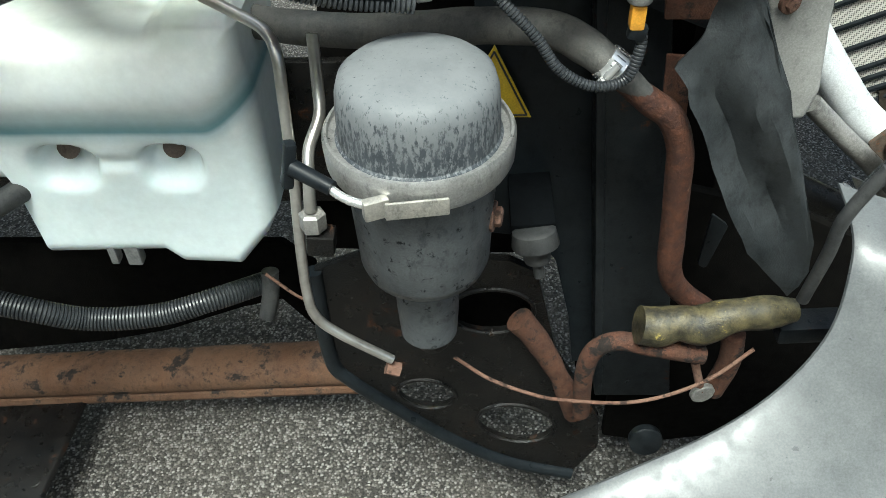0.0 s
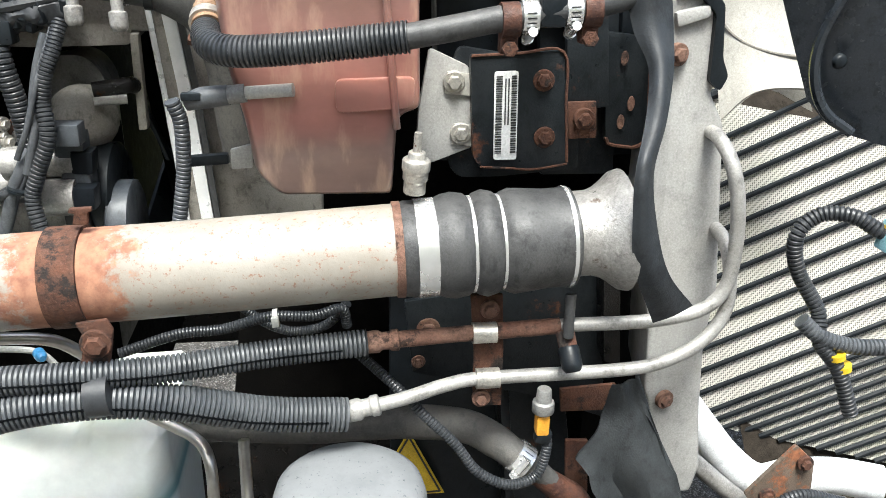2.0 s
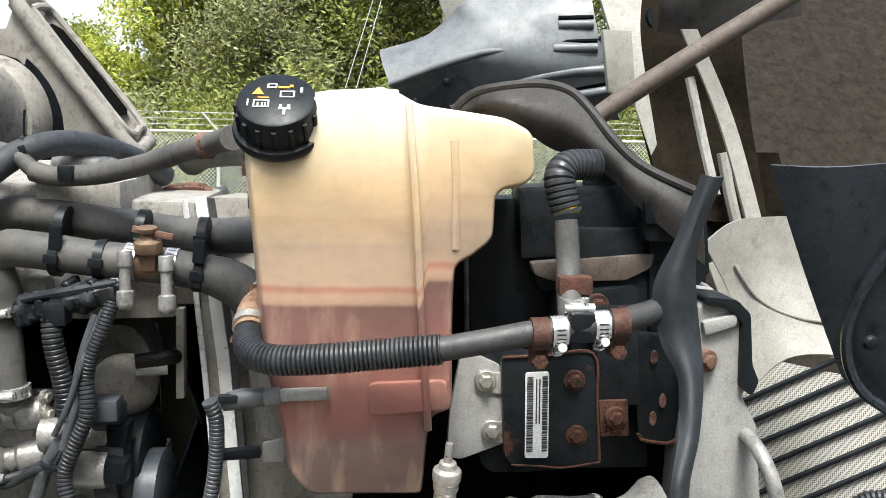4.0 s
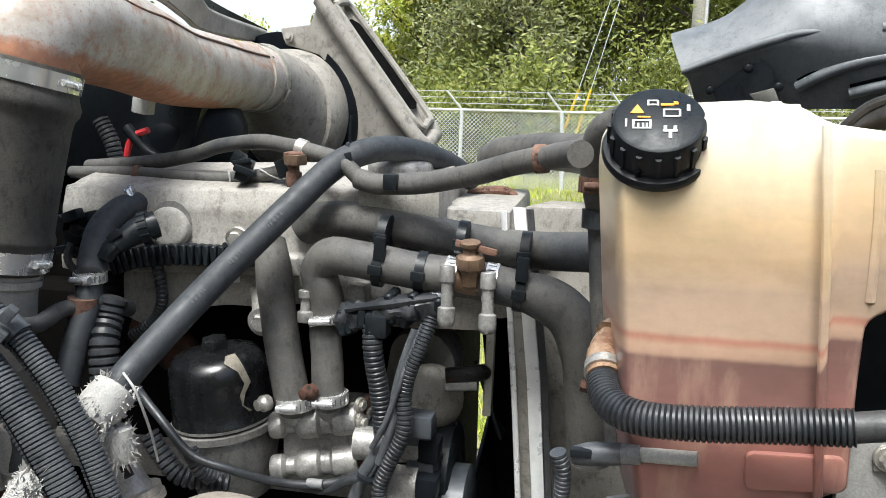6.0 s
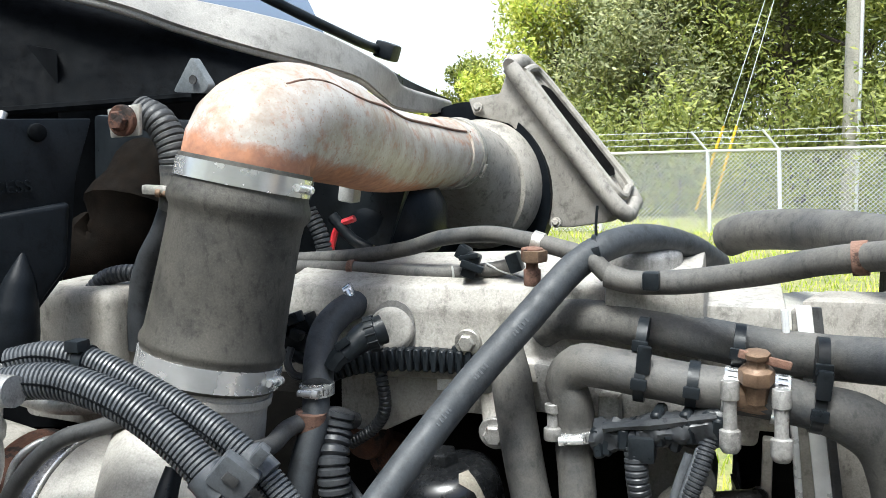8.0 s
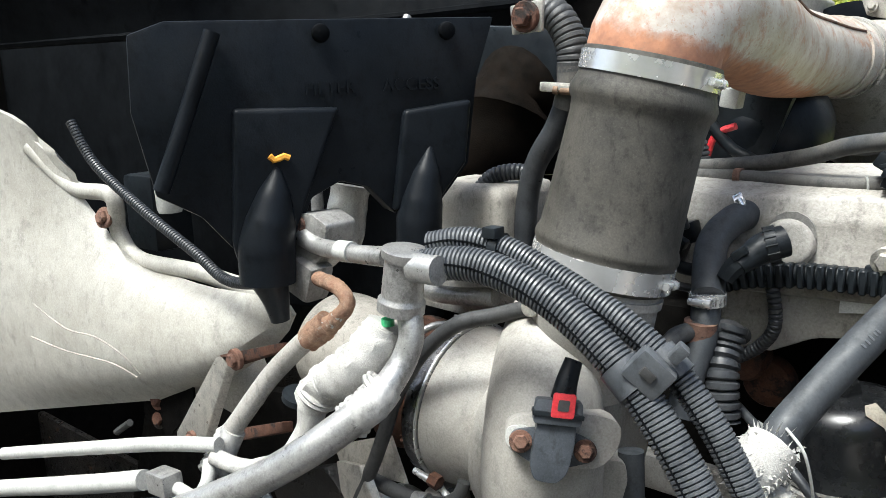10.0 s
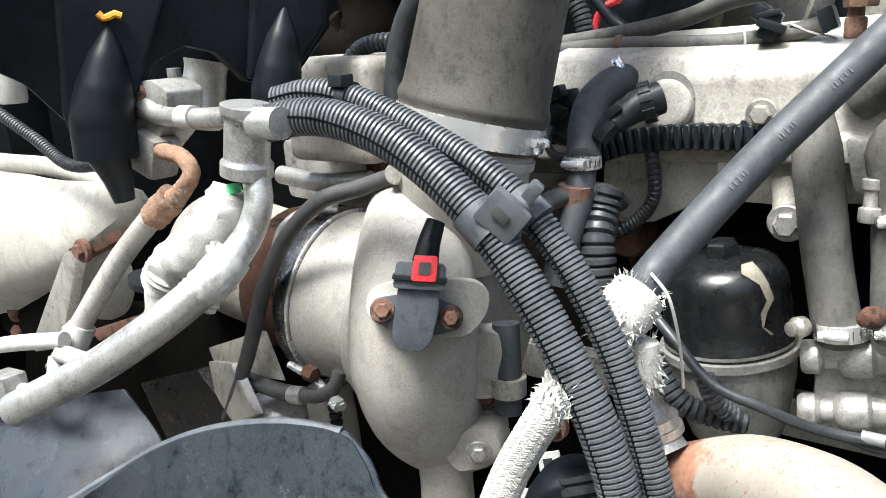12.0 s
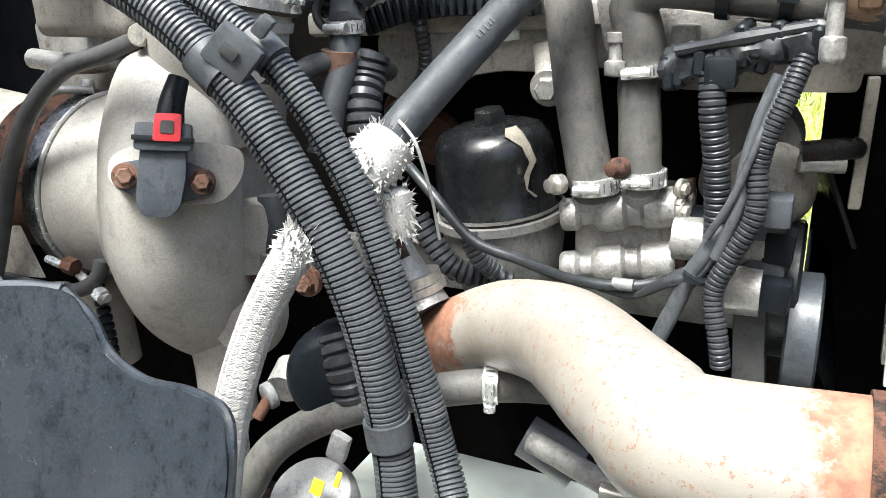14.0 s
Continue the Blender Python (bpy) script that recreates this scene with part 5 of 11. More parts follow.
def ac_line(name_label, loom_pts, loom_r, tube_pts, tube_r, mat_tube, mat_loom, rib, mat_end=None):
    ob = hose("refrigerant_line", loom_pts, loom_r, mat_loom, name_label, "refrigerant line", rib=rib, group="refrigerant lines")
    line = spline(loom_pts, 12)
    slit = []
    for i in range(0, len(line) - 1, 3):
        tg = (line[i + 1] - line[i]).normalized()
        o = Vector((-0.25, -1.0, 0.1))
        slit.append(line[i] + (o - tg * o.dot(tg)).normalized() * (loom_r - 0.0009))
    # near-black line painted for the shade inside the slit
    part("slit", tube(slit, 0.0015, step=0.006, seg=6), M_COWL, ob, "lengthwise slit")
    part("metal_tube", tube(tube_pts, tube_r, seg=16), mat_tube, ob)
    a, b = V(tube_pts[0]), V(tube_pts[1])
    dv = (b - a).normalized()
    part("ferrule", revolve(rounded([(0, 0), (tube_r * 1.5, 0), (tube_r * 1.6, 0.014), (tube_r * 1.25, 0.018), (tube_r * 1.25, 0.026), (tube_r * 1.5, 0.028), (tube_r * 1.5, 0.036), (0, 0.04)], 0.1), a, dv, 20), mat_end or mat_tube, ob)
    if mat_end:
        p2 = V(tube_pts[3])
        part("rusty_length", tube([a, b, V(tube_pts[2]), p2.lerp(V(tube_pts[2]), 0.1)], tube_r + 0.0012, seg=16, wobble=0.1), mat_end, ob, "rusted length of tube")
    return ob


LOOM_A = [(-0.998, 0.848, 1.658), (-0.957, 0.858, 1.664), (-0.913, 0.865, 1.660), (-0.859, 0.870, 1.642), (-0.810, 0.872, 1.613), (-0.768, 0.872, 1.579), (-0.737, 0.872, 1.545), (-0.705, 0.870, 1.503), (-0.677, 0.868, 1.460), (-0.651, 0.866, 1.413), (-0.632, 0.866, 1.360)]
LOOM_B = [(-1.004, 0.868, 1.678), (-0.964, 0.880, 1.685), (-0.919, 0.890, 1.678), (-0.865, 0.895, 1.657), (-0.820, 0.897, 1.637), (-0.777, 0.898, 1.615), (-0.737, 0.900, 1.586), (-0.702, 0.900, 1.549), (-0.674, 0.900, 1.508), (-0.650, 0.900, 1.463), (-0.630, 0.898, 1.415), (-0.613, 0.896, 1.365)]
ac_line("black corrugated refrigerant hose with rusty end tube", LOOM_B + [(-0.601, 0.895, 1.320), (-0.588, 0.893, 1.278), (-0.571, 0.885, 1.228), (-0.530, 0.845, 1.190)] + [(-0.424, 0.760, 1.249), (-0.350, 0.745, 1.274), (-0.232, 0.750, 1.275), (-0.145, 0.770, 1.268), (-0.057, 0.790, 1.268), (0.047, 0.800, 1.271)], 0.0146,
        [(0.045, 0.800, 1.271), (0.113, 0.800, 1.275), (0.179, 0.800, 1.278), (0.264, 0.800, 1.282), (0.356, 0.800, 1.283), (0.414, 0.800, 1.294), (0.439, 0.800, 1.320), (0.443, 0.800, 1.370), (0.436, 0.800, 1.425), (0.427, 0.810, 1.462), (0.423, 0.840, 1.480), (0.427, 0.880, 1.477)], 0.0078, M_TUBE, M_LOOM_GREY, (0.0048, 0.0026), M_RUSTPALE)
ac_line("thick grey corrugated refrigerant hose with alloy end tube", LOOM_A + [(-0.621, 0.868, 1.301), (-0.613, 0.868, 1.240), (-0.598, 0.850, 1.185), (-0.545, 0.800, 1.152)] + [(-0.428, 0.740, 1.197), (-0.354, 0.730, 1.231), (-0.292, 0.740, 1.246), (-0.215, 0.750, 1.247), (-0.147, 0.760, 1.234), (-0.060, 0.780, 1.202), (0.024, 0.790, 1.189)], 0.0188,
        [(0.024, 0.790, 1.192), (0.084, 0.790, 1.205), (0.133, 0.795, 1.217), (0.177, 0.800, 1.220), (0.322, 0.800, 1.222), (0.375, 0.800, 1.229), (0.419, 0.800, 1.252), (0.446, 0.805, 1.287), (0.447, 0.810, 1.335), (0.446, 0.830, 1.362), (0.448, 0.860, 1.367)], 0.0078, M_TUBE, M_LOOM_GREY, (0.0050, 0.0028))


def line_bracket():
    ob = thing("line_bracket", (0.186, 0.815, 1.178), "rusty steel bracket that holds the two lines", "bracket")
    part("plate", slab([(0.158, 0.808, 1.319), (0.193, 0.808, 1.318), (0.197, 0.808, 1.253), (0.198, 0.808, 1.178), (0.165, 0.808, 1.181), (0.164, 0.808, 1.247)], (0, 0.004, 0), 0.001), M_RUST, ob)
    for q in ((0.173, 0.800, 1.277), (0.179, 0.800, 1.220)):
        part("saddle", ring(q, (1, 0, 0), 0.0085, 0.026, 0.003), M_ZINC, ob)
    hex_bolt(ob, (0.179, 0.805, 1.302), (0, -1, 0), 0.007)
    hex_bolt(ob, (0.174, 0.805, 1.191), (0, -1, 0), 0.007)


line_bracket()


def service_port():
    a = V((0.259, 0.790, 1.281))
    ob = thing("service_port", a - Vector((0, 0, 0.05)), "black capped service port on the upper line", "valve")
    part("clamp", tube([a + Vector((0.002, -0.004, 0.045)), a + Vector((0, -0.012, 0.015)), a + Vector((0, -0.014, 0))], 0.006, seg=10), M_RUBBER, ob)
    part("neck", revolve([(0.010, 0), (0.010, 0.02), (0, 0.02)], a, (0.1, -0.5, -0.7), 14), M_RUST, ob)
    part("cap", revolve(rounded([(0, 0), (0.0115, 0), (0.0115, 0.022), (0.008, 0.028), (0, 0.028)], 0.1), a + Vector((0.002, -0.010, -0.014)), (0.1, -0.5, -0.7), 18), M_PLASTIC, ob)


service_port()

# small harness behind the lines, with a white tie
hs = hose("wiring_harness", [(-0.240, 0.920, 1.203), (-0.174, 0.930, 1.220), (-0.121, 0.935, 1.222), (-0.066, 0.930, 1.239), (-0.013, 0.930, 1.238), (0.021, 0.940, 1.241), (0.028, 0.950, 1.213)], 0.0065, M_LOOM, "thin black wiring harness with a white tie", "cable loom", rib=(0.004, 0.0012))
zip_tie(hs, (-0.057, 0.930, 1.238), (1, 0, 0.1), 0.009, material=M_WHITEPLASTIC)
hose("wiring_harness", [(-0.101, 0.950, 1.246), (-0.076, 0.960, 1.218), (-0.042, 0.970, 1.197), (0.001, 0.960, 1.209), (0.029, 0.950, 1.244)], 0.006, M_LOOM, "thin black wiring harness behind the lines", "cable loom", rib=(0.004, 0.0012))
st = hose("fuel_line", [(-0.421, 0.840, 1.273), (-0.334, 0.850, 1.266), (-0.292, 0.860, 1.257), (-0.268, 0.870, 1.236), (-0.244, 0.880, 1.203)], 0.0068, M_LINESTEEL, "bright steel line under the charge pipe", "fuel line")
solo("blue_fitting", revolve(rounded([(0, 0), (0.007, 0), (0.007, 0.014), (0.004, 0.02), (0, 0.02)], 0.1), (-0.342, 0.950, 1.193), (0.6, -1, 0), 16), M_BLUE, "small blue plastic push fitting", "fitting")
solo("nylon_line", tube([(-0.443, 0.950, 1.206), (-0.392, 0.950, 1.200), (-0.342, 0.950, 1.193), (-0.319, 0.950, 1.166)], 0.004, seg=8), M_WHITEPLASTIC, "thin white nylon line", "tube")


# black plates beside the coolant tank
def plate_things():
    ob = thing("mounting_plate", (0.225, 0.900, 1.428), "black steel plate with rusty bolts and a barcode label", "plate")
    part("plate", slab(round_outline([(0.164, 0.900, 1.555), (0.266, 0.900, 1.559), (0.279, 0.900, 1.434), (0.238, 0.900, 1.428), (0.180, 0.900, 1.432), (0.171, 0.900, 1.442)], 0.006, 3), (0, 0.012, 0), 0.003), M_BLACKSTEEL, ob)
    part("rusty_edge", tube([(0.165, 0.899, 1.554), (0.217, 0.899, 1.557), (0.265, 0.899, 1.558), (0.272, 0.899, 1.499), (0.278, 0.899, 1.436)], 0.0016, seg=6), M_RUST, ob)
    part("rusty_edge", tube([(0.179, 0.899, 1.432), (0.212, 0.899, 1.430), (0.238, 0.899, 1.428), (0.278, 0.899, 1.434)], 0.0013, seg=6), M_RUST, ob)
    part("flange", slab([(0.267, 0.910, 1.608), (0.314, 0.910, 1.609), (0.325, 0.910, 1.496), (0.277, 0.910, 1.490)], (0, 0.012, 0), 0.003), M_BLACKSTEEL, ob)
    for q in ((0.245, 0.900, 1.528), (0.250, 0.900, 1.465), (0.294, 0.900, 1.485)):
        hex_bolt(ob, q, (0, -1, 0), 0.008, material=M_RUST)
    part("bolt_plate", slab([(0.275, 0.904, 1.503), (0.308, 0.904, 1.504), (0.312, 0.904, 1.462), (0.279, 0.904, 1.461)], (0, 0.006, 0), 0.002), M_RUST, ob)
    lab = part("label", slab(round_outline([(0.190, 0.896, 1.538), (0.216, 0.896, 1.539), (0.219, 0.896, 1.441), (0.193, 0.896, 1.441)], 0.003, 3), (0, 0.0015, 0), 0), M_LABEL, ob, "white barcode label")
    a, b, c, e = [V(q) for q in [(0.190, 0.895, 1.538), (0.216, 0.895, 1.539), (0.219, 0.895, 1.442), (0.192, 0.895, 1.441)]]
    rnd = random.Random(8)
    for col, (f0, f1) in enumerate(((0.08, 0.34), (0.72, 0.94))):
        z = 0.05
        while z < 0.93:
            h = rnd.uniform(0.006, 0.022)
            p = [a.lerp(b, f0).lerp(e.lerp(c, f0), z), a.lerp(b, f1).lerp(e.lerp(c, f1), z), a.lerp(b, f1).lerp(e.lerp(c, f1), z + h), a.lerp(b, f0).lerp(e.lerp(c, f0), z + h)]
            part("bar", slab(p, (0, 0.0008, 0), 0), M_INK, lab)
            z += h + rnd.uniform(0.008, 0.02)
    for k in range(2):
        f = 0.45 + k * 0.13
        part("text_bar", slab([a.lerp(b, f).lerp(e.lerp(c, f), 0.08), a.lerp(b, f + 0.05).lerp(e.lerp(c, f + 0.05), 0.08), a.lerp(b, f + 0.05).lerp(e.lerp(c, f + 0.05), 0.6), a.lerp(b, f).lerp(e.lerp(c, f), 0.6)], (0, 0.0008, 0), 0), M_INK, lab)
    part("backing_plate", slab(round_outline([(0.155, 0.925, 1.560), (0.205, 0.925, 1.552), (0.290, 0.925, 1.552), (0.300, 0.925, 1.420), (0.205, 0.925, 1.412), (0.160, 0.925, 1.412), (0.148, 0.925, 1.424), (0.143, 0.925, 1.519)], 0.008, 3), (0, 0.012, 0), 0.003), M_BLACKSTEEL, ob)
    ob2 = thing("side_bracket", (0.365, 0.930, 1.451), "rusty edged black steel side bracket with slots", "bracket")
    plate2 = round_outline([(0.317, 0.925, 1.576), (0.356, 0.925, 1.572), (0.372, 0.925, 1.559), (0.379, 0.925, 1.452), (0.366, 0.925, 1.444), (0.330, 0.925, 1.449)], 0.008, 3)
    part("plate", slab(plate2, (0, 0.012, 0), 0.003), M_BLACKSTEEL, ob2)
    part("rusty_edge", tube(plate2[8:24], 0.0022, seg=6, wobble=0.4), M_RUST, ob2)
    for q in ((0.341, 0.9225, 1.548), (0.354, 0.9225, 1.497), (0.344, 0.9225, 1.476)):
        part("slot", revolve([(0.0042, 0), (0.0042, 0.002), (0.0028, 0.0025), (0, 0.001)], q, (0, -1, 0), 14, squash=2.0), M_RUSTPALE, ob2)
    ob3 = thing("lower_bracket", (0.253, 0.950, 1.132), "rusty black steel lower bracket plate", "bracket")
    part("plate", slab([(0.098, 0.930, 1.252), (0.340, 0.930, 1.286), (0.370, 0.930, 1.067), (0.266, 0.930, 1.109), (0.109, 0.930, 1.152)], (0, 0.01, 0), 0.002), M_BLACKSTEEL, ob3)
    part("rib", slab([(0.334, 0.900, 1.307), (0.357, 0.900, 1.302), (0.371, 0.900, 1.164), (0.348, 0.900, 1.173)], (0, 0.03, 0), 0.003), M_RUSTYBLACK, ob3)
    part("rust_plate", slab([(0.294, 0.900, 1.135), (0.368, 0.900, 1.139), (0.374, 0.900, 1.100), (0.298, 0.900, 1.101)], (0, 0.006, 0), 0.002), M_RUST, ob3)
    part("rust_plate", slab([(0.308, 0.900, 1.056), (0.339, 0.900, 1.054), (0.347, 0.900, 0.961), (0.315, 0.900, 0.963)], (0, 0.006, 0), 0.002), M_RUST, ob3)
    hex_bolt(ob3, (0.128, 0.930, 1.214), (0, -1, 0), 0.010)
    hex_bolt(ob3, (0.116, 0.930, 1.168), (0, -1, 0), 0.006)


plate_things()


# coolant tank
def coolant_tank():
    ob = thing("coolant_tank", (-0.02, 0.95, 1.37), "translucent coolant expansion tank with pink coolant", "tank")
    body = [V((x, 0.875, z)) for x, z in (
        (-0.104, 1.768), (-0.102, 1.800), (-0.082, 1.821), (-0.017, 1.832), (0.042, 1.836), (0.072, 1.820), (0.162, 1.809), (0.188, 1.796), (0.193, 1.752), (0.180, 1.738),
        (0.152, 1.733), (0.151, 1.684), (0.129, 1.665), (0.112, 1.656), (0.111, 1.600), (0.113, 1.501), (0.089, 1.493), (0.083, 1.406), (-0.040, 1.407), (-0.063, 1.433), (-0.070, 1.487), (-0.086, 1.551))]
    part("body", pillow(round_outline(body, 0.010, 4), 0.155, 0.008, 0.030, Vector((-0.020, 0, 0.004))), M_TANK, ob)
    part("moulded_seam", tube([(0.057, 0.862, 1.820), (0.066, 0.860, 1.721), (0.075, 0.862, 1.590), (0.084, 0.870, 1.484)], 0.004, seg=8), M_TANK, ob)
    part("moulded_seam", tube([(0.104, 0.8775, 1.785), (0.107, 0.877, 1.738), (0.108, 0.8775, 1.675)], 0.005, seg=8), M_TANK, ob)
    # pocket moulded round the level sensor
    part("sensor_pocket", slab(round_outline([(0.021, 0.868, 1.535), (0.103, 0.868, 1.538), (0.101, 0.868, 1.506), (0.022, 0.868, 1.501)], 0.008, 4), (0, 0.03, 0), 0.006), M_TANK, ob)
    # nibs on the top
    part("moulded_strip", block((0.012, 0.925, 1.829), (0.075, 0.014, 0.008), (0, -5, 0), 0.003), M_TANK, ob)
    for q in ((-0.018, 0.930, 1.830), (0.030, 0.930, 1.834)):
        part("nib", block(V(q), (0.010, 0.010, 0.008), bevel=0.002), M_TANK, ob)
    # mounting ear with two bolts
    part("mounting_ear", slab(round_outline([(0.122, 0.915, 1.560), (0.167, 0.915, 1.539), (0.174, 0.915, 1.451), (0.124, 0.915, 1.432), (0.108, 0.915, 1.436), (0.111, 0.915, 1.490)], 0.006, 3), (0, 0.01, 0), 0.003), M_COOLER, ob)
    for q in ((0.149, 0.912, 1.524), (0.158, 0.912, 1.467)):
        hex_bolt(ob, q, (0, -1, 0), 0.008, material=M_ZINC)
        part("bolt_pad", block(V(q) + Vector((0.006, 0.001, -0.002)), (0.030, 0.003, 0.024), (0, 6, 0), 0.001), M_FIBREGLASS, ob)
    # outlet spout
    a = V((-0.10, 0.935, 1.575))
    part("spout", tube([(-0.050, 0.972, 1.612), (-0.088, 0.956, 1.607), (-0.104, 0.935, 1.595), (-0.104, 0.905, 1.580)], [0.019, 0.0185, 0.0175, 0.0165], seg=20), M_SPOUT, ob, "stained clear plastic outlet")
    part("spout_flange", revolve([(0.017, -0.004), (0.0235, -0.004), (0.0235, 0.003), (0.017, 0.004)], V((-0.094, 0.950, 1.604)), (-0.60, -0.70, -0.38), 24), M_SPOUT, ob)
    part("spout_band", ring((-0.1045, 0.914, 1.585), (0.0, -0.9, -0.45), 0.0175, 0.010), M_ZINC, ob, "steel hose band")
    part("spout_nut", revolve([(0.006, 0), (0.006, 0.014), (0, 0.015)], a + Vector((-0.012, -0.02, -0.01)), (-1, 0, 0.2), 6), M_RUST, ob)
    # cap with pictograms
    ax = Vector((-0.03, -0.68, 0.73)).normalized()
    c = V((-0.072, 0.875, 1.822)) - ax * 0.0418
    part("neck", revolve([(0.036, -0.09), (0.036, 0.002), (0, 0.002)], c, ax, 32), M_TANK, ob)
    prof = [(0.0, 0.0), (0.046, 0.0), (0.0475, 0.003), (0.0475, 0.007), (0.046, 0.010), (0.041, 0.011), (0.0405, 0.014), (0.0395, 0.036), (0.038, 0.040), (0.035, 0.0415), (0, 0.0415)]
    bm = revolve(prof, c, ax, 48)
    cap = part("cap", bm, M_PLASTIC, ob, "black plastic screw cap with white pictograms")
    m = ax.to_track_quat("Z", "Y").to_matrix()
    ex = Vector((1, 0, 0)) - ax * ax.x
    ex.normalize()
    ey = ax.cross(ex)
    for k in range(16):
        an = 2 * math.pi * k / 16
        q = c + ax * 0.024 + (ex * math.cos(an) + ey * math.sin(an)) * 0.0400
        part("grip_rib", tube([q - ax * 0.011, q + ax * 0.010], 0.003, step=0.01, seg=6), M_PLASTIC, cap)
    face = c + ax * 0.0418
    e3 = Matrix((ex, ey, ax)).transposed().to_euler()
    tr = [math.degrees(v) for v in e3]

    def mark(u, v, w, h, mat, rot=0):
        part("pictogram", block(face + ex * u + ey * v, (w, h, 0.0012), (tr[0], tr[1], tr[2] + rot), 0.0002, segs=1), mat, cap)
    def tri(u, v, s, mat):
        part("pictogram", slab([face + ex * (u - s) + ey * (v - s * 0.8), face + ex * (u + s) + ey * (v - s * 0.8), face + ex * u + ey * (v + s)], ax * 0.0008, 0), mat, cap)
    tri(-0.018, 0.010, 0.006, M_ORANGE)
    for (u, v, w, h) in ((-0.005, 0.021, 0.009, 0.002), (-0.009, 0.018, 0.002, 0.007), (-0.001, 0.018, 0.002, 0.007), (-0.005, 0.016, 0.009, 0.002),
                         (0.010, 0.002, 0.014, 0.002), (0.010, 0.010, 0.014, 0.002), (0.004, 0.006, 0.002, 0.009), (0.017, 0.006, 0.002, 0.009), (0.024, 0.012, 0.003, 0.008),
                         (-0.014, -0.012, 0.016, 0.002), (-0.014, -0.003, 0.016, 0.002), (-0.021, -0.008, 0.002, 0.009), (-0.007, -0.008, 0.002, 0.009), (-0.017, -0.009, 0.002, 0.006), (-0.013, -0.009, 0.002, 0.006), (-0.010, -0.009, 0.002, 0.006),
                         (-0.027, -0.006, 0.002, 0.010), (0.009, -0.015, 0.012, 0.003), (0.009, -0.020, 0.003, 0.008), (0.013, -0.012, 0.003, 0.006), (0.005, -0.012, 0.003, 0.006)):
        mark(u, v, w, h, M_WHITEPLASTIC)
    for (u, v, w, h) in ((0.008, 0.016, 0.014, 0.003), (0.014, 0.018, 0.004, 0.004), (-0.012, 0.001, 0.012, 0.002)):
        mark(u, v, w, h, M_ORANGE, 15)
    return ob


coolant_tank()
TANKHOSE = [(-0.098, 0.930, 1.584), (-0.105, 0.900, 1.577), (-0.096, 0.865, 1.569), (-0.070, 0.845, 1.567), (-0.021, 0.835, 1.571), (0.031, 0.830, 1.577), (0.091, 0.820, 1.585)]
th = hose("tank_hose", TANKHOSE, 0.0155, M_LOOM, "black corrugated hose across the coolant tank", "hose", rib=(0.0046, 0.0022))
part("rubber_hose", tube([(0.090, 0.820, 1.585), (0.136, 0.817, 1.594), (0.175, 0.815, 1.602), (0.218, 0.812, 1.608), (0.262, 0.812, 1.615), (0.308, 0.830, 1.623), (0.331, 0.850, 1.629)], 0.0125, wobble=0.03), M_RUBBER, th)
HX = (1, 0, 0.05)
for x in ((0.204, 0.813, 1.605), (0.245, 0.812, 1.611)):
    worm_clamp(th, x, HX, 0.0135, 0.015, (0, -0.4, -1))
for x in ((0.186, 0.814, 1.602), (0.263, 0.812, 1.612)):
    tab = part("mount_tab", block(V(x) + Vector((0, 0.004, -0.012)), (0.017, 0.018, 0.040), (0, 0, 0), 0.003), M_FLAKYRUST, th, "rusty mounting tab")
    part("saddle", ring(x, HX, 0.0142, 0.017, 0.0022), M_FLAKYRUST, tab)
    part("tab_bolt", revolve(rounded([(0, 0), (0.008, 0), (0.008, 0.005), (0, 0.006)], 0.1), V(x) + Vector((0, -0.005, -0.026)), (0, -1, 0), 6), M_RUST, tab, smooth=20)
part("tee", block((0.225, 0.812, 1.611), (0.026, 0.026, 0.03), (0, 0, 0), 0.006), M_PLASTIC, th)
UPH = [(0.218, 0.815, 1.609), (0.218, 0.830, 1.631), (0.222, 0.860, 1.666), (0.220, 0.870, 1.707)]
part("riser_hose", tube(UPH, 0.0125, wobble=0.03), M_RUBBER_DUSTY, th)
worm_clamp(th, (0.222, 0.830, 1.629), (0, -0.1, 1), 0.0135, 0.015, (0, -1, 0))
part("mount_tab", block((0.223, 0.835, 1.647), (0.034, 0.02, 0.018), (0, 0, 0), 0.003), M_RUST, th, "rusty mounting tab")
part("riser_loom", tube([(0.221, 0.872, 1.714), (0.216, 0.875, 1.733), (0.214, 0.880, 1.752), (0.227, 0.890, 1.762), (0.257, 0.900, 1.763)], 0.0165, rib=(0.006, 0.002)), M_LOOM, th)
part("yellow_band", ring((0.220, 0.872, 1.719), (0, 0, 1), 0.0128, 0.006), M_YELLOW, th)


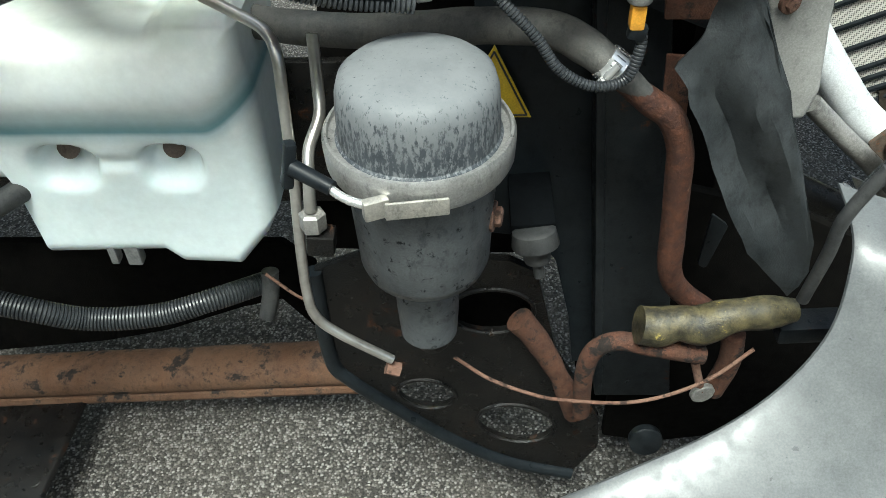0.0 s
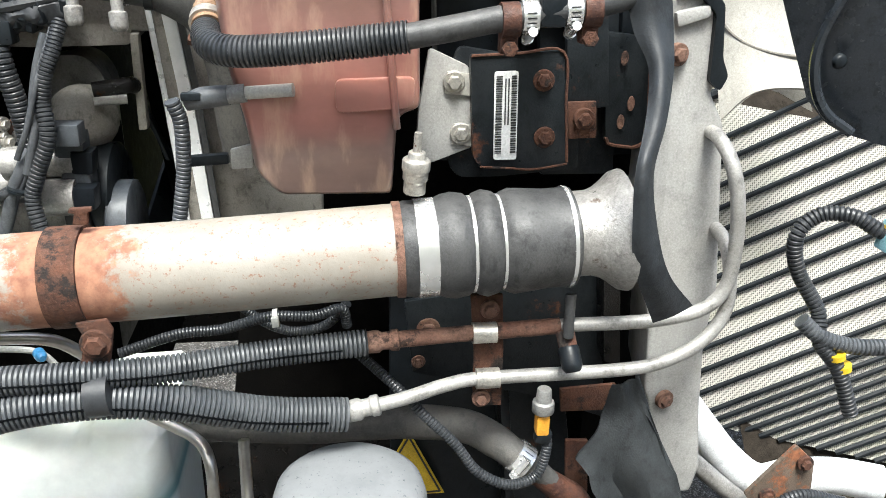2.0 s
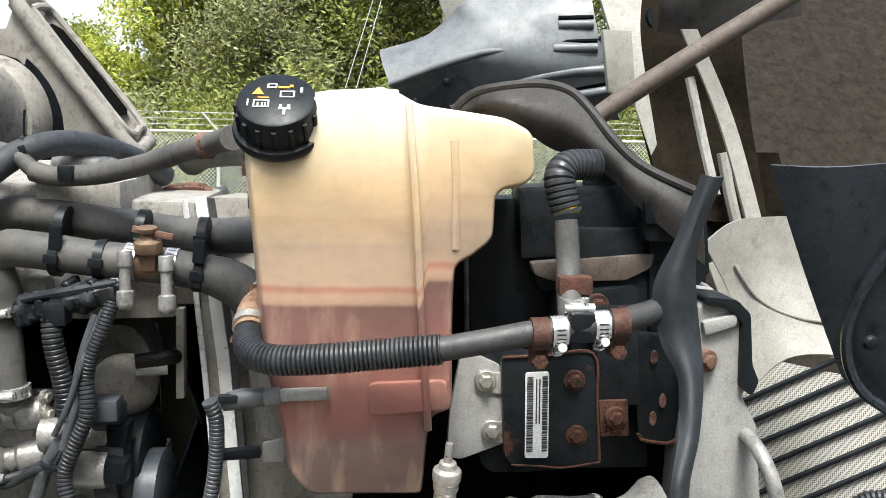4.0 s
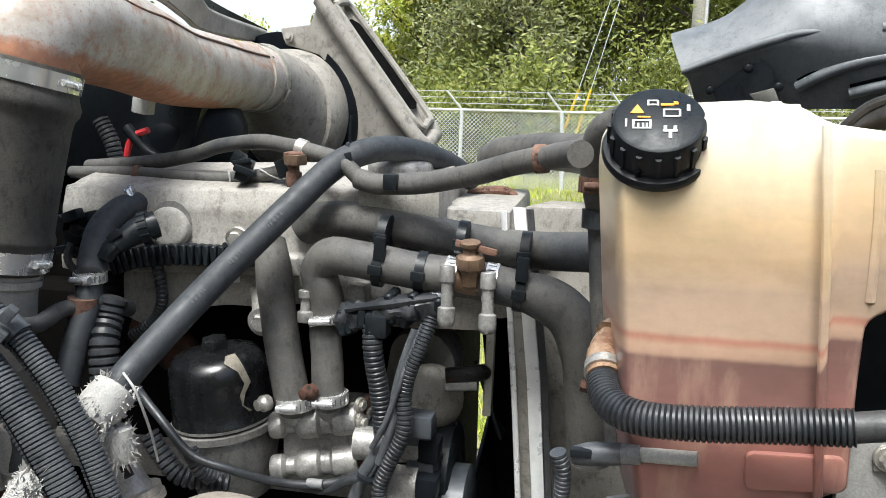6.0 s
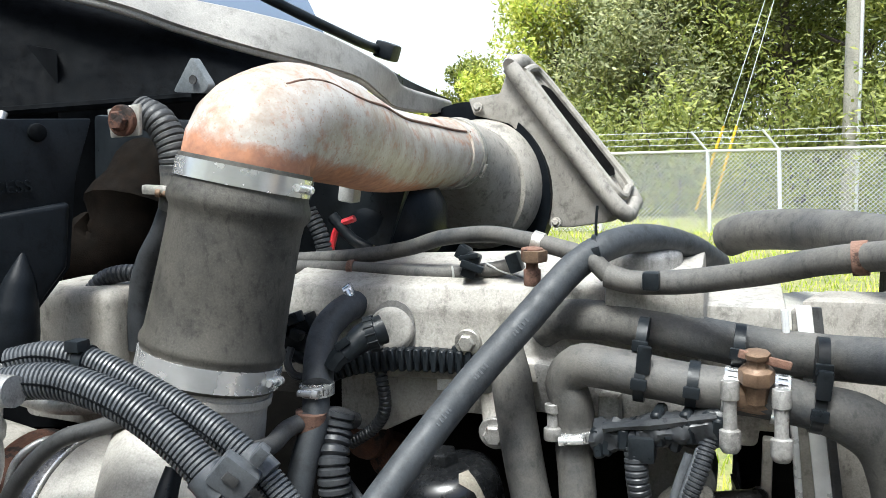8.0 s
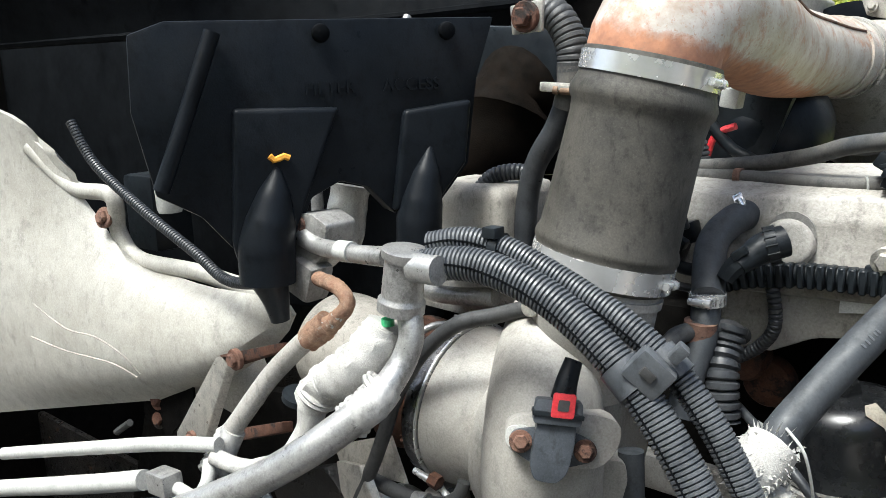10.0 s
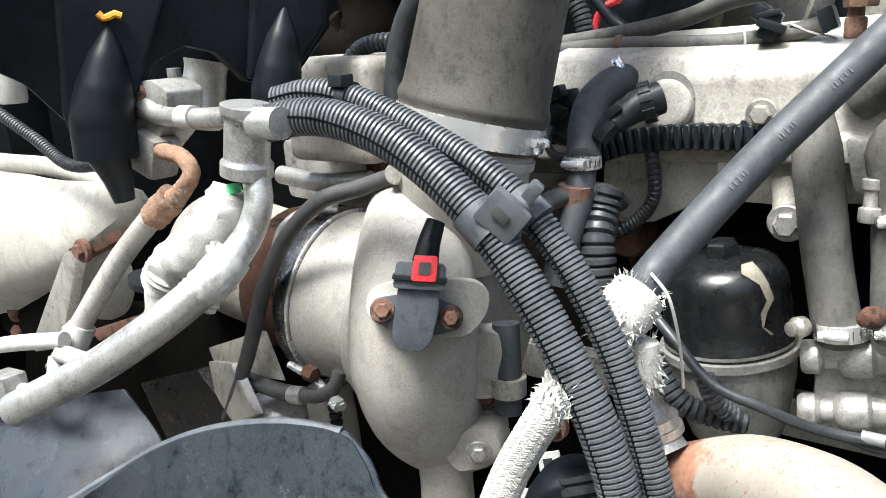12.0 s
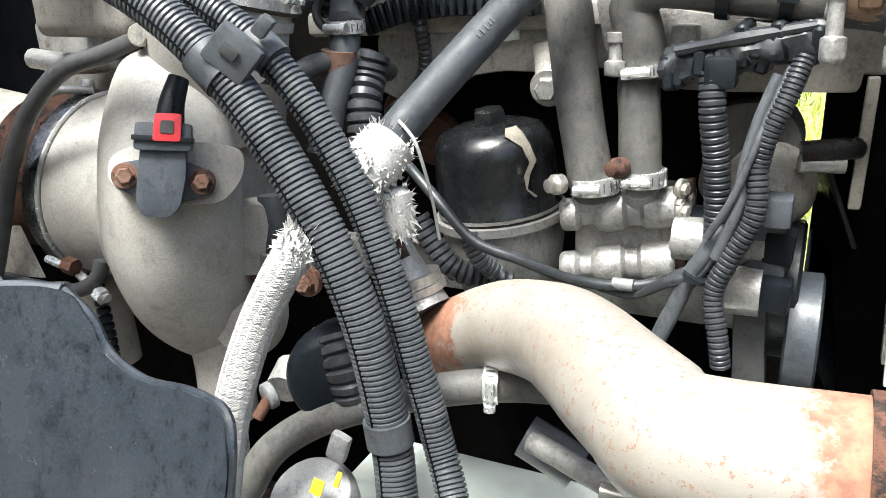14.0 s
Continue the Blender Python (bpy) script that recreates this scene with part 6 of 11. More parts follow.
def level_sensor():
    a, b = V((-0.020, 0.865, 1.526)), V((-0.068, 0.875, 1.521))
    c, e = V((-0.111, 0.880, 1.515)), V((-0.146, 0.885, 1.505))
    ob = thing("level_sensor", e - Vector((0, 0, 0.02)), "grey coolant level sensor with its plug", "sensor")
    part("probe", tube([a, b], 0.0068, seg=14), M_WHITEPLASTIC, ob)
    part("collar", tube([b, b.lerp(c, 0.4)], 0.0095, seg=14), M_GREYPLASTIC, ob)
    part("plug", tube([b.lerp(c, 0.4), c, c.lerp(e, 0.5)], [0.0105, 0.0115, 0.009], seg=10), M_LOOM_GREY, ob)
    part("plug_latch", block(c.lerp(e, 0.3) + Vector((0, -0.008, 0.006)), (0.02, 0.01, 0.008), (0, 0, 0), 0.002), M_PLASTIC, ob)
    part("lead", tube([(-0.143, 0.885, 1.511), (-0.137, 0.890, 1.486), (-0.141, 0.900, 1.434), (-0.147, 0.900, 1.396), (-0.152, 0.900, 1.370)], 0.008, rib=(0.005, 0.0014)), M_LOOM_GREY, ob)


level_sensor()
solo("tank_tab", slab([(-0.095, 0.930, 1.447), (-0.070, 0.930, 1.453), (-0.072, 0.930, 1.425), (-0.095, 0.930, 1.424)], (0, 0.006, 0), 0.002), M_WHITEPLASTIC, "pale plastic tab on the tank's side", "tab")
solo("cable_clip", block((-0.119, 0.930, 1.436), (0.045, 0.012, 0.012), (0, -4, 0), 0.003), M_PLASTIC, "black cable clip beside the tank", "clip")
# vapour line down the tank's rear side
vl = hose("overflow_hose", [(-0.084, 1.060, 1.820), (-0.099, 1.070, 1.814), (-0.119, 1.090, 1.800), (-0.125, 1.110, 1.774), (-0.124, 1.120, 1.745), (-0.119, 1.130, 1.699), (-0.114, 1.130, 1.641), (-0.108, 1.120, 1.574), (-0.096, 1.110, 1.506), (-0.084, 1.100, 1.433)], [0.018, 0.018, 0.018, 0.018, 0.017, 0.0125, 0.0125, 0.0125, 0.0125, 0.0125], M_RUBBER_DUSTY, "grey rubber overflow hose behind the coolant tank")
worm_clamp(vl, (-0.123, 1.120, 1.740), (0, 0, 1), 0.0185, 0.018, material=M_RUSTPALE)
worm_clamp(vl, (-0.119, 1.130, 1.699), (0, 0, 1), 0.017, 0.022, material=M_HOSE_BLUE, screw=False)

# dark box behind the plates
bx = thing("support_box", (0.296, 1.000, 1.601), "black plastic support box beside the tank", "bracket")
part("rear_panel", slab([(0.132, 0.990, 1.716), (0.417, 0.990, 1.734), (0.442, 0.990, 1.417), (0.144, 0.990, 1.411)], (0, 0.05, 0), 0.006), M_PLASTIC, bx)
part("column", slab([(0.240, 0.948, 1.690), (0.334, 0.948, 1.690), (0.352, 0.948, 1.405), (0.262, 0.948, 1.405)], (0, 0.02, 0), 0.004), M_BLACKSTEEL, bx)
part("cross_box", slab(round_outline([(0.228, 0.935, 1.618), (0.322, 0.935, 1.627), (0.326, 0.935, 1.585), (0.229, 0.935, 1.584)], 0.006, 3), (0, 0.03, 0), 0.005), M_BLACKSTEEL, bx)
part("upper_box", slab([(0.186, 0.962, 1.735), (0.328, 0.962, 1.740), (0.334, 0.962, 1.662), (0.192, 0.962, 1.650)], (0, 0.05, 0), 0.008), M_BLACKSTEEL, bx)
part("dusty_ledge", slab(round_outline([(0.200, 0.940, 1.650), (0.342, 0.940, 1.663), (0.337, 0.940, 1.646), (0.309, 0.940, 1.632), (0.228, 0.940, 1.630), (0.205, 0.940, 1.637)], 0.004, 2), (0, 0.02, 0), 0.003), M_BAR, bx, "dusty brown ledge")
part("plug_ear", slab([(0.315, 0.920, 1.740), (0.373, 0.920, 1.742), (0.376, 0.920, 1.679), (0.322, 0.920, 1.679)], (0, 0.03, 0), 0.006), M_BLACKSTEEL, bx)
part("plug", slab(round_outline([(0.316, 0.915, 1.726), (0.335, 0.915, 1.726), (0.336, 0.915, 1.700), (0.320, 0.915, 1.699)], 0.004, 2), (0, 0.01, 0), 0.002), M_PLASTIC, bx)
part("front_rib", slab([(0.330, 0.940, 1.720), (0.398, 0.940, 1.721), (0.408, 0.940, 1.642), (0.342, 0.940, 1.554)], (0, 0.05, 0), 0.006), M_PLASTIC, bx)
# sheet in shade black closes the gap behind the plates
part("lower_panel", slab([(0.005, 1.100, 1.478), (0.095, 1.100, 1.478), (0.095, 1.100, 1.640), (0.400, 1.100, 1.640), (0.456, 1.100, 1.132), (-0.003, 1.100, 1.116)], (0, 0.02, 0), 0.004), M_GAPSHADE, bx)
part("upright", slab([(0.202, 0.965, 1.708), (0.230, 0.965, 1.708), (0.233, 0.965, 1.643), (0.205, 0.965, 1.642)], (0, 0.05, 0), 0.006), M_SHROUD, bx)
part("ear", slab(round_outline([(0.263, 0.965, 1.709), (0.261, 0.965, 1.752), (0.312, 0.965, 1.753), (0.321, 0.965, 1.710)], 0.01, 3), (0, 0.008, 0), 0.003), M_PLASTIC, bx)
part("ledge", slab([(0.203, 0.955, 1.644), (0.349, 0.955, 1.650), (0.346, 0.955, 1.616), (0.214, 0.955, 1.616)], (0, 0.03, 0), 0.004), M_SHROUD, bx)
hex_bolt(bx, (0.275, 0.930, 1.605), (0, -1, 0), 0.009, material=M_RUST)
solo("air_baffle", sheet([[(0.115, 1.040, 1.812), (0.136, 1.030, 1.836), (0.167, 1.020, 1.846), (0.216, 1.010, 1.851), (0.250, 1.000, 1.843), (0.270, 0.980, 1.821), (0.290, 0.950, 1.789), (0.318, 0.930, 1.761), (0.376, 0.900, 1.733)], [(0.118, 1.030, 1.811), (0.146, 1.020, 1.824), (0.176, 1.000, 1.825), (0.215, 0.985, 1.815), (0.242, 0.975, 1.805), (0.262, 0.960, 1.791), (0.288, 0.940, 1.766), (0.313, 0.920, 1.740), (0.374, 0.890, 1.703)], [(0.125, 1.040, 1.810), (0.161, 1.030, 1.813), (0.191, 1.010, 1.802), (0.225, 1.000, 1.779), (0.247, 0.990, 1.771), (0.264, 0.970, 1.763), (0.292, 0.945, 1.743), (0.314, 0.925, 1.717), (0.378, 0.890, 1.659)]], 0.005), M_BAFFLE, "curved dusty dark grey plastic air baffle above the cooler", "baffle")
part("rolled_edge", tube([(0.115, 1.040, 1.812), (0.136, 1.030, 1.836), (0.167, 1.020, 1.846), (0.216, 1.010, 1.851), (0.250, 1.000, 1.843), (0.270, 0.980, 1.821), (0.290, 0.950, 1.789), (0.318, 0.930, 1.761), (0.376, 0.900, 1.733)], 0.0055, seg=8), M_BAFFLE, bpy.data.objects["air_baffle"])

# ---- low front: bracket, bumper, tubes ----
def tow_bracket():
    ob = thing("bumper_bracket", (0.064, 0.900, 0.170), "black rusty stamped steel bumper bracket with holes", "bracket")
    pts = [(-0.153, 0.900, 0.704), (-0.079, 0.900, 0.736), (0.019, 0.900, 0.732), (0.134, 0.900, 0.723), (0.176, 0.900, 0.700), (0.194, 0.900, 0.623), (0.218, 0.900, 0.515), (0.305, 0.900, 0.336), (0.313, 0.900, 0.248), (0.270, 0.900, 0.159), (0.150, 0.900, 0.200), (0.044, 0.900, 0.274), (-0.053, 0.900, 0.369), (-0.125, 0.900, 0.448), (-0.151, 0.900, 0.508)]
    body = [V(p) for p in pts]
    h1, h2 = V((0.004, 0.900, 0.405)), V((0.160, 0.900, 0.319))
    holes = [oval(h1, (0.050, 0, -0.006), (0, 0, 0.040)), oval(h2, (0.070, 0, -0.012), (0, 0, 0.056)), oval((0.111, 0.900, 0.614), (0.066, 0, 0), (0, 0, 0.050))]
    part("plate", slab_holes([p for p in body], holes, (0, 0.014, 0)), M_RUSTYBLACK, ob)
    part("rim", tube(body[9:] + body[:1], 0.013, seg=10), M_PLASTIC, ob)
    for hole in holes:
        part("hole_rim", tube(hole + [hole[0]], 0.004, seg=6), M_RUSTYBLACK, ob)
    part("strut", tube([(0.152, 0.885, 0.614), (0.181, 0.880, 0.573), (0.222, 0.875, 0.488), (0.255, 0.870, 0.395)], [0.022, 0.020, 0.016, 0.02], seg=12, wobble=0.15), M_RUST, ob, "rusty strut")
    # near-black plate gives the shade seen through the bracket hole
    part("inner_plate", slab([(0.023, 0.965, 0.651), (0.187, 0.965, 0.645), (0.204, 0.965, 0.474), (0.017, 0.965, 0.444)], (0, 0.012, 0), 0.003), M_GAPSHADE, ob)
    return ob


tow_bracket()
hose("copper_line", [(0.055, 0.800, 0.627), (0.108, 0.780, 0.600), (0.174, 0.770, 0.576), (0.216, 0.770, 0.565), (0.296, 0.760, 0.572), (0.358, 0.760, 0.590), (0.414, 0.760, 0.631), (0.463, 0.770, 0.680)], 0.0028, M_RUSTPALE, "thin copper line strung below the filter", "line")
hose("copper_line", [(-0.243, 0.950, 0.648), (-0.189, 0.950, 0.590), (-0.134, 0.950, 0.587), (-0.085, 0.950, 0.576)], 0.0026, M_RUSTPALE, "thin brown line behind the filter", "line")
hose("rusty_tube", [(0.249, 0.800, 0.493), (0.243, 0.790, 0.603), (0.251, 0.785, 0.660), (0.281, 0.780, 0.686), (0.329, 0.770, 0.684), (0.397, 0.770, 0.668)], 0.0135, M_RUST, "rusty bent tube below the radiator post", "tube")
bx2 = solo("rubber_block", tube([(0.302, 0.775, 0.725), (0.328, 0.775, 0.721), (0.353, 0.775, 0.728), (0.384, 0.775, 0.724), (0.417, 0.775, 0.741), (0.462, 0.780, 0.743), (0.506, 0.785, 0.743)], [0.025, 0.029, 0.022, 0.028, 0.024, 0.022, 0.017], wobble=0.25, seg=14), M_GRIMY, "grimy yellow-smeared rubber mounting block", "block")
hose("coolant_stub", [(0.444, 0.800, 0.678), (0.450, 0.800, 0.617), (0.439, 0.800, 0.550)], 0.016, M_RUST, "rusty stub below the heater tube", "tube")
sc = thing("hook_bolt", (0.415, 0.780, 0.563), "grey eye bolt under the tube", "bolt")
part("eye", revolve(rounded([(0.008, 0), (0.018, 0), (0.018, 0.01), (0.008, 0.01)], 0.2), (0.413, 0.780, 0.577), (0.2, -1, 0), 20), M_CAST, sc)
part("shank", tube([(0.393, 0.780, 0.641), (0.411, 0.775, 0.583)], 0.006, seg=10), M_RUSTPALE, sc)
hose("bumper_cable", [(0.495, 0.700, 1.041), (0.480, 0.700, 1.008), (0.469, 0.700, 0.970), (0.474, 0.710, 0.915), (0.478, 0.730, 0.821)], 0.0075, M_RUBBER, "black rubber cable beside the bumper", "cable")


dk = thing("lower_support", (0.645, 0.980, 0.107), "black lower support with a shade-dark panel behind the bumper", "support")
# panel colour carries the shade behind the bumper
part("panel", slab([(0.383, 1.000, 0.779), (0.585, 1.000, 0.722), (0.678, 1.000, 0.675), (0.742, 1.000, 0.402), (0.619, 1.000, 0.147), (0.444, 1.000, 0.113), (0.345, 1.000, 0.136), (0.339, 1.000, 0.493)], (0, 0.02, 0), 0.004), M_GAPSHADE, dk)
part("bar", block((0.556, 0.800, 0.696), (0.12, 0.04, 0.03), (0, -4, 0), 0.005), M_BLACKSTEEL, dk)
part("lug", slab(round_outline([(0.420, 0.930, 0.683), (0.422, 0.930, 0.784), (0.449, 0.930, 0.762), (0.433, 0.930, 0.677)], 0.006, 3), (0, 0.006, 0), 0.002), M_BLACKSTEEL, dk)
part("lug", revolve(rounded([(0, 0), (0.03, 0), (0.03, 0.02), (0, 0.022)], 0.15), (0.393, 0.900, 0.281), (0, -1, 0.3), 20), M_BLACKSTEEL, dk)
part("plug_arm", slab([(0.134, 0.885, 0.804), (0.196, 0.885, 0.809), (0.198, 0.885, 0.783), (0.135, 0.885, 0.778)], (0, 0.13, 0), 0.003), M_COWL, support)
fp = thing("frame_plug", (0.176, 0.880, 0.744), "dusty black valve body behind the filter", "valve")
part("body", revolve(rounded([(0, 0), (0.03, 0), (0.034, 0.025), (0.02, 0.03), (0.018, 0.05), (0.008, 0.052), (0.008, 0.075), (0, 0.076)], 0.1), (0.165, 0.880, 0.803), (0.15, -0.3, -1), 20), M_RUBBER, fp)
solo("gusset", slab([(-0.161, 1.000, 0.523), (-0.110, 1.000, 0.494), (-0.117, 1.000, 0.303), (-0.166, 1.000, 0.354), (-0.182, 1.000, 0.434)], (0, 0.012, 0), 0.003), M_BLACKSTEEL, "black steel gusset behind the filter bracket", "gusset")
hose("hanging_loom", [(-0.245, 0.980, 0.625), (-0.249, 0.970, 0.583), (-0.260, 0.960, 0.539)], 0.014, M_RUBBER, "short hanging rubber bump stop", "bump stop")
spg = thing("leaf_spring", (-0.944, 1.100, -0.086), "dark greasy leaf spring under the axle", "leaf spring")
for k in range(4):
    part("leaf", slab([V(p) + Vector((-0.03 * k, 0.004 * k, -0.012 * k)) for p in [(-1.047, 1.120, 0.072), (-0.757, 1.100, 0.116), (-0.764, 0.860, 0.118), (-0.878, 0.800, 0.129)]], (0.006, 0.006, -0.009), 0.003), M_AXLE if k else M_RUSTYBLACK, spg)


def bumper():
    edge = [(0.518, 0.800, 0.939), (0.515, 0.740, 0.930), (0.509, 0.700, 0.907), (0.493, 0.660, 0.839), (0.447, 0.630, 0.775), (0.373, 0.600, 0.728), (0.274, 0.570, 0.693), (0.174, 0.540, 0.665), (0.055, 0.500, 0.659)]
    edge = [V(p) for p in edge]
    outer = [p + Vector((0.26, -0.10, -0.10)) for p in edge]
    low = [p + Vector((0.30, -0.06, -0.45)) for p in edge]
    lip = [p + Vector((0.012, 0.02, -0.02)) for p in edge]
    ob = solo("bumper", sheet([lip, edge, [a.lerp(b, 0.45) + Vector((0.02, -0.01, 0.02)) for a, b in zip(edge, outer)], outer, low], 0.006), M_BODYPAINT, "silver-white painted bumper end with a rolled edge", "bumper")
    return ob


bumper()

M_WHITEPAINT = surface("white_paint", (0.66, 0.68, 0.70), (0.72, 0.74, 0.76), 0.35, bumpy=0.05, dust=(0.50, 0.48, 0.44), dust_amount=0.3, dirt=0.45)
M_RUSTYPLATE = surface("rusty_plate", (0.10, 0.075, 0.055), (0.16, 0.12, 0.09), 0.8, rust=(0.26, 0.10, 0.045), rust_at=0.52, rust_scale=18, bumpy=0.6)
M_CYAN = surface("pale_blue_plastic", (0.25, 0.48, 0.56), (0.30, 0.54, 0.62), 0.45, bumpy=0.05)
# ---- hood, tilted forward ----


def grille():
    ob = thing("hood_grille", (0.9, 1.6, 0.9), "inside of the tilted hood with a slatted mesh grille", "grille")
    a, b = V((0.845, 1.750, 1.319)), V((1.346, 1.550, 1.252))
    c, e = V((0.805, 1.550, 0.612)), V((1.351, 1.350, 0.562))
    nrm = (b - a).cross(c - a).normalized()
    if nrm.y > 0:
        nrm = -nrm
    part("mesh_panel", slab([a, b, e, c], -nrm * 0.01, 0), M_MESH, ob, "pale perforated mesh")
    for k in range(-12, 20):
        f = k / 14.0
        p = c.lerp(e, max(0.0, f)) if f >= 0 else c.lerp(a, -f)
        # diagonal slats rise towards the right
        q = p + (b - a) * 0.98 + (a - c) * 0.50
        # keep inside the panel
        part("slat", tube([p + nrm * 0.006, q + nrm * 0.006], 0.0065, step=0.2, seg=6), M_PLASTIC, ob)
    part("frame", tube([a + (b - a) * -0.02, a.lerp(b, 0.25) + Vector((0, 0, 0.07)), a.lerp(b, 0.6) + Vector((0, 0, 0.04)), b], 0.012, step=0.04, seg=8), M_PLASTIC, ob)
    return ob


def mesh_mat():
    mat, nt, b = nodes_of("perforated_mesh")
    v = nt.nodes.new("ShaderNodeTexVoronoi")
    v.inputs["Scale"].default_value = 260.0
    v.inputs["Randomness"].default_value = 0.0
    nt.links.new(nt.nodes.new("ShaderNodeNewGeometry").outputs["Position"], v.inputs["Vector"])
    c = ramp(nt, v.outputs["Distance"], [(0.35, (0.10, 0.095, 0.085)), (0.5, (0.48, 0.46, 0.42))])
    c = mixed(nt, ramp(nt, noise_node(nt, 2.5), [(0.5, 0.0), (0.75, 0.6)]), c, (0.25, 0.26, 0.16))
    nt.links.new(c, b.inputs["Base Color"])
    b.inputs["Roughness"].default_value = 0.7
    return mat


M_MESH = mesh_mat()
grille()


M_BROWNLINING = surface("brown_hood_lining", (0.020, 0.0155, 0.011), (0.034, 0.027, 0.019), 0.9, spec=0.05, scale=20, bumpy=0.8, dust=(0.024, 0.019, 0.013), dust_amount=0.5, rust=(0.012, 0.01, 0.008), rust_at=0.62, rust_scale=22)


def hood_shell():
    ob = thing("hood", (1.0, 1.6, 0.9), "white fibreglass truck hood seen from inside, tilted open", "hood")
    part("top_panel", sheet([[(0.792, 1.850, 1.502), (0.869, 1.850, 1.535), (0.976, 1.800, 1.566)], [(0.866, 1.850, 1.336), (0.953, 1.830, 1.408), (1.063, 1.800, 1.407)], [(0.908, 1.860, 1.208), (1.012, 1.840, 1.322), (1.126, 1.800, 1.278)]], 0.008), M_FIBREGLASS, ob)
    part("upper_insulation", sheet([[(0.756, 1.950, 1.755), (0.845, 1.950, 1.757), (0.965, 1.900, 1.760)], [(0.780, 1.940, 1.616), (0.883, 1.940, 1.630), (1.004, 1.890, 1.648)], [(0.797, 1.930, 1.488), (0.907, 1.930, 1.519), (1.042, 1.880, 1.546)]], 0.01), M_BROWNLINING, ob)
    part("ridge", tube([(0.822, 1.880, 1.756), (0.847, 1.870, 1.647), (0.883, 1.855, 1.521)], 0.014, seg=8), M_FIBREGLASS, ob)
    part("ridge", tube([(0.885, 1.850, 1.522), (0.901, 1.840, 1.432), (0.918, 1.830, 1.354)], 0.005, seg=6), M_DUCT, ob)
    part("ridge", tube([(0.892, 1.840, 1.379), (0.948, 1.830, 1.441), (1.025, 1.800, 1.472)], 0.005, seg=6), M_DARKINSULATION, ob)
    part("insulation", sheet([[(0.572, 2.020, 2.100), (0.666, 2.020, 2.152), (0.865, 1.980, 2.186)], [(0.628, 1.970, 1.894), (0.706, 1.970, 1.870), (0.886, 1.920, 1.898)], [(0.706, 1.920, 1.617), (0.822, 1.920, 1.594), (0.937, 1.870, 1.603)]], 0.01), M_BROWNLINING, ob)
    part("white_web", sheet([[(0.510, 1.900, 2.117), (0.546, 1.850, 1.983), (0.627, 1.800, 1.749)], [(0.615, 1.900, 2.096), (0.605, 1.850, 1.984), (0.638, 1.800, 1.772)]], 0.008), M_FIBREGLASS, ob)
    part("white_web", sheet([[(0.599, 1.600, 1.992), (0.685, 1.600, 1.822), (0.741, 1.550, 1.610)], [(0.630, 1.600, 1.993), (0.716, 1.600, 1.823), (0.772, 1.550, 1.611)]], 0.008), M_FIBREGLASS, ob)
    part("side_panel", sheet([[(0.631, 1.500, 1.600), (0.685, 1.500, 1.640), (0.760, 1.500, 1.650), (0.860, 1.500, 1.650)], [(0.683, 1.500, 1.515), (0.741, 1.490, 1.541), (0.820, 1.490, 1.535), (0.920, 1.490, 1.520)], [(0.718, 1.480, 1.427), (0.782, 1.460, 1.454), (0.880, 1.450, 1.443), (0.980, 1.440, 1.430)], [(0.730, 1.450, 1.345), (0.791, 1.430, 1.403), (0.939, 1.420, 1.398), (1.060, 1.410, 1.380)]], 0.008), M_FIBREGLASS, ob)
    part("mould_line", tube([(0.690, 1.487, 1.560), (0.735, 1.475, 1.500), (0.800, 1.455, 1.470), (0.900, 1.440, 1.460)], 0.003, seg=6), M_DUCT, ob)
    part("ridge", tube([(0.632, 1.620, 1.905), (0.656, 1.600, 1.795), (0.675, 1.560, 1.683)], 0.010, seg=8), M_FIBREGLASS, ob)
    part("pillar", slab([(0.483, 1.720, 2.002), (0.544, 1.720, 2.003), (0.563, 1.720, 1.852), (0.502, 1.720, 1.880)], (0, 0.02, 0), 0.004), M_FIBREGLASS, ob)
    part("back_panel", slab([(0.9, 1.2, 0.3), (1.9, 1.2, 0.3), (2.2, 3.2, 2.4), (1.0, 3.2, 2.4)], (0.05, 0.05, -0.02), 0.01), M_DARKINSULATION, ob)
    part("hinge_arm", tube([(0.40, 1.30, 0.70), (0.60, 1.25, 0.62), (0.95, 1.25, 0.45), (1.1, 1.3, 0.5)], 0.03, step=0.05, seg=10), M_RUSTYBLACK, ob)
    return ob


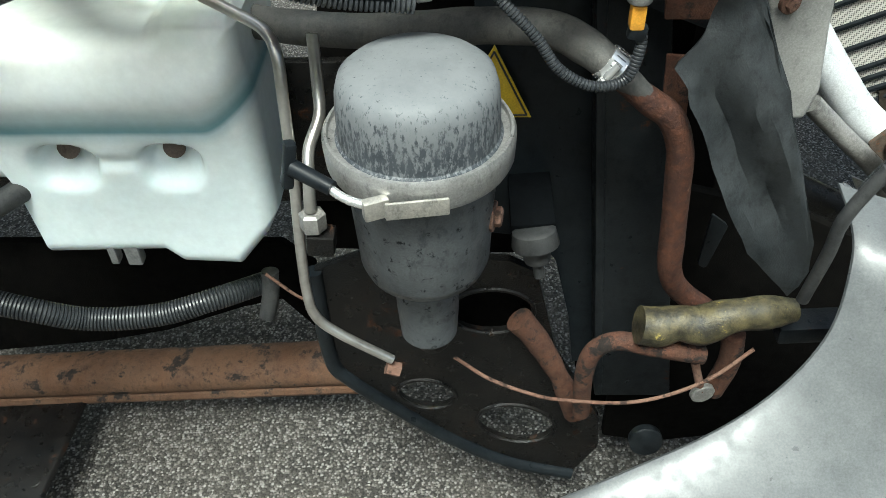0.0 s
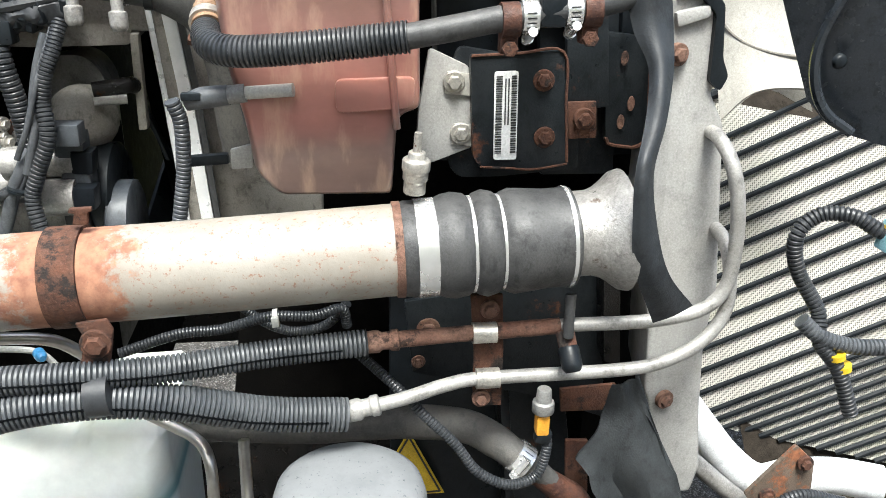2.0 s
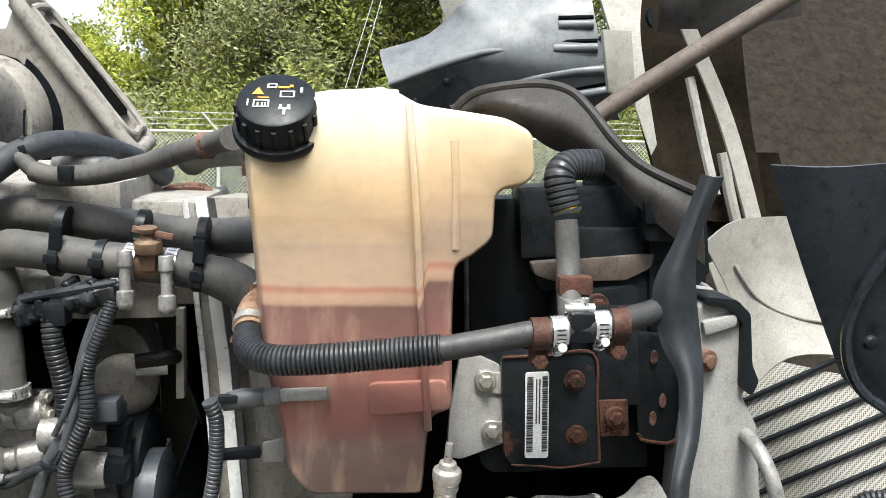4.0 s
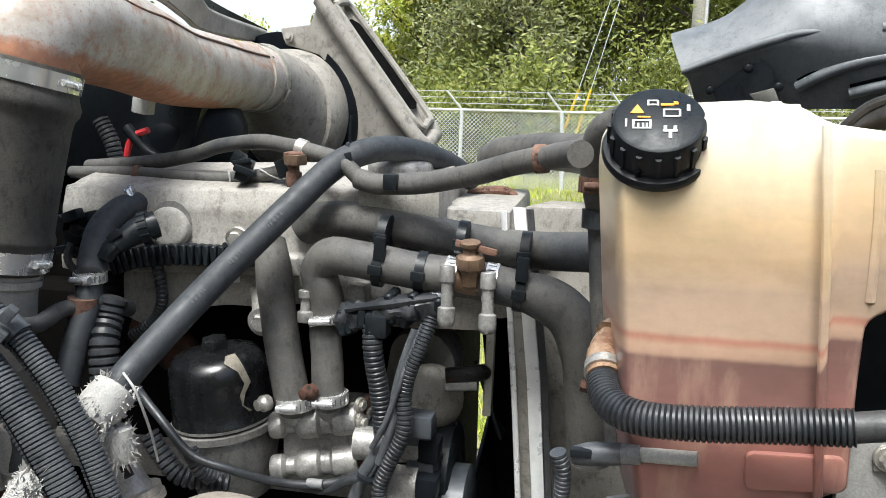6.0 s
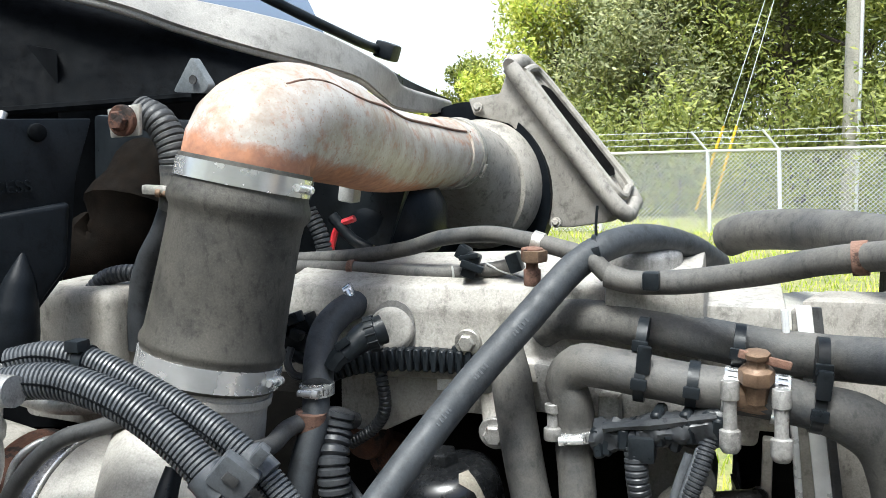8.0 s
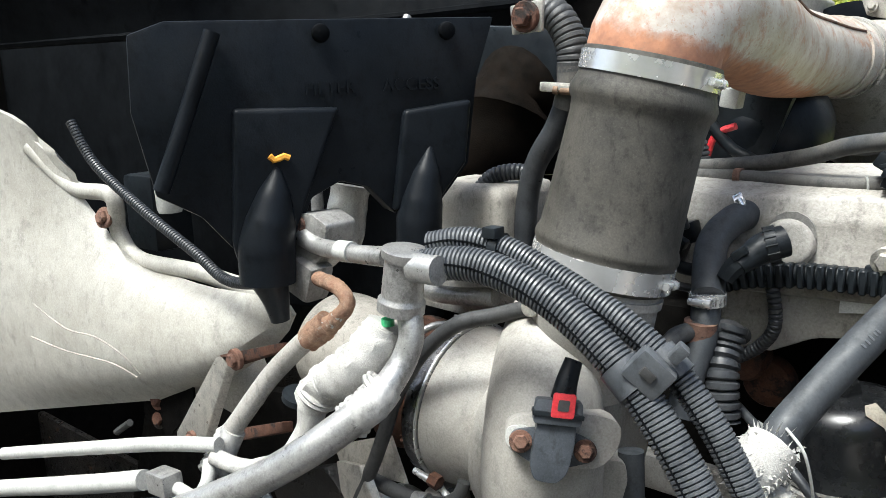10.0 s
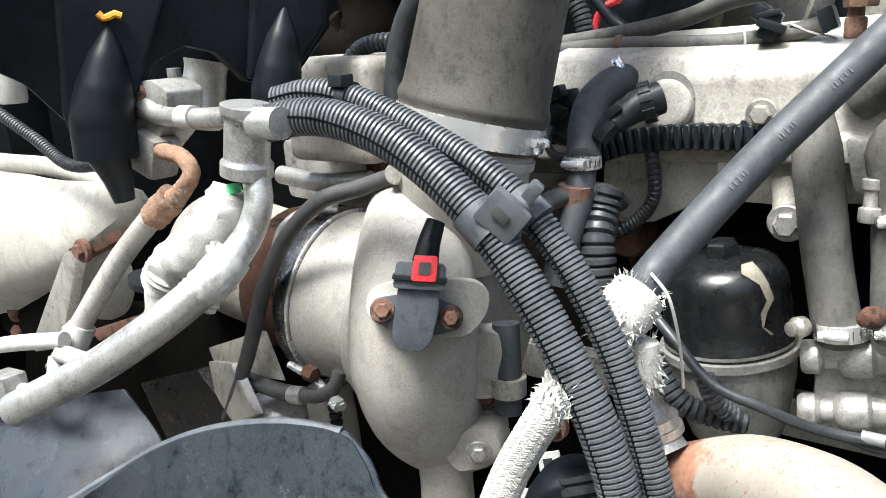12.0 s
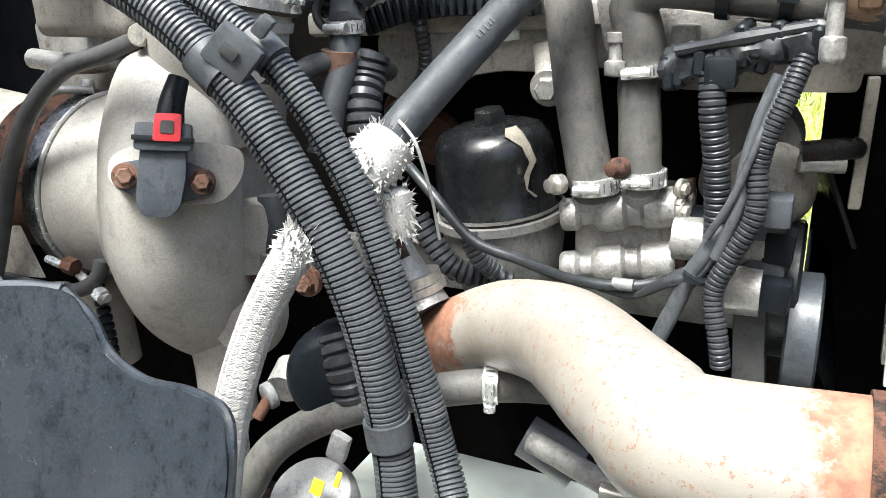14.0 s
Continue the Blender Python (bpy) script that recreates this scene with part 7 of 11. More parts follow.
hood_shell()
solo("hood_damper", tube([(0.348, 1.350, 1.791), (0.398, 1.350, 1.835), (0.530, 1.350, 1.923), (0.666, 1.350, 2.009), (0.771, 1.350, 2.077)], 0.016, step=0.03, wobble=0.02), M_BAR, "brown steel hood torsion bar", "bar")
SHROUD_ROWS = [[(0.043, 2.520, 2.013), (0.171, 2.510, 2.055), (0.248, 2.500, 2.116), (0.283, 2.480, 2.154), (0.389, 2.460, 2.171), (0.520, 2.430, 2.187), (0.633, 2.400, 2.173)], [(0.047, 2.470, 1.982), (0.176, 2.460, 2.022), (0.266, 2.440, 2.068), (0.324, 2.420, 2.089), (0.412, 2.400, 2.100), (0.527, 2.380, 2.109), (0.638, 2.360, 2.101)],
               [(0.070, 2.420, 1.917), (0.188, 2.400, 1.964), (0.292, 2.380, 1.999), (0.351, 2.375, 2.013), (0.423, 2.360, 2.017), (0.540, 2.350, 2.010), (0.658, 2.340, 2.011)], [(0.090, 2.440, 1.896), (0.199, 2.420, 1.932), (0.304, 2.400, 1.955), (0.364, 2.390, 1.955), (0.444, 2.370, 1.948), (0.562, 2.360, 1.937), (0.686, 2.350, 1.931)],
               [(0.122, 2.520, 1.832), (0.218, 2.500, 1.834), (0.329, 2.480, 1.828), (0.390, 2.460, 1.829), (0.480, 2.440, 1.831), (0.599, 2.420, 1.833), (0.734, 2.400, 1.835)]]
hs2 = thing("hood_shroud", SHROUD_ROWS[2][3], "grey-blue moulded plastic hood side shroud with vent slots", "shroud")
part("shell", sheet([[p for p in spline(r, 4)] for r in SHROUD_ROWS], 0.006), M_HOODGREY, hs2, smooth=70)
part("crease", tube([(0.069, 2.415, 1.915), (0.188, 2.395, 1.962), (0.291, 2.375, 1.997), (0.351, 2.372, 2.011), (0.423, 2.360, 2.016)], [0.010, 0.012, 0.012, 0.009, 0.003], seg=10), M_HOODGREY, hs2)
# vent slots are black tubes in place of shaded openings
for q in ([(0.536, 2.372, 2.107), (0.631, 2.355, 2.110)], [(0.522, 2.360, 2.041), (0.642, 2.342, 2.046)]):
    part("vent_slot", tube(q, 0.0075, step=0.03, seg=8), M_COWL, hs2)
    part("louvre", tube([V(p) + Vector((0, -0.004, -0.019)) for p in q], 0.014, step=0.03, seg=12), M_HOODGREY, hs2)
# grooves likewise: black tubes stand in for their shade
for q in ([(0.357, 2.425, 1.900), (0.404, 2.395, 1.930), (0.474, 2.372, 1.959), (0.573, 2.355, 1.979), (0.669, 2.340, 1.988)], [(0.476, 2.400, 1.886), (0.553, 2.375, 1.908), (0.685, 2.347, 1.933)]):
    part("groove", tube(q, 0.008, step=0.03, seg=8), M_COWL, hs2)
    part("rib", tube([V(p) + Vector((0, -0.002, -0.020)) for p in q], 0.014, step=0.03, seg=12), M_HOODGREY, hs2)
patch = part("rubber_patch", slab([(0.157, 2.455, 1.865), (0.250, 2.400, 1.953), (0.288, 2.400, 1.932), (0.344, 2.470, 1.809), (0.176, 2.470, 1.806)], (0, 0.006, 0), 0.002), M_SENSOR, hs2, "dark rubber patch")
for q in ((0.231, 2.400, 1.925), (0.144, 2.430, 1.869), (0.310, 2.410, 1.880)):
    part("rivet", revolve(rounded([(0, 0), (0.013, 0), (0.010, 0.006), (0, 0.008)], 0.15), q, (0, -1, 0), 12), M_PLASTIC, patch)
part("torn_corner", slab([(0.239, 2.400, 1.860), (0.297, 2.400, 1.877), (0.330, 2.420, 1.815), (0.273, 2.420, 1.827)], (0, 0.004, 0), 0.001), M_FIBREGLASS, hs2, "pale torn corner")
part("fender_edge", slab([(0.188, 2.580, 2.330), (0.467, 2.560, 2.328), (0.452, 2.540, 2.159), (0.278, 2.560, 2.136), (0.245, 2.570, 2.099), (0.217, 2.580, 2.171)], (0, 0.01, 0), 0.002), M_FIBREGLASS, bpy.data.objects["hood"])
solo("hood_rod", tube([(0.609, 2.200, 2.035), (0.647, 2.100, 2.053), (0.691, 2.000, 2.068)], [0.006, 0.024, 0.03], seg=12), M_PLASTIC, "black tapered rubber hood stop", "hood stop")
solo("hood_bracket", sheet([[(0.622, 1.900, 2.178), (0.746, 1.850, 2.171), (0.929, 1.800, 2.188)], [(0.651, 1.880, 2.094), (0.775, 1.850, 2.103), (0.933, 1.800, 2.144)], [(0.657, 1.900, 2.025), (0.747, 1.880, 2.019), (0.941, 1.800, 2.055)]], 0.01), M_BAFFLE, "grey plastic headlamp housing inside the hood", "housing")
solo("inner_fender", sheet([[(0.599, 1.200, 1.757), (0.674, 1.150, 1.758), (0.787, 1.100, 1.775)], [(0.666, 1.200, 1.598), (0.734, 1.150, 1.604), (0.818, 1.100, 1.627)], [(0.738, 1.200, 1.441), (0.784, 1.180, 1.399), (0.870, 1.100, 1.378)]], 0.006), M_SHIELD, "dark plastic inner fender on the hood", "fender liner")
part("rim", tube([(0.790, 1.085, 1.746), (0.739, 1.115, 1.648), (0.712, 1.145, 1.552), (0.714, 1.155, 1.487), (0.740, 1.155, 1.433), (0.782, 1.140, 1.401)], 0.008, seg=8), M_SHIELD, bpy.data.objects["inner_fender"])
part("screw", revolve(rounded([(0, 0), (0.012, 0), (0.009, 0.008), (0, 0.009)], 0.15), (0.738, 1.140, 1.507), (0, -1, 0), 14), M_PLASTIC, bpy.data.objects["inner_fender"])
hose("headlamp_harness", [(0.859, 1.050, 1.263), (0.809, 1.060, 1.274), (0.774, 1.080, 1.291), (0.733, 1.100, 1.287), (0.703, 1.100, 1.255), (0.715, 1.100, 1.199), (0.751, 1.080, 1.135), (0.751, 1.060, 1.093), (0.786, 1.050, 1.047), (0.817, 1.040, 0.971)], 0.012, M_LOOM, "black corrugated headlamp harness hanging in the hood", "cable loom", rib=(0.007, 0.0025))
hc0 = thing("hood_corner", (0.722, 1.100, 0.793), "white painted hood corner tube below the grille", "hood corner")
part("tube", tube([(0.566, 1.170, 0.963), (0.632, 1.160, 0.877), (0.690, 1.150, 0.808), (0.741, 1.130, 0.775), (0.779, 1.100, 0.805), (0.845, 1.080, 0.818), (0.915, 1.050, 0.819)], 0.031, step=0.02, seg=20), M_WHITEPAINT, hc0)
part("floor_panel", sheet([[(0.727, 1.160, 0.674), (0.838, 1.150, 0.631), (0.968, 1.120, 0.690)], [(0.770, 1.150, 0.593), (0.859, 1.140, 0.570), (0.973, 1.100, 0.628)], [(0.826, 1.150, 0.445), (0.903, 1.130, 0.461), (1.016, 1.100, 0.485)]], 0.008), M_FIBREGLASS, hc0)
part("brace", tube([(0.591, 1.100, 0.857), (0.650, 1.100, 0.802), (0.739, 1.100, 0.719), (0.792, 1.100, 0.625)], 0.016, seg=10), M_CAST, hc0)
sb = thing("steel_bracket", (0.744, 1.050, 0.761), "rusty steel hood hinge bracket", "bracket")
part("plate", slab(round_outline([(0.672, 1.050, 0.814), (0.703, 1.050, 0.854), (0.746, 1.050, 0.908), (0.783, 1.050, 0.873), (0.793, 1.050, 0.771), (0.770, 1.050, 0.742), (0.698, 1.050, 0.790)], 0.006, 3), (0, 0.008, 0), 0.002), M_RUSTYPLATE, sb)
for q in ((0.764, 1.045, 0.875), (0.709, 1.045, 0.814), (0.749, 1.045, 0.771)):
    hex_bolt(sb, q, (0, -1, 0), 0.009, material=M_RUST)
hose("hood_loom", [(0.646, 1.000, 0.665), (0.659, 1.000, 0.750), (0.686, 1.000, 0.818), (0.734, 1.000, 0.850), (0.814, 1.000, 0.829)], 0.010, M_LOOM, "black corrugated loom along the hood hinge", "cable loom", rib=(0.006, 0.002))
hose("hood_hose", [(0.718, 1.060, 0.748), (0.768, 1.050, 0.705), (0.816, 1.050, 0.711), (0.859, 1.040, 0.788)], 0.012, M_RUBBER_DUSTY, "brown-grey rubber hose beside the hinge bracket")
lt2 = bpy.data.objects["headlamp_harness"]
for q, ax2 in (((0.777, 1.050, 1.073), (0.3, 0, -1)), ((0.792, 1.050, 1.052), (0.3, 0, -1)), ((0.813, 1.055, 1.273), (1, 0, 0))):
    part("yellow_tape", ring(q, ax2, 0.0122, 0.010, 0.001), M_YELLOW, lt2, "yellow tape band")
part("branch", tube([(0.719, 1.070, 1.127), (0.750, 1.060, 1.102), (0.802, 1.050, 1.088), (0.889, 1.040, 1.088)], 0.013, rib=(0.007, 0.0025)), M_LOOM_GREY, lt2)
part("connector", block((0.822, 1.050, 1.269), (0.03, 0.03, 0.045), (0, 10, 0), 0.004), M_CYAN, lt2, "pale blue connector")


# ---- engine ----
def engine_block():
    ob = thing("engine", (-0.6, 1.55, 0.7), "grey painted diesel engine with a long rocker cover", "engine")
    # plain engine masses, with the bay's deep shade put into their colour
    part("rear_housing", block((-1.12, 1.66, 1.40), (0.34, 0.40, 0.42), bevel=0.03), M_GAPSHADE, ob)
    part("crankcase", block((-0.80, 1.68, 1.1), (0.85, 0.62, 0.8), bevel=0.02), M_GAPSHADE, ob)
    part("front_case", block((-0.42, 1.50, 1.18), (0.10, 0.2, 0.5), bevel=0.02), M_CASTDARK, ob)
    # rocker cover: long casting with a sloped lip
    a, b = V((-0.944, 1.300, 1.684)), V((-0.340, 1.280, 1.707))
    prof = [(0.0, 0.0), (-0.012, -0.03), (-0.012, -0.095), (-0.022, -0.10), (-0.022, -0.125), (-0.008, -0.13), (0.06, -0.13), (0.30, -0.13), (0.30, 0.0), (0.14, 0.03), (0.04, 0.012)]
    bm = bmesh.new()
    dv = b - a
    out = [a + Vector((0, y, z)) for y, z in prof]
    slab(out, dv, 0.006, bm)
    part("rocker_cover", bm, M_PAINTED, ob)
    g0, g1 = V((-0.846, 1.268, 1.573)), V((-0.610, 1.262, 1.600))
    # lower head with a wavy lower lip
    low = [(-0.843, 1.285, 1.560), (-0.669, 1.285, 1.574), (-0.610, 1.285, 1.578), (-0.583, 1.285, 1.559), (-0.595, 1.285, 1.514), (-0.626, 1.285, 1.516), (-0.670, 1.285, 1.516), (-0.721, 1.285, 1.507), (-0.773, 1.285, 1.480), (-0.818, 1.285, 1.476), (-0.846, 1.285, 1.487)]
    part("cylinder_head", slab([V(p) for p in low], (0, 0.2, 0), 0.008), M_PAINTED, ob)
    part("head_side", block((-0.42, 1.45, 1.60), (0.36, 0.3, 0.16), (0, 0, 0), 0.01), M_PAINTED, ob)
    hex_bolt(ob, (-0.631, 1.248, 1.628), (0, -1, 0), 0.012, material=M_ZINC)
    hex_bolt(ob, (-0.634, 1.250, 1.629), (0, -1, 0), 0.008, material=M_ZINC)
    hex_bolt(ob, (-0.600, 1.260, 1.503), (0, -1, -0.1), 0.015, material=M_CAST)
    part("boss", tube([(-0.615, 1.280, 1.551), (-0.608, 1.275, 1.525), (-0.601, 1.265, 1.501)], [0.012, 0.014, 0.017], seg=14), M_PAINTED, ob)
    part("boss", revolve(rounded([(0, 0), (0.034, 0), (0.03, 0.012), (0.022, 0.014), (0, 0.014)], 0.15), (-0.752, 1.275, 1.634), (0.2, -1, 0.2), 24), M_PAINTED, ob)
    part("data_plate", slab([(-0.687, 1.277, 1.573), (-0.643, 1.277, 1.579), (-0.643, 1.277, 1.556), (-0.688, 1.277, 1.550)], (0, 0.002, 0), 0), M_LABEL, ob, "white data plate")
    part("spot", revolve([(0.03, 0), (0.03, 0.002), (0, 0.002)], (-0.749, 1.275, 1.646), (0.1, -1, 0), 14), M_CAST, ob)
    # rusty manifold glimpsed under the cover
    part("rusty_port", revolve(rounded([(0, 0), (0.035, 0), (0.04, 0.05), (0, 0.06)], 0.15), (-0.798, 1.400, 1.410), (0, -1, 0), 20), M_RUST, ob)
    part("rusty_port", revolve(rounded([(0, 0), (0.03, 0), (0.035, 0.05), (0, 0.06)], 0.15), (-0.822, 1.360, 1.453), (0, -1, 0), 20), M_RUST, ob)
    part("sump_flange", block((-0.72, 1.40, 1.22), (0.8, 0.12, 0.06), (0, 0, 0), 0.01), M_CAST, ob)
    return ob


engine_block()

# dark loom along the cover
lp = hose("injector_loom", [(-0.838, 1.262, 1.575), (-0.789, 1.260, 1.591), (-0.721, 1.258, 1.600), (-0.656, 1.258, 1.601), (-0.610, 1.262, 1.600)], 0.014, M_PLASTIC, "flat black injector wiring loom along the cover", "cable loom", rib=(0.012, 0.003))
teeth = bmesh.new()
LOOM_LINE = [(-0.838, 1.252, 1.575), (-0.789, 1.250, 1.591), (-0.721, 1.248, 1.600), (-0.656, 1.248, 1.601), (-0.610, 1.252, 1.600)]
for k in range(19):
    at, dv = along(LOOM_LINE, (k + 0.5) / 19)
    tilt = math.degrees(math.atan2(-dv.z, dv.x))
    seg = block(at, (0.0088, 0.020, 0.031), (0, tilt, 0), 0.002, segs=1)
    me = bpy.data.meshes.new("tooth")
    seg.to_mesh(me)
    seg.free()
    teeth.from_mesh(me)
    bpy.data.meshes.remove(me)
part("trough_ribs", teeth, M_PLASTIC, lp, "ribbed black plastic trough")
part("branch", tube([(-0.769, 1.255, 1.597), (-0.759, 1.250, 1.566), (-0.759, 1.255, 1.524), (-0.784, 1.270, 1.489), (-0.827, 1.280, 1.458)], 0.009, rib=(0.007, 0.0018)), M_LOOM, lp)
part("clip", block((-0.630, 1.252, 1.604), (0.05, 0.014, 0.035), (0, 0, 0), 0.004), M_PLASTIC, lp)

# diagonal breather hose
DIAG = [(-0.665, 0.965, 1.483), (-0.646, 1.015, 1.522), (-0.596, 1.106, 1.599), (-0.535, 1.175, 1.675), (-0.488, 1.234, 1.732), (-0.456, 1.257, 1.754), (-0.423, 1.299, 1.762), (-0.387, 1.351, 1.754), (-0.355, 1.414, 1.734), (-0.327, 1.477, 1.705)]
dg = hose("breather_hose", DIAG, 0.0185, M_HOSE_BLUE, "smooth dark grey breather hose running diagonally", wobble=0.015)
for f0 in (0.22, 0.40, 0.58):
    for k in range(5):
        at, dv = along(DIAG[1:6], f0 + 0.014 * k)
        dv = V(dv).normalized()
        out = Vector((0.35, -0.85, 0.30))
        out = (out - dv * out.dot(dv)).normalized()
        turn = [math.degrees(a) for a in Matrix((dv, out.cross(dv), out)).transposed().to_euler()]
        part("print_bar", block(at + out * 0.0188, (0.0022, 0.0050 + 0.001 * (k % 3), 0.0008), turn, 0.0002, segs=1), M_LOOM_GREY, dg)
zip_tie(dg, (-0.459, 1.257, 1.753), (1, 0, 0.3), 0.019)
part("tie_tail", tube([(-0.462, 1.252, 1.758), (-0.462, 1.252, 1.786), (-0.460, 1.252, 1.808)], 0.0018, seg=6), M_PLASTIC, dg)
rndt = random.Random(5)


def frayed(at, axis, r, length, name="frayed_wrap"):
    """A ragged tuft of white glass-fibre wrap."""
    bm = revolve([(r * 0.6, 0), (r, 0.004), (r * 1.05, length * 0.6), (r * 0.8, length), (0, length)], at, axis, 16)
    axis = V(axis).normalized()
    for _ in range(420):
        dv = Vector((rndt.gauss(0, 1), rndt.gauss(0, 1), rndt.gauss(0, 1)))
        dv = (dv - axis * dv.dot(axis) * 0.5).normalized()
        p = V(at) + axis * rndt.uniform(0, length) + dv * r * 0.85
        q = p + dv * rndt.uniform(0.003, 0.010) + axis * rndt.uniform(-0.010, 0.010)
        w = dv.orthogonal().normalized() * rndt.uniform(0.0004, 0.0016)
        a, b, c = bm.verts.new(p - w), bm.verts.new(p + w), bm.verts.new(q)
        e = bm.verts.new(p + dv * 0.002 - axis * 0.003)
        bm.faces.new((a, b, c))
        bm.faces.new((a, c, e))
    return bm


D0, D1 = V(DIAG[0]), V(DIAG[1])
tagged(part("wrap_end", frayed(D0 + (D1 - D0).normalized() * 0.02, D0 - D1, 0.026, 0.05), M_WRAP, dg, "frayed white glass-fibre wrap"), kind="stuff")
tagged(part("wrap_tail", frayed(D0 + Vector((0.012, 0.0, -0.03)), Vector((0.1, 0.0, -1)), 0.016, 0.045), M_WRAP, dg, "frayed white glass-fibre wrap"), kind="stuff")
part("white_string", tube([(-0.648, 0.975, 1.514), (-0.629, 0.965, 1.501), (-0.623, 0.970, 1.476), (-0.622, 0.985, 1.437), (-0.624, 1.000, 1.396)], 0.0016, seg=6), M_WHITEPLASTIC, dg)

# thin hoses on top of the engine
h2 = hose("vent_hose", [(-0.446, 1.235, 1.724), (-0.417, 1.230, 1.718), (-0.382, 1.220, 1.720), (-0.341, 1.210, 1.725), (-0.278, 1.180, 1.740), (-0.221, 1.140, 1.759), (-0.176, 1.100, 1.771), (-0.150, 1.060, 1.778), (-0.140, 1.030, 1.780)], 0.0145, M_RUBBER_DUSTY, "dusty rubber vent hose to the coolant tank")
part("clip", block((-0.391, 1.205, 1.724), (0.02, 0.016, 0.022), (0, 0, 0), 0.004), M_PLASTIC, h2)
part("rust_clamp", ring((-0.186, 1.110, 1.768), (1, -0.2, 0.1), 0.015, 0.014, 0.002), M_RUSTPALE, h2)
hose("thermostat_hose", [(-0.314, 1.620, 1.727), (-0.282, 1.580, 1.742), (-0.209, 1.500, 1.753), (-0.142, 1.400, 1.756), (-0.108, 1.300, 1.758)], 0.030, M_RUBBER_DUSTY, "thick dusty upper radiator hose behind")
hose("vent_hose", [(-0.982, 1.420, 1.707), (-0.842, 1.380, 1.722), (-0.759, 1.360, 1.737), (-0.698, 1.340, 1.755), (-0.621, 1.310, 1.765), (-0.564, 1.280, 1.762), (-0.514, 1.260, 1.755), (-0.470, 1.240, 1.745), (-0.445, 1.235, 1.725)], 0.0115, M_RUBBER_DUSTY, "dusty thin rubber hose over the rocker cover")
ft = hose("fuel_return_hose", [(-1.000, 1.400, 1.698), (-0.851, 1.360, 1.705), (-0.770, 1.340, 1.705), (-0.696, 1.330, 1.705), (-0.626, 1.320, 1.713), (-0.583, 1.310, 1.723)], 0.0105, M_RUBBER_DUSTY, "dusty fuel return hose with white tie on the cover")
part("white_tie", tube([(-0.676, 1.318, 1.719), (-0.673, 1.316, 1.704), (-0.679, 1.318, 1.676)], 0.0016, seg=6), M_WHITEPLASTIC, ft)
part("white_tie", tube([(-0.622, 1.310, 1.724), (-0.597, 1.305, 1.714), (-0.571, 1.310, 1.706)], 0.0016, seg=6), M_WHITEPLASTIC, ft)
part("plug", block((-0.641, 1.300, 1.723), (0.020, 0.024, 0.034), (0, 20, 10), 0.003), M_PLASTIC, ft)
part("plug_wing", block((-0.636, 1.287, 1.723), (0.032, 0.010, 0.010), (0, 20, 10), 0.002), M_PLASTIC, ft)
part("plug_wing", block((-0.641, 1.290, 1.736), (0.028, 0.008, 0.007), (0, -10, 0), 0.002), M_PLASTIC, ft)
part("plug", block((-0.655, 1.310, 1.739), (0.018, 0.02, 0.02), (0, 30, 0), 0.004), M_PLASTIC, ft)
part("plug", block((-0.579, 1.300, 1.728), (0.018, 0.02, 0.026), (0, -20, 0), 0.003), M_PLASTIC, ft)
part("rust_clamp", ring((-0.853, 1.360, 1.705), (1, 0, 0), 0.011, 0.01, 0.002), M_RUSTPALE, ft)
tee = thing("brass_tee", (-0.540, 1.240, 1.709), "brown brass tee fitting on the rocker cover", "fitting")
part("body", revolve(rounded([(0, 0), (0.011, 0), (0.011, 0.02), (0.008, 0.022), (0.008, 0.034), (0.014, 0.036), (0.014, 0.048), (0, 0.05)], 0.1), (-0.541, 1.242, 1.708), (0, 0, 1), 16), M_RUSTPALE, tee)
part("nut", revolve([(0.016, 0), (0.017, 0.003), (0.017, 0.014), (0, 0.015)], (-0.537, 1.238, 1.739), (0, 0, 1), 6), M_BRASS, tee, smooth=20)
part("clamp", ring((-0.540, 1.270, 1.759), (1, 0, -0.3), 0.0125, 0.014, 0.002), M_ZINC, tee)

# heavy coolant hoses at the engine front
ha = hose("coolant_hose", [(-0.542, 1.279, 1.642), (-0.513, 1.273, 1.658), (-0.453, 1.263, 1.662), (-0.395, 1.258, 1.656), (-0.340, 1.258, 1.648), (-0.266, 1.263, 1.636), (-0.201, 1.247, 1.635), (-0.112, 1.185, 1.648)], 0.0258, M_RUBBER_DUSTY, "thick dusty black coolant hose to the radiator", wobble=0.05)
HB = [(-0.481, 1.210, 1.540), (-0.486, 1.205, 1.573), (-0.492, 1.205, 1.598), (-0.473, 1.200, 1.620), (-0.438, 1.195, 1.620), (-0.384, 1.190, 1.614), (-0.332, 1.190, 1.607), (-0.275, 1.195, 1.601), (-0.219, 1.195, 1.592), (-0.175, 1.200, 1.578), (-0.144, 1.205, 1.552), (-0.128, 1.210, 1.508), (-0.119, 1.220, 1.443), (-0.112, 1.230, 1.353)]
hb = hose("coolant_hose", HB, [0.0255] * 9 + [0.03, 0.032, 0.032, 0.032, 0.032], M_RUBBER_DUSTY, "thick dusty black coolant hose bending down", wobble=0.05)
hc = hose("coolant_hose", [(-0.577, 1.240, 1.629), (-0.567, 1.225, 1.596), (-0.558, 1.215, 1.548), (-0.546, 1.205, 1.486), (-0.528, 1.195, 1.408)], [0.022, 0.0255, 0.0255, 0.0255, 0.0255], M_RUBBER_DUSTY, "vertical dusty rubber hose down to the pump")
hd = hose("coolant_hose", [(-0.483, 1.215, 1.532), (-0.483, 1.205, 1.512), (-0.479, 1.200, 1.478), (-0.474, 1.190, 1.419)], 0.0225, M_RUBBER_DUSTY, "short dusty rubber hose down to the pump")
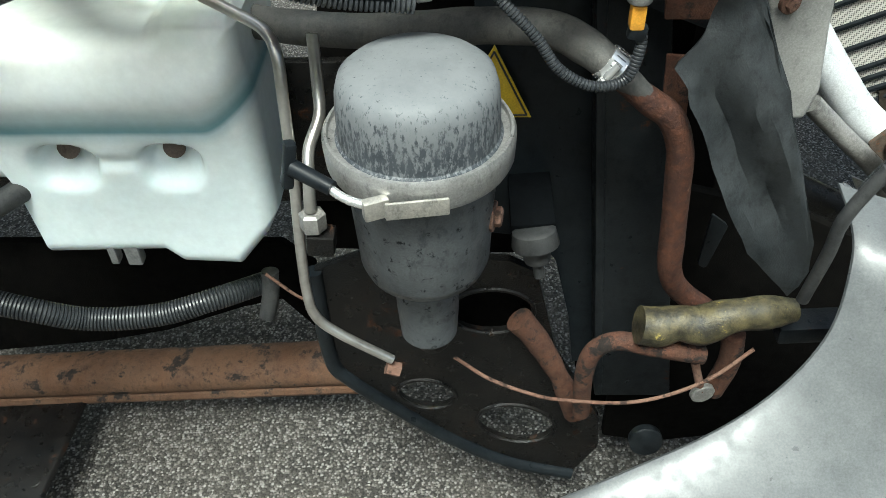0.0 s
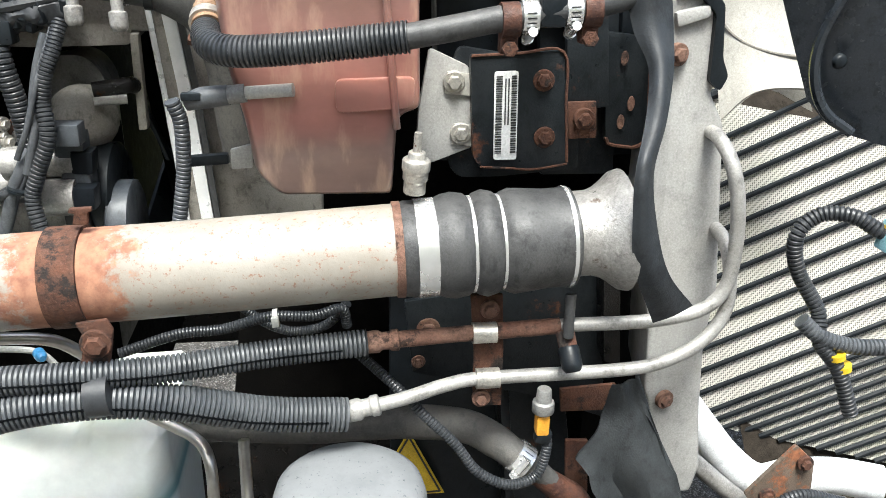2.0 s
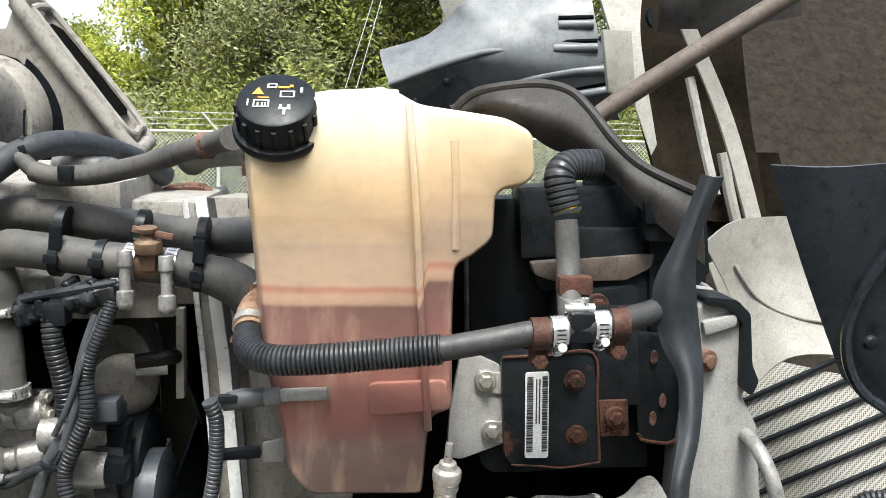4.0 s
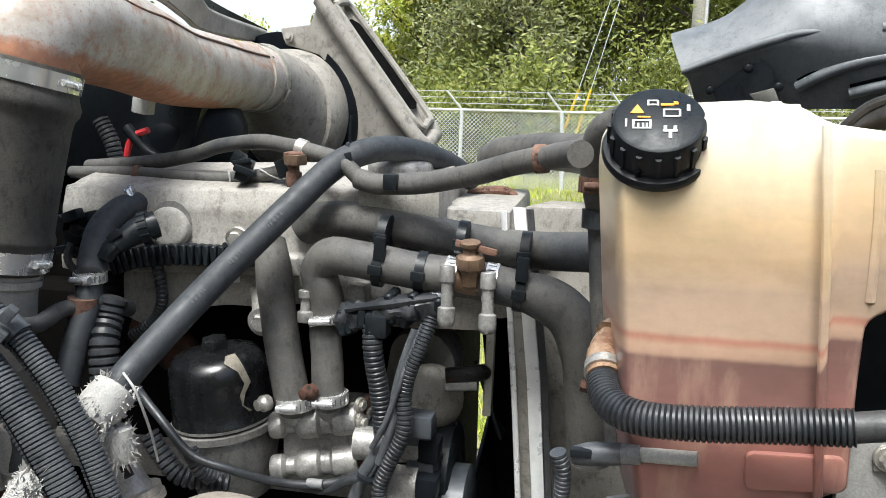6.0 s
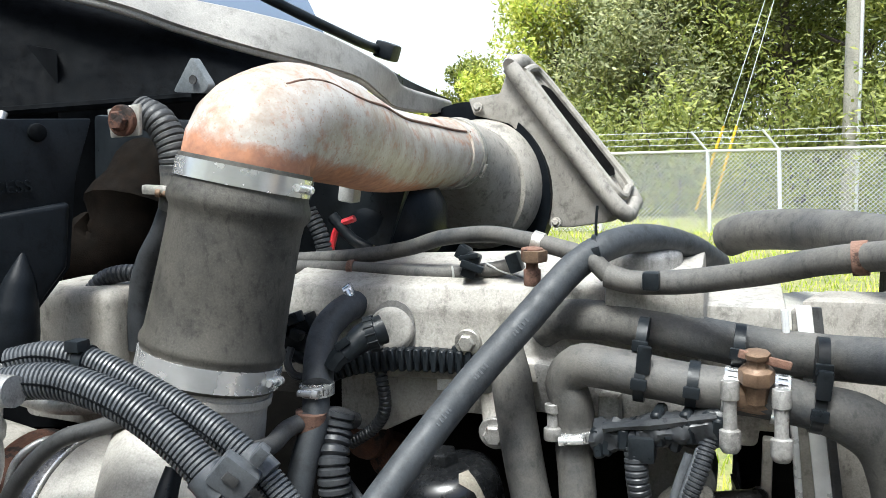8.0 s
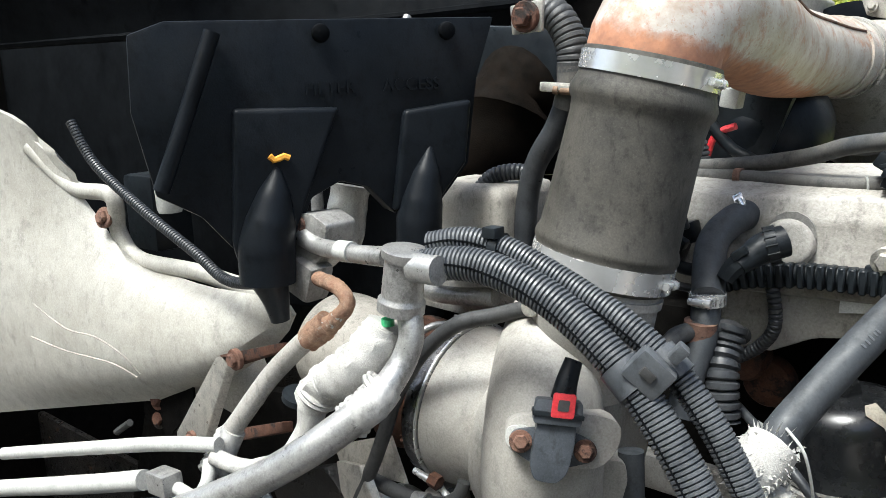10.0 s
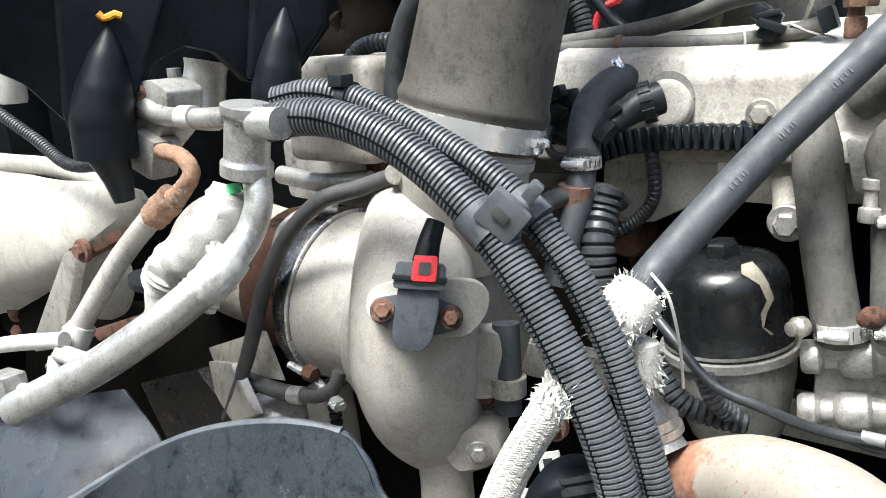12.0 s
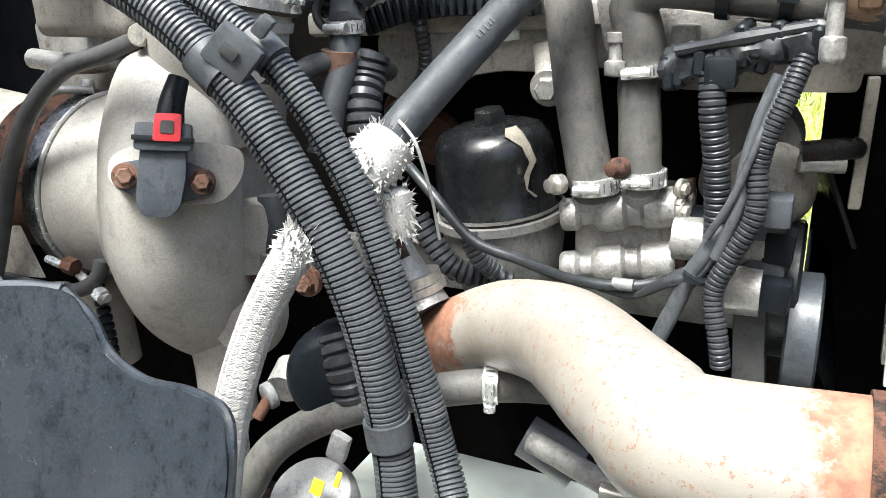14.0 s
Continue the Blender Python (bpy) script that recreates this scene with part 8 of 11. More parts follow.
for q, par, ax in (((-0.402, 1.220, 1.650), ha, (1, 0, -0.1)), ((-0.209, 1.205, 1.639), ha, (1, 0, -0.05)), ((-0.295, 1.220, 1.647), ha, (1, 0, -0.1)), ((-0.400, 1.190, 1.613), hb, (1, 0, -0.1)), ((-0.343, 1.190, 1.608), hb, (1, 0, -0.1)), ((-0.213, 1.195, 1.591), hb, (1, 0, -0.15))):
    zip_tie(par, q, ax, 0.0268, w=0.012, material=M_PLASTIC)
for q in ((-0.395, 1.168, 1.640), (-0.209, 1.168, 1.624)):
    part("tie_mount", block(q, (0.016, 0.010, 0.032), (0, 5, 0), 0.003), M_PLASTIC, hb)
for q, par, r in (((-0.303, 1.190, 1.604), hb, 0.0262), ((-0.251, 1.195, 1.597), hb, 0.0262)):
    worm_clamp(par, q, (1, 0, -0.1), r, 0.016, (0, -1, 0.3))
    part("t_bolt", revolve(rounded([(0, 0), (0.010, 0), (0.010, 0.02), (0.0075, 0.022), (0.0075, 0.052), (0.0115, 0.054), (0.0115, 0.072), (0.008, 0.078), (0, 0.078)], 0.08), V(q) + Vector((0.0, -0.034, 0.022)), (0.02, -0.1, -1), 16), M_CAST, par, "plated T-bolt spring")
part("connector", tube([(-0.300, 1.190, 1.604), (-0.250, 1.195, 1.597)], 0.0235, seg=20), M_BRASS, hb, "brass connector")
part("brass_cock", revolve(rounded([(0, -0.03), (0.012, -0.03), (0.014, -0.008), (0.019, -0.004), (0.019, 0.010), (0.012, 0.014), (0.010, 0.022), (0.014, 0.024), (0.014, 0.030), (0, 0.032)], 0.1), (-0.276, 1.170, 1.627), (0, -0.15, 1), 8), M_BRASS, hb, "brown brass bleed cock", smooth=25)
part("cock_lever", block((-0.268, 1.165, 1.649), (0.055, 0.007, 0.009), (0, 12, 0), 0.002), M_RUSTPALE, hb)
worm_clamp(hc, (-0.524, 1.195, 1.409), (0.1, 0, -1), 0.0262, 0.018)
worm_clamp(hd, (-0.471, 1.190, 1.422), (0.05, 0, -1), 0.0235, 0.016)
worm_clamp(hd, (-0.479, 1.205, 1.533), (0.1, 0, -1), 0.0245, 0.012)
for q, par in (((-0.557, 1.180, 1.411), hc), ((-0.487, 1.170, 1.437), hd)):
    part("clamp_bolt", revolve(rounded([(0, 0), (0.011, 0), (0.012, 0.012), (0.008, 0.016), (0.008, 0.022), (0, 0.022)], 0.1), q, (-0.6, -1, 0), 12), M_ZINC if par is hc else M_RUST, par)
part("t_bolt", revolve(rounded([(0, 0), (0.010, 0), (0.010, 0.01), (0.007, 0.012), (0.007, 0.028), (0.011, 0.03), (0.011, 0.044), (0, 0.046)], 0.08), (-0.505, 1.190, 1.573), (0, -0.1, -1), 14), M_CAST, hb, "plated T-bolt spring")

# thermostat housing and the pipe behind
tho = thing("thermostat_housing", (-0.440, 1.240, 1.540), "grey cast thermostat housing at the engine front", "housing")
part("body", slab(round_outline([(-0.545, 1.250, 1.606), (-0.337, 1.250, 1.572), (-0.336, 1.250, 1.550), (-0.414, 1.250, 1.538), (-0.531, 1.250, 1.543)], 0.01, 3), (0, 0.1, 0), 0.008), M_CAST, tho)
part("lug", block((-0.443, 1.235, 1.552), (0.026, 0.03, 0.05), (0, 0, 0), 0.004), M_CAST, tho)
part("cover", block((-0.393, 1.300, 1.674), (0.12, 0.10, 0.075), (0, 0, 0), 0.01), M_PAINTED, tho)
part("upper_cover", revolve(rounded([(0, 0), (0.05, 0), (0.05, 0.03), (0.035, 0.045), (0, 0.05)], 0.15), (-0.416, 1.360, 1.706), (0, 0, 1), 28), M_CAST, tho)

# harness comb below
cb = thing("harness_comb", (-0.381, 1.170, 1.538), "black harness trough with drooping wires", "cable loom")
rj = random.Random(31)
line = spline([(-0.447, 1.185, 1.539), (-0.407, 1.172, 1.550), (-0.374, 1.168, 1.560), (-0.342, 1.168, 1.565), (-0.314, 1.175, 1.571)], 8)
for p in resample(line, 0.011)[0]:
    part("trough_link", block(p[0] + Vector((0, rj.uniform(-0.004, 0.004), rj.uniform(-0.006, 0.006))), (0.013, rj.uniform(0.022, 0.034), rj.uniform(0.022, 0.042)), (rj.uniform(-12, 12), rj.uniform(-14, 14), rj.uniform(-14, 14)), 0.003, segs=1), M_PLASTIC, cb)
part("trough", crumple(tube([(-0.452, 1.188, 1.538), (-0.407, 1.176, 1.549), (-0.374, 1.172, 1.559), (-0.342, 1.172, 1.564), (-0.310, 1.178, 1.571)], 0.019, step=0.004, seg=20), 0.006, 70.0), M_LOOM, cb)
part("trough_lip", tube([(-0.440, 1.165, 1.558), (-0.385, 1.158, 1.570), (-0.316, 1.160, 1.583)], 0.006, wobble=0.5, seg=8), M_LOOM, cb)
part("lead", tube([(-0.404, 1.165, 1.539), (-0.402, 1.160, 1.513), (-0.399, 1.160, 1.486), (-0.394, 1.165, 1.449), (-0.390, 1.170, 1.397), (-0.390, 1.180, 1.347)], 0.0135, rib=(0.007, 0.002)), M_LOOM, cb)
part("lead", tube([(-0.324, 1.165, 1.554), (-0.333, 1.150, 1.522), (-0.347, 1.140, 1.484), (-0.355, 1.140, 1.443), (-0.363, 1.140, 1.400), (-0.376, 1.140, 1.356)], 0.010, rib=(0.005, 0.0015)), M_LOOM, cb)
part("wire", tube([(-0.344, 1.160, 1.538), (-0.358, 1.150, 1.493), (-0.366, 1.140, 1.449), (-0.368, 1.130, 1.412), (-0.384, 1.130, 1.361)], 0.006), M_LOOM_GREY, cb)
part("wire", tube([(-0.334, 1.160, 1.545), (-0.346, 1.145, 1.509), (-0.359, 1.130, 1.467), (-0.374, 1.125, 1.421), (-0.394, 1.130, 1.381)], 0.004), M_LOOM_GREY, cb)
part("plug", block((-0.344, 1.170, 1.405), (0.05, 0.035, 0.03), (0, 0, 0), 0.004), M_SENSOR, cb)
part("plug_collar", block((-0.396, 1.165, 1.539), (0.03, 0.03, 0.03), (0, 0, 0), 0.004), M_PLASTIC, cb)


# fuel pump: two stacked cast barrels
def fuel_pump():
    ob = thing("fuel_pump", (-0.497, 1.200, 1.280), "cast aluminium fuel pump with bolted end plate", "pump")
    u0, u1 = V((-0.562, 1.195, 1.369)), V((-0.440, 1.215, 1.385))
    l0, l1 = V((-0.561, 1.195, 1.305)), V((-0.436, 1.215, 1.323))
    for a, b in ((u0, u1), (l0, l1)):
        dv = b - a
        ln = dv.length
        prof = [(0, 0.0), (0.016, 0.0), (0.019, 0.004), (0.019, 0.018), (0.013, 0.024), (0.013, 0.036), (0.021, 0.042), (0.023, 0.05), (0.023, 0.07), (0.018, 0.075), (0.018, 0.088), (0.023, 0.093), (0.023, ln), (0, ln)]
        part("barrel", revolve(prof, a, dv, 28), M_CAST, ob)
    part("body", block((u0 + l1) / 2 + Vector((0.01, 0.045, 0)), (0.13, 0.08, 0.10), (0, 0, 6), 0.01), M_CAST, ob)
    part("neck", tube([(-0.527, 1.205, 1.386), (-0.527, 1.200, 1.398)], 0.024, seg=20), M_CAST, ob)
    part("neck", tube([(-0.477, 1.210, 1.395), (-0.476, 1.200, 1.411)], 0.021, seg=20), M_CAST, ob)
    pl = part("end_plate", slab([(-0.445, 1.205, 1.404), (-0.430, 1.205, 1.409), (-0.425, 1.205, 1.353), (-0.424, 1.205, 1.306), (-0.438, 1.205, 1.301)], (0.004, 0.06, 0), 0.004), M_RUSTPALE, ob, "rust-stained end plate")
    for q in ((-0.431, 1.205, 1.409), (-0.435, 1.205, 1.393), (-0.433, 1.205, 1.346), (-0.429, 1.205, 1.384)):
        hex_bolt(ob, q, (0.9, -0.4, 0), 0.007, material=M_ZINC)
    part("actuator", revolve(rounded([(0, 0), (0.034, 0), (0.034, 0.03), (0.024, 0.035), (0.024, 0.06), (0, 0.06)], 0.1), V((-0.425, 1.225, 1.351)), (1, 0.1, 0), 24), M_SHROUD, ob)
    for q0, q1, q2, r0 in (((-0.436, 1.200, 1.355), (-0.342, 1.200, 1.357), (-0.329, 1.195, 1.360), 0.024), ((-0.385, 1.180, 1.311), (-0.341, 1.180, 1.311), (-0.327, 1.175, 1.314), 0.027)):
        part("solenoid", tube([q0, q1], [r0, r0 * 0.95], seg=20), M_CAST, ob)
        part("solenoid_plug", block(q2, (0.03, 0.035, 0.034), (0, 4, 0), 0.005), M_SHROUD, ob)
    part("gear_dome", revolve(rounded([(0, 0), (0.05, 0), (0.05, 0.02), (0.03, 0.045), (0, 0.05)], 0.2), (-0.352, 1.300, 1.395), (0.25, -1, 0.2), 24), M_DUCT, ob)
    part("plug", block((-0.344, 1.200, 1.380), (0.04, 0.04, 0.04), (0, 0, 0), 0.006), M_SENSOR, ob)
    part("plug", block((-0.340, 1.200, 1.334), (0.04, 0.04, 0.04), (0, 0, 0), 0.006), M_SENSOR, ob)
    return ob


fuel_pump()
cw = thing("front_casting", (-0.413, 1.320, 1.498), "grey cast front cover of the engine behind the harness", "casting")
part("cover", slab(round_outline([(-0.481, 1.300, 1.594), (-0.261, 1.300, 1.596), (-0.272, 1.300, 1.502), (-0.407, 1.300, 1.498), (-0.498, 1.300, 1.501)], 0.008, 3), (0, 0.1, 0), 0.008), M_PAINTED, cw)
part("rib", slab([(-0.488, 1.290, 1.534), (-0.361, 1.290, 1.530), (-0.362, 1.290, 1.521), (-0.490, 1.290, 1.523)], (0, 0.03, 0), 0.004), M_PAINTED, cw)
part("timing_cover", slab(round_outline([(-0.418, 1.330, 1.480), (-0.347, 1.330, 1.484), (-0.320, 1.330, 1.447), (-0.322, 1.330, 1.391), (-0.365, 1.330, 1.356), (-0.437, 1.330, 1.361)], 0.03, 5), (0, 0.08, 0), 0.012), M_CASTDARK, cw)
part("stub", tube([(-0.320, 1.250, 1.446), (-0.275, 1.260, 1.451), (-0.268, 1.280, 1.447)], 0.012, seg=14), M_RUSTYBLACK, cw)
part("stub", tube([(-0.321, 1.250, 1.434), (-0.277, 1.260, 1.434)], 0.010, seg=14), M_CAST, cw)
part("post", slab([(-0.266, 1.270, 1.522), (-0.254, 1.270, 1.522), (-0.256, 1.270, 1.383), (-0.269, 1.270, 1.382)], (0, 0.02, 0), 0.003), M_DUCT, cw)


# oil filter with black cap
def oil_filter():
    top = V((-0.668, 1.240, 1.470))
    ax = Vector((0.10, 0.05, -1)).normalized()
    ob = thing("oil_filter", top + ax * 0.24, "oil filter housing with a black plastic cap", "oil filter")
    prof = [(0, -0.004), (0.017, -0.004), (0.017, 0.008), (0.045, 0.010), (0.062, 0.016), (0.071, 0.03), (0.074, 0.05), (0.075, 0.105), (0.0775, 0.108), (0.0775, 0.116), (0.06, 0.118)]
    cap = part("cap", revolve(prof, top, ax, 48), M_FILTERBLACK, ob, "glossy black plastic cap with paint spill")
    part("hex", revolve([(0.0, -0.009), (0.018, -0.009), (0.020, -0.006), (0.022, 0.01), (0, 0.01)], top, ax, 6), M_FILTERBLACK, cap, smooth=20)
    part("flow_mark", ring(top + ax * 0.112, ax, 0.0770, 0.004, 0.001), M_CASTDARK, cap)
    # dried paint run over the shoulder
    m3 = V(ax).to_track_quat("Z", "Y").to_matrix()
    side = m3.inverted() @ Vector((0.80, -0.60, 0.0))
    spill = math.atan2(side.y, side.x)
    line = [(0.046, 0.0095), (0.062, 0.0150), (0.0715, 0.029), (0.0747, 0.048), (0.0753, 0.062), (0.0756, 0.078), (0.0757, 0.090)]
    bm = bmesh.new()
    rows = []
    for i, (r, hgt) in enumerate(line):
        half = (0.16, 0.17, 0.10, 0.06, 0.05, 0.03, 0.015)[i] + 0.02 * math.sin(i * 2.3)
        mid = spill + 0.10 * math.sin(i * 1.7)
        rows.append([bm.verts.new(top + m3 @ Vector(((r + 0.0008) * math.cos(mid + half * k), (r + 0.0008) * math.sin(mid + half * k), hgt - 0.0008))) for k in (-1, -0.5, 0, 0.5, 1)])
    for a, b in zip(rows, rows[1:]):
        for k in range(4):
            bm.faces.new((a[k], a[k + 1], b[k + 1], b[k]))
    bmesh.ops.solidify(bm, geom=list(bm.faces), thickness=0.0006)
    part("paint_spill", bm, M_SPILL, cap, "dried cream paint run")
    part("housing", revolve([(0.072, 0.117), (0.083, 0.118), (0.083, 0.128), (0.077, 0.131), (0.075, 0.16), (0.066, 0.20), (0.055, 0.235), (0, 0.24)], top, ax, 40), M_CASTDARK, ob, "grey cast housing")
    return ob


def glossy_black():
    mat, nt, b = nodes_of("glossy_black_plastic")
    c = mixed(nt, ramp(nt, noise_node(nt, 22.0, 8.0, 0.7), [(0.45, 0.0), (0.75, 0.6)]), (0.0055, 0.0060, 0.0068), (0.020, 0.0205, 0.021))
    nt.links.new(c, b.inputs["Base Color"])
    nt.links.new(ramp(nt, noise_node(nt, 40.0, 6.0, 0.7), [(0.3, 0.16), (0.7, 0.36)]), b.inputs["Roughness"])
    return mat


M_FILTERBLACK = glossy_black()
M_SPILL = surface("dried_cream_paint", (0.42, 0.38, 0.31), (0.52, 0.47, 0.39), 0.7, bumpy=0.4, dirt=0.6)
oil_filter()
hose("oil_sensor_cable", [(-0.819, 1.220, 1.445), (-0.725, 1.120, 1.440), (-0.672, 1.090, 1.410), (-0.624, 1.080, 1.369), (-0.573, 1.090, 1.349), (-0.534, 1.120, 1.324), (-0.492, 1.140, 1.313), (-0.450, 1.150, 1.317), (-0.409, 1.150, 1.338)], 0.0058, M_LOOM, "thin black cable drooping past the oil filter", "cable")
solo("cable_label", ring((-0.477, 1.143, 1.315), (1, 0, 0), 0.0062, 0.022, 0.0006), M_GREYPLASTIC, "pale cable marker sleeve", "cable marker")
hose("wiring_loom", [(-0.709, 1.120, 1.373), (-0.693, 1.120, 1.348), (-0.666, 1.120, 1.318), (-0.630, 1.130, 1.307), (-0.601, 1.140, 1.301)], 0.014, M_LOOM, "black corrugated loom below the oil filter", "cable loom", rib=(0.009, 0.003))
hose("wiring_loom", [(-0.638, 1.100, 1.366), (-0.625, 1.100, 1.341), (-0.610, 1.110, 1.323)], 0.011, M_LOOM_GREY, "short grey corrugated sleeve by the filter", "cable loom", rib=(0.006, 0.002))


# elbow coolant hose and sensors left of the cover
eh = hose("elbow_hose", [(-0.814, 1.290, 1.664), (-0.818, 1.250, 1.660), (-0.827, 1.220, 1.641), (-0.821, 1.190, 1.617), (-0.804, 1.150, 1.583)], 0.0205, M_HOSE_BLUE, "dark smooth elbow hose with bright clamps", wobble=0.01)
worm_clamp(eh, (-0.816, 1.290, 1.673), (0.8, 0.3, 0.5), 0.021, 0.012)
worm_clamp(eh, (-0.805, 1.150, 1.581), (0, 0, 1), 0.021, 0.014)
part("pipe", tube([(-0.806, 1.150, 1.575), (-0.801, 1.130, 1.536), (-0.806, 1.110, 1.497), (-0.810, 1.090, 1.445)], 0.018, seg=16), M_HOSE_BLUE, eh)
part("rust_sleeve", ring((-0.805, 1.130, 1.542), (0.1, 0, 1), 0.0185, 0.03), M_RUSTPALE, eh)
sn = thing("cam_sensor", (-0.775, 1.194, 1.612), "black sensor plug in the rocker cover", "sensor")
part("plug", tube([(-0.735, 1.208, 1.650), (-0.756, 1.189, 1.641), (-0.774, 1.165, 1.622)], [0.02, 0.019, 0.012], seg=14), M_PLASTIC, sn)
part("lock_ring", ring((-0.746, 1.198, 1.645), (1, 0.4, 0.3), 0.0205, 0.012, 0.003), M_PLASTIC, sn)
for k in range(14):
    a = 2 * math.pi * k / 14
    ax = Vector((1, 0.4, 0.3)).normalized()
    u = ax.orthogonal().normalized()
    q = Vector((-0.746, 1.198, 1.645)) + (u * math.cos(a) + ax.cross(u) * math.sin(a)) * 0.0232
    part("grip_rib", tube([q - ax * 0.007, q + ax * 0.007], 0.0016, step=0.01, seg=5), M_PLASTIC, sn)
part("plug_body", tube([(-0.757, 1.186, 1.640), (-0.778, 1.166, 1.622), (-0.788, 1.160, 1.606)], [0.0155, 0.0135, 0.011], seg=8), M_PLASTIC, sn)
part("latch", block((-0.770, 1.158, 1.640), (0.020, 0.008, 0.010), (0, -35, 20), 0.002), M_PLASTIC, sn)
sn2 = thing("temperature_sensor", (-0.915, 1.300, 1.609), "black connector stack at the cover's end", "sensor")
part("plug", block((-0.892, 1.260, 1.636), (0.05, 0.03, 0.03), (0, -15, 0), 0.005), M_PLASTIC, sn2)
part("plug", block((-0.901, 1.260, 1.610), (0.03, 0.03, 0.05), (0, 20, 0), 0.005), M_PLASTIC, sn2)
for q, d, tilt in (((-0.884, 1.232, 1.652), (0.026, 0.020, 0.016), -20), ((-0.905, 1.236, 1.640), (0.016, 0.018, 0.022), 12), ((-0.878, 1.230, 1.630), (0.018, 0.016, 0.014), 25), ((-0.902, 1.232, 1.600), (0.022, 0.016, 0.012), -8)):
    part("connector", block(q, d, (0, tilt, 0), 0.003), M_PLASTIC, sn2)
part("lead", tube([(-0.890, 1.232, 1.610), (-0.893, 1.225, 1.590), (-0.880, 1.220, 1.574), (-0.858, 1.225, 1.570)], 0.006, seg=8), M_LOOM, sn2)
part("lead", tube([(-0.907, 1.260, 1.619), (-0.894, 1.250, 1.596), (-0.870, 1.240, 1.592), (-0.852, 1.250, 1.591)], 0.009, seg=10), M_PLASTIC, sn2)
hose("wiring_loom", [(-0.778, 1.160, 1.548), (-0.780, 1.150, 1.524), (-0.776, 1.130, 1.494), (-0.769, 1.120, 1.439)], 0.021, M_LOOM, "black convoluted loom beside the filter", "cable loom", rib=(0.012, 0.005))
hose("wiring_loom", [(-0.817, 1.000, 1.550), (-0.816, 1.050, 1.539), (-0.819, 1.100, 1.544), (-0.802, 1.130, 1.547), (-0.784, 1.160, 1.544), (-0.779, 1.200, 1.524)], 0.0115, M_RUBBER, "black taped loom arching behind the hoses", "cable loom")

# ---- intake ----
def intake():
    b0, b1 = Vector((-0.902, 1.057, 1.618)), Vector((-0.853, 1.095, 1.872))
    ax = (b1 - b0).normalized()
    ln = (b1 - b0).length
    R = 0.083
    ob = thing("intake_hose", b0, "dusty black rubber intake hose with band clamps", "hose")
    prof = [(R * 0.99, -0.004), (R * 1.02, 0.0), (R * 1.025, 0.030), (R * 1.055, 0.035), (R * 1.055, 0.041), (R * 1.01, 0.050), (R * 0.985, ln * 0.35), (R * 0.965, ln * 0.6), (R * 0.96, ln - 0.075),
            (R * 0.975, ln - 0.062), (R * 1.03, ln - 0.055), (R * 1.04, ln - 0.046), (R * 0.99, ln - 0.036), (R * 0.965, ln - 0.030), (R * 0.965, ln - 0.002), (R * 0.955, ln), (R * 0.90, ln)]
    part("sleeve", revolve(prof, b0, ax, 56), M_BOOT, ob)
    worm_clamp(ob, b0 + ax * 0.014, ax, R * 1.026, 0.027, (1, 0.05, 0.0))
    worm_clamp(ob, b0 + ax * (ln - 0.016), ax, R * 0.968, 0.022, (1, -0.05, 0.0))
    el = thing("intake_elbow", b1 - Vector((0, 0, 0.03)), "weathered metal intake elbow with rust patches", "pipe")
    pts = [b1 - ax * 0.02, b1 + ax * 0.022, (-0.843, 1.128, 1.911), (-0.836, 1.185, 1.922), (-0.838, 1.310, 1.907), (-0.858, 1.480, 1.884), (-0.869, 1.680, 1.874), (-0.864, 1.890, 1.867)]
    part("tube", tube(pts, [0.0765, 0.0765, 0.076, 0.075, 0.073, 0.071, 0.070, 0.070], step=0.012, seg=44), stained_elbow(b1, ax), el)
    qd = V(pts[-1]) - V(pts[-2])
    part("bead", ring(V(pts[-1]) - qd * 0.42, qd, 0.0705, 0.010, 0.003), M_ELBOWPIPE, el)
    mids = spline(pts[1:], 6)
    seam = []
    for k in range(6, len(mids) - 2):
        tg = (V(mids[k + 1]) - V(mids[k - 1])).normalized()
        out = Vector((0.35, -0.80, 0.30))
        out = (out - tg * out.dot(tg)).normalized()
        seam.append(V(mids[k]) + out * (0.0752 - 0.0045 * k / len(mids)))
    part("weld_seam", tube(seam, 0.0022, seg=6), M_RUSTPALE, el, "rusty weld seam")
    worm_clamp(el, V(pts[-1]) - qd * 0.12, qd, 0.072, 0.014, (1, -0.3, -0.5), M_ZINC)
    return b0, ax, R


IB0, IAX, IR = intake()


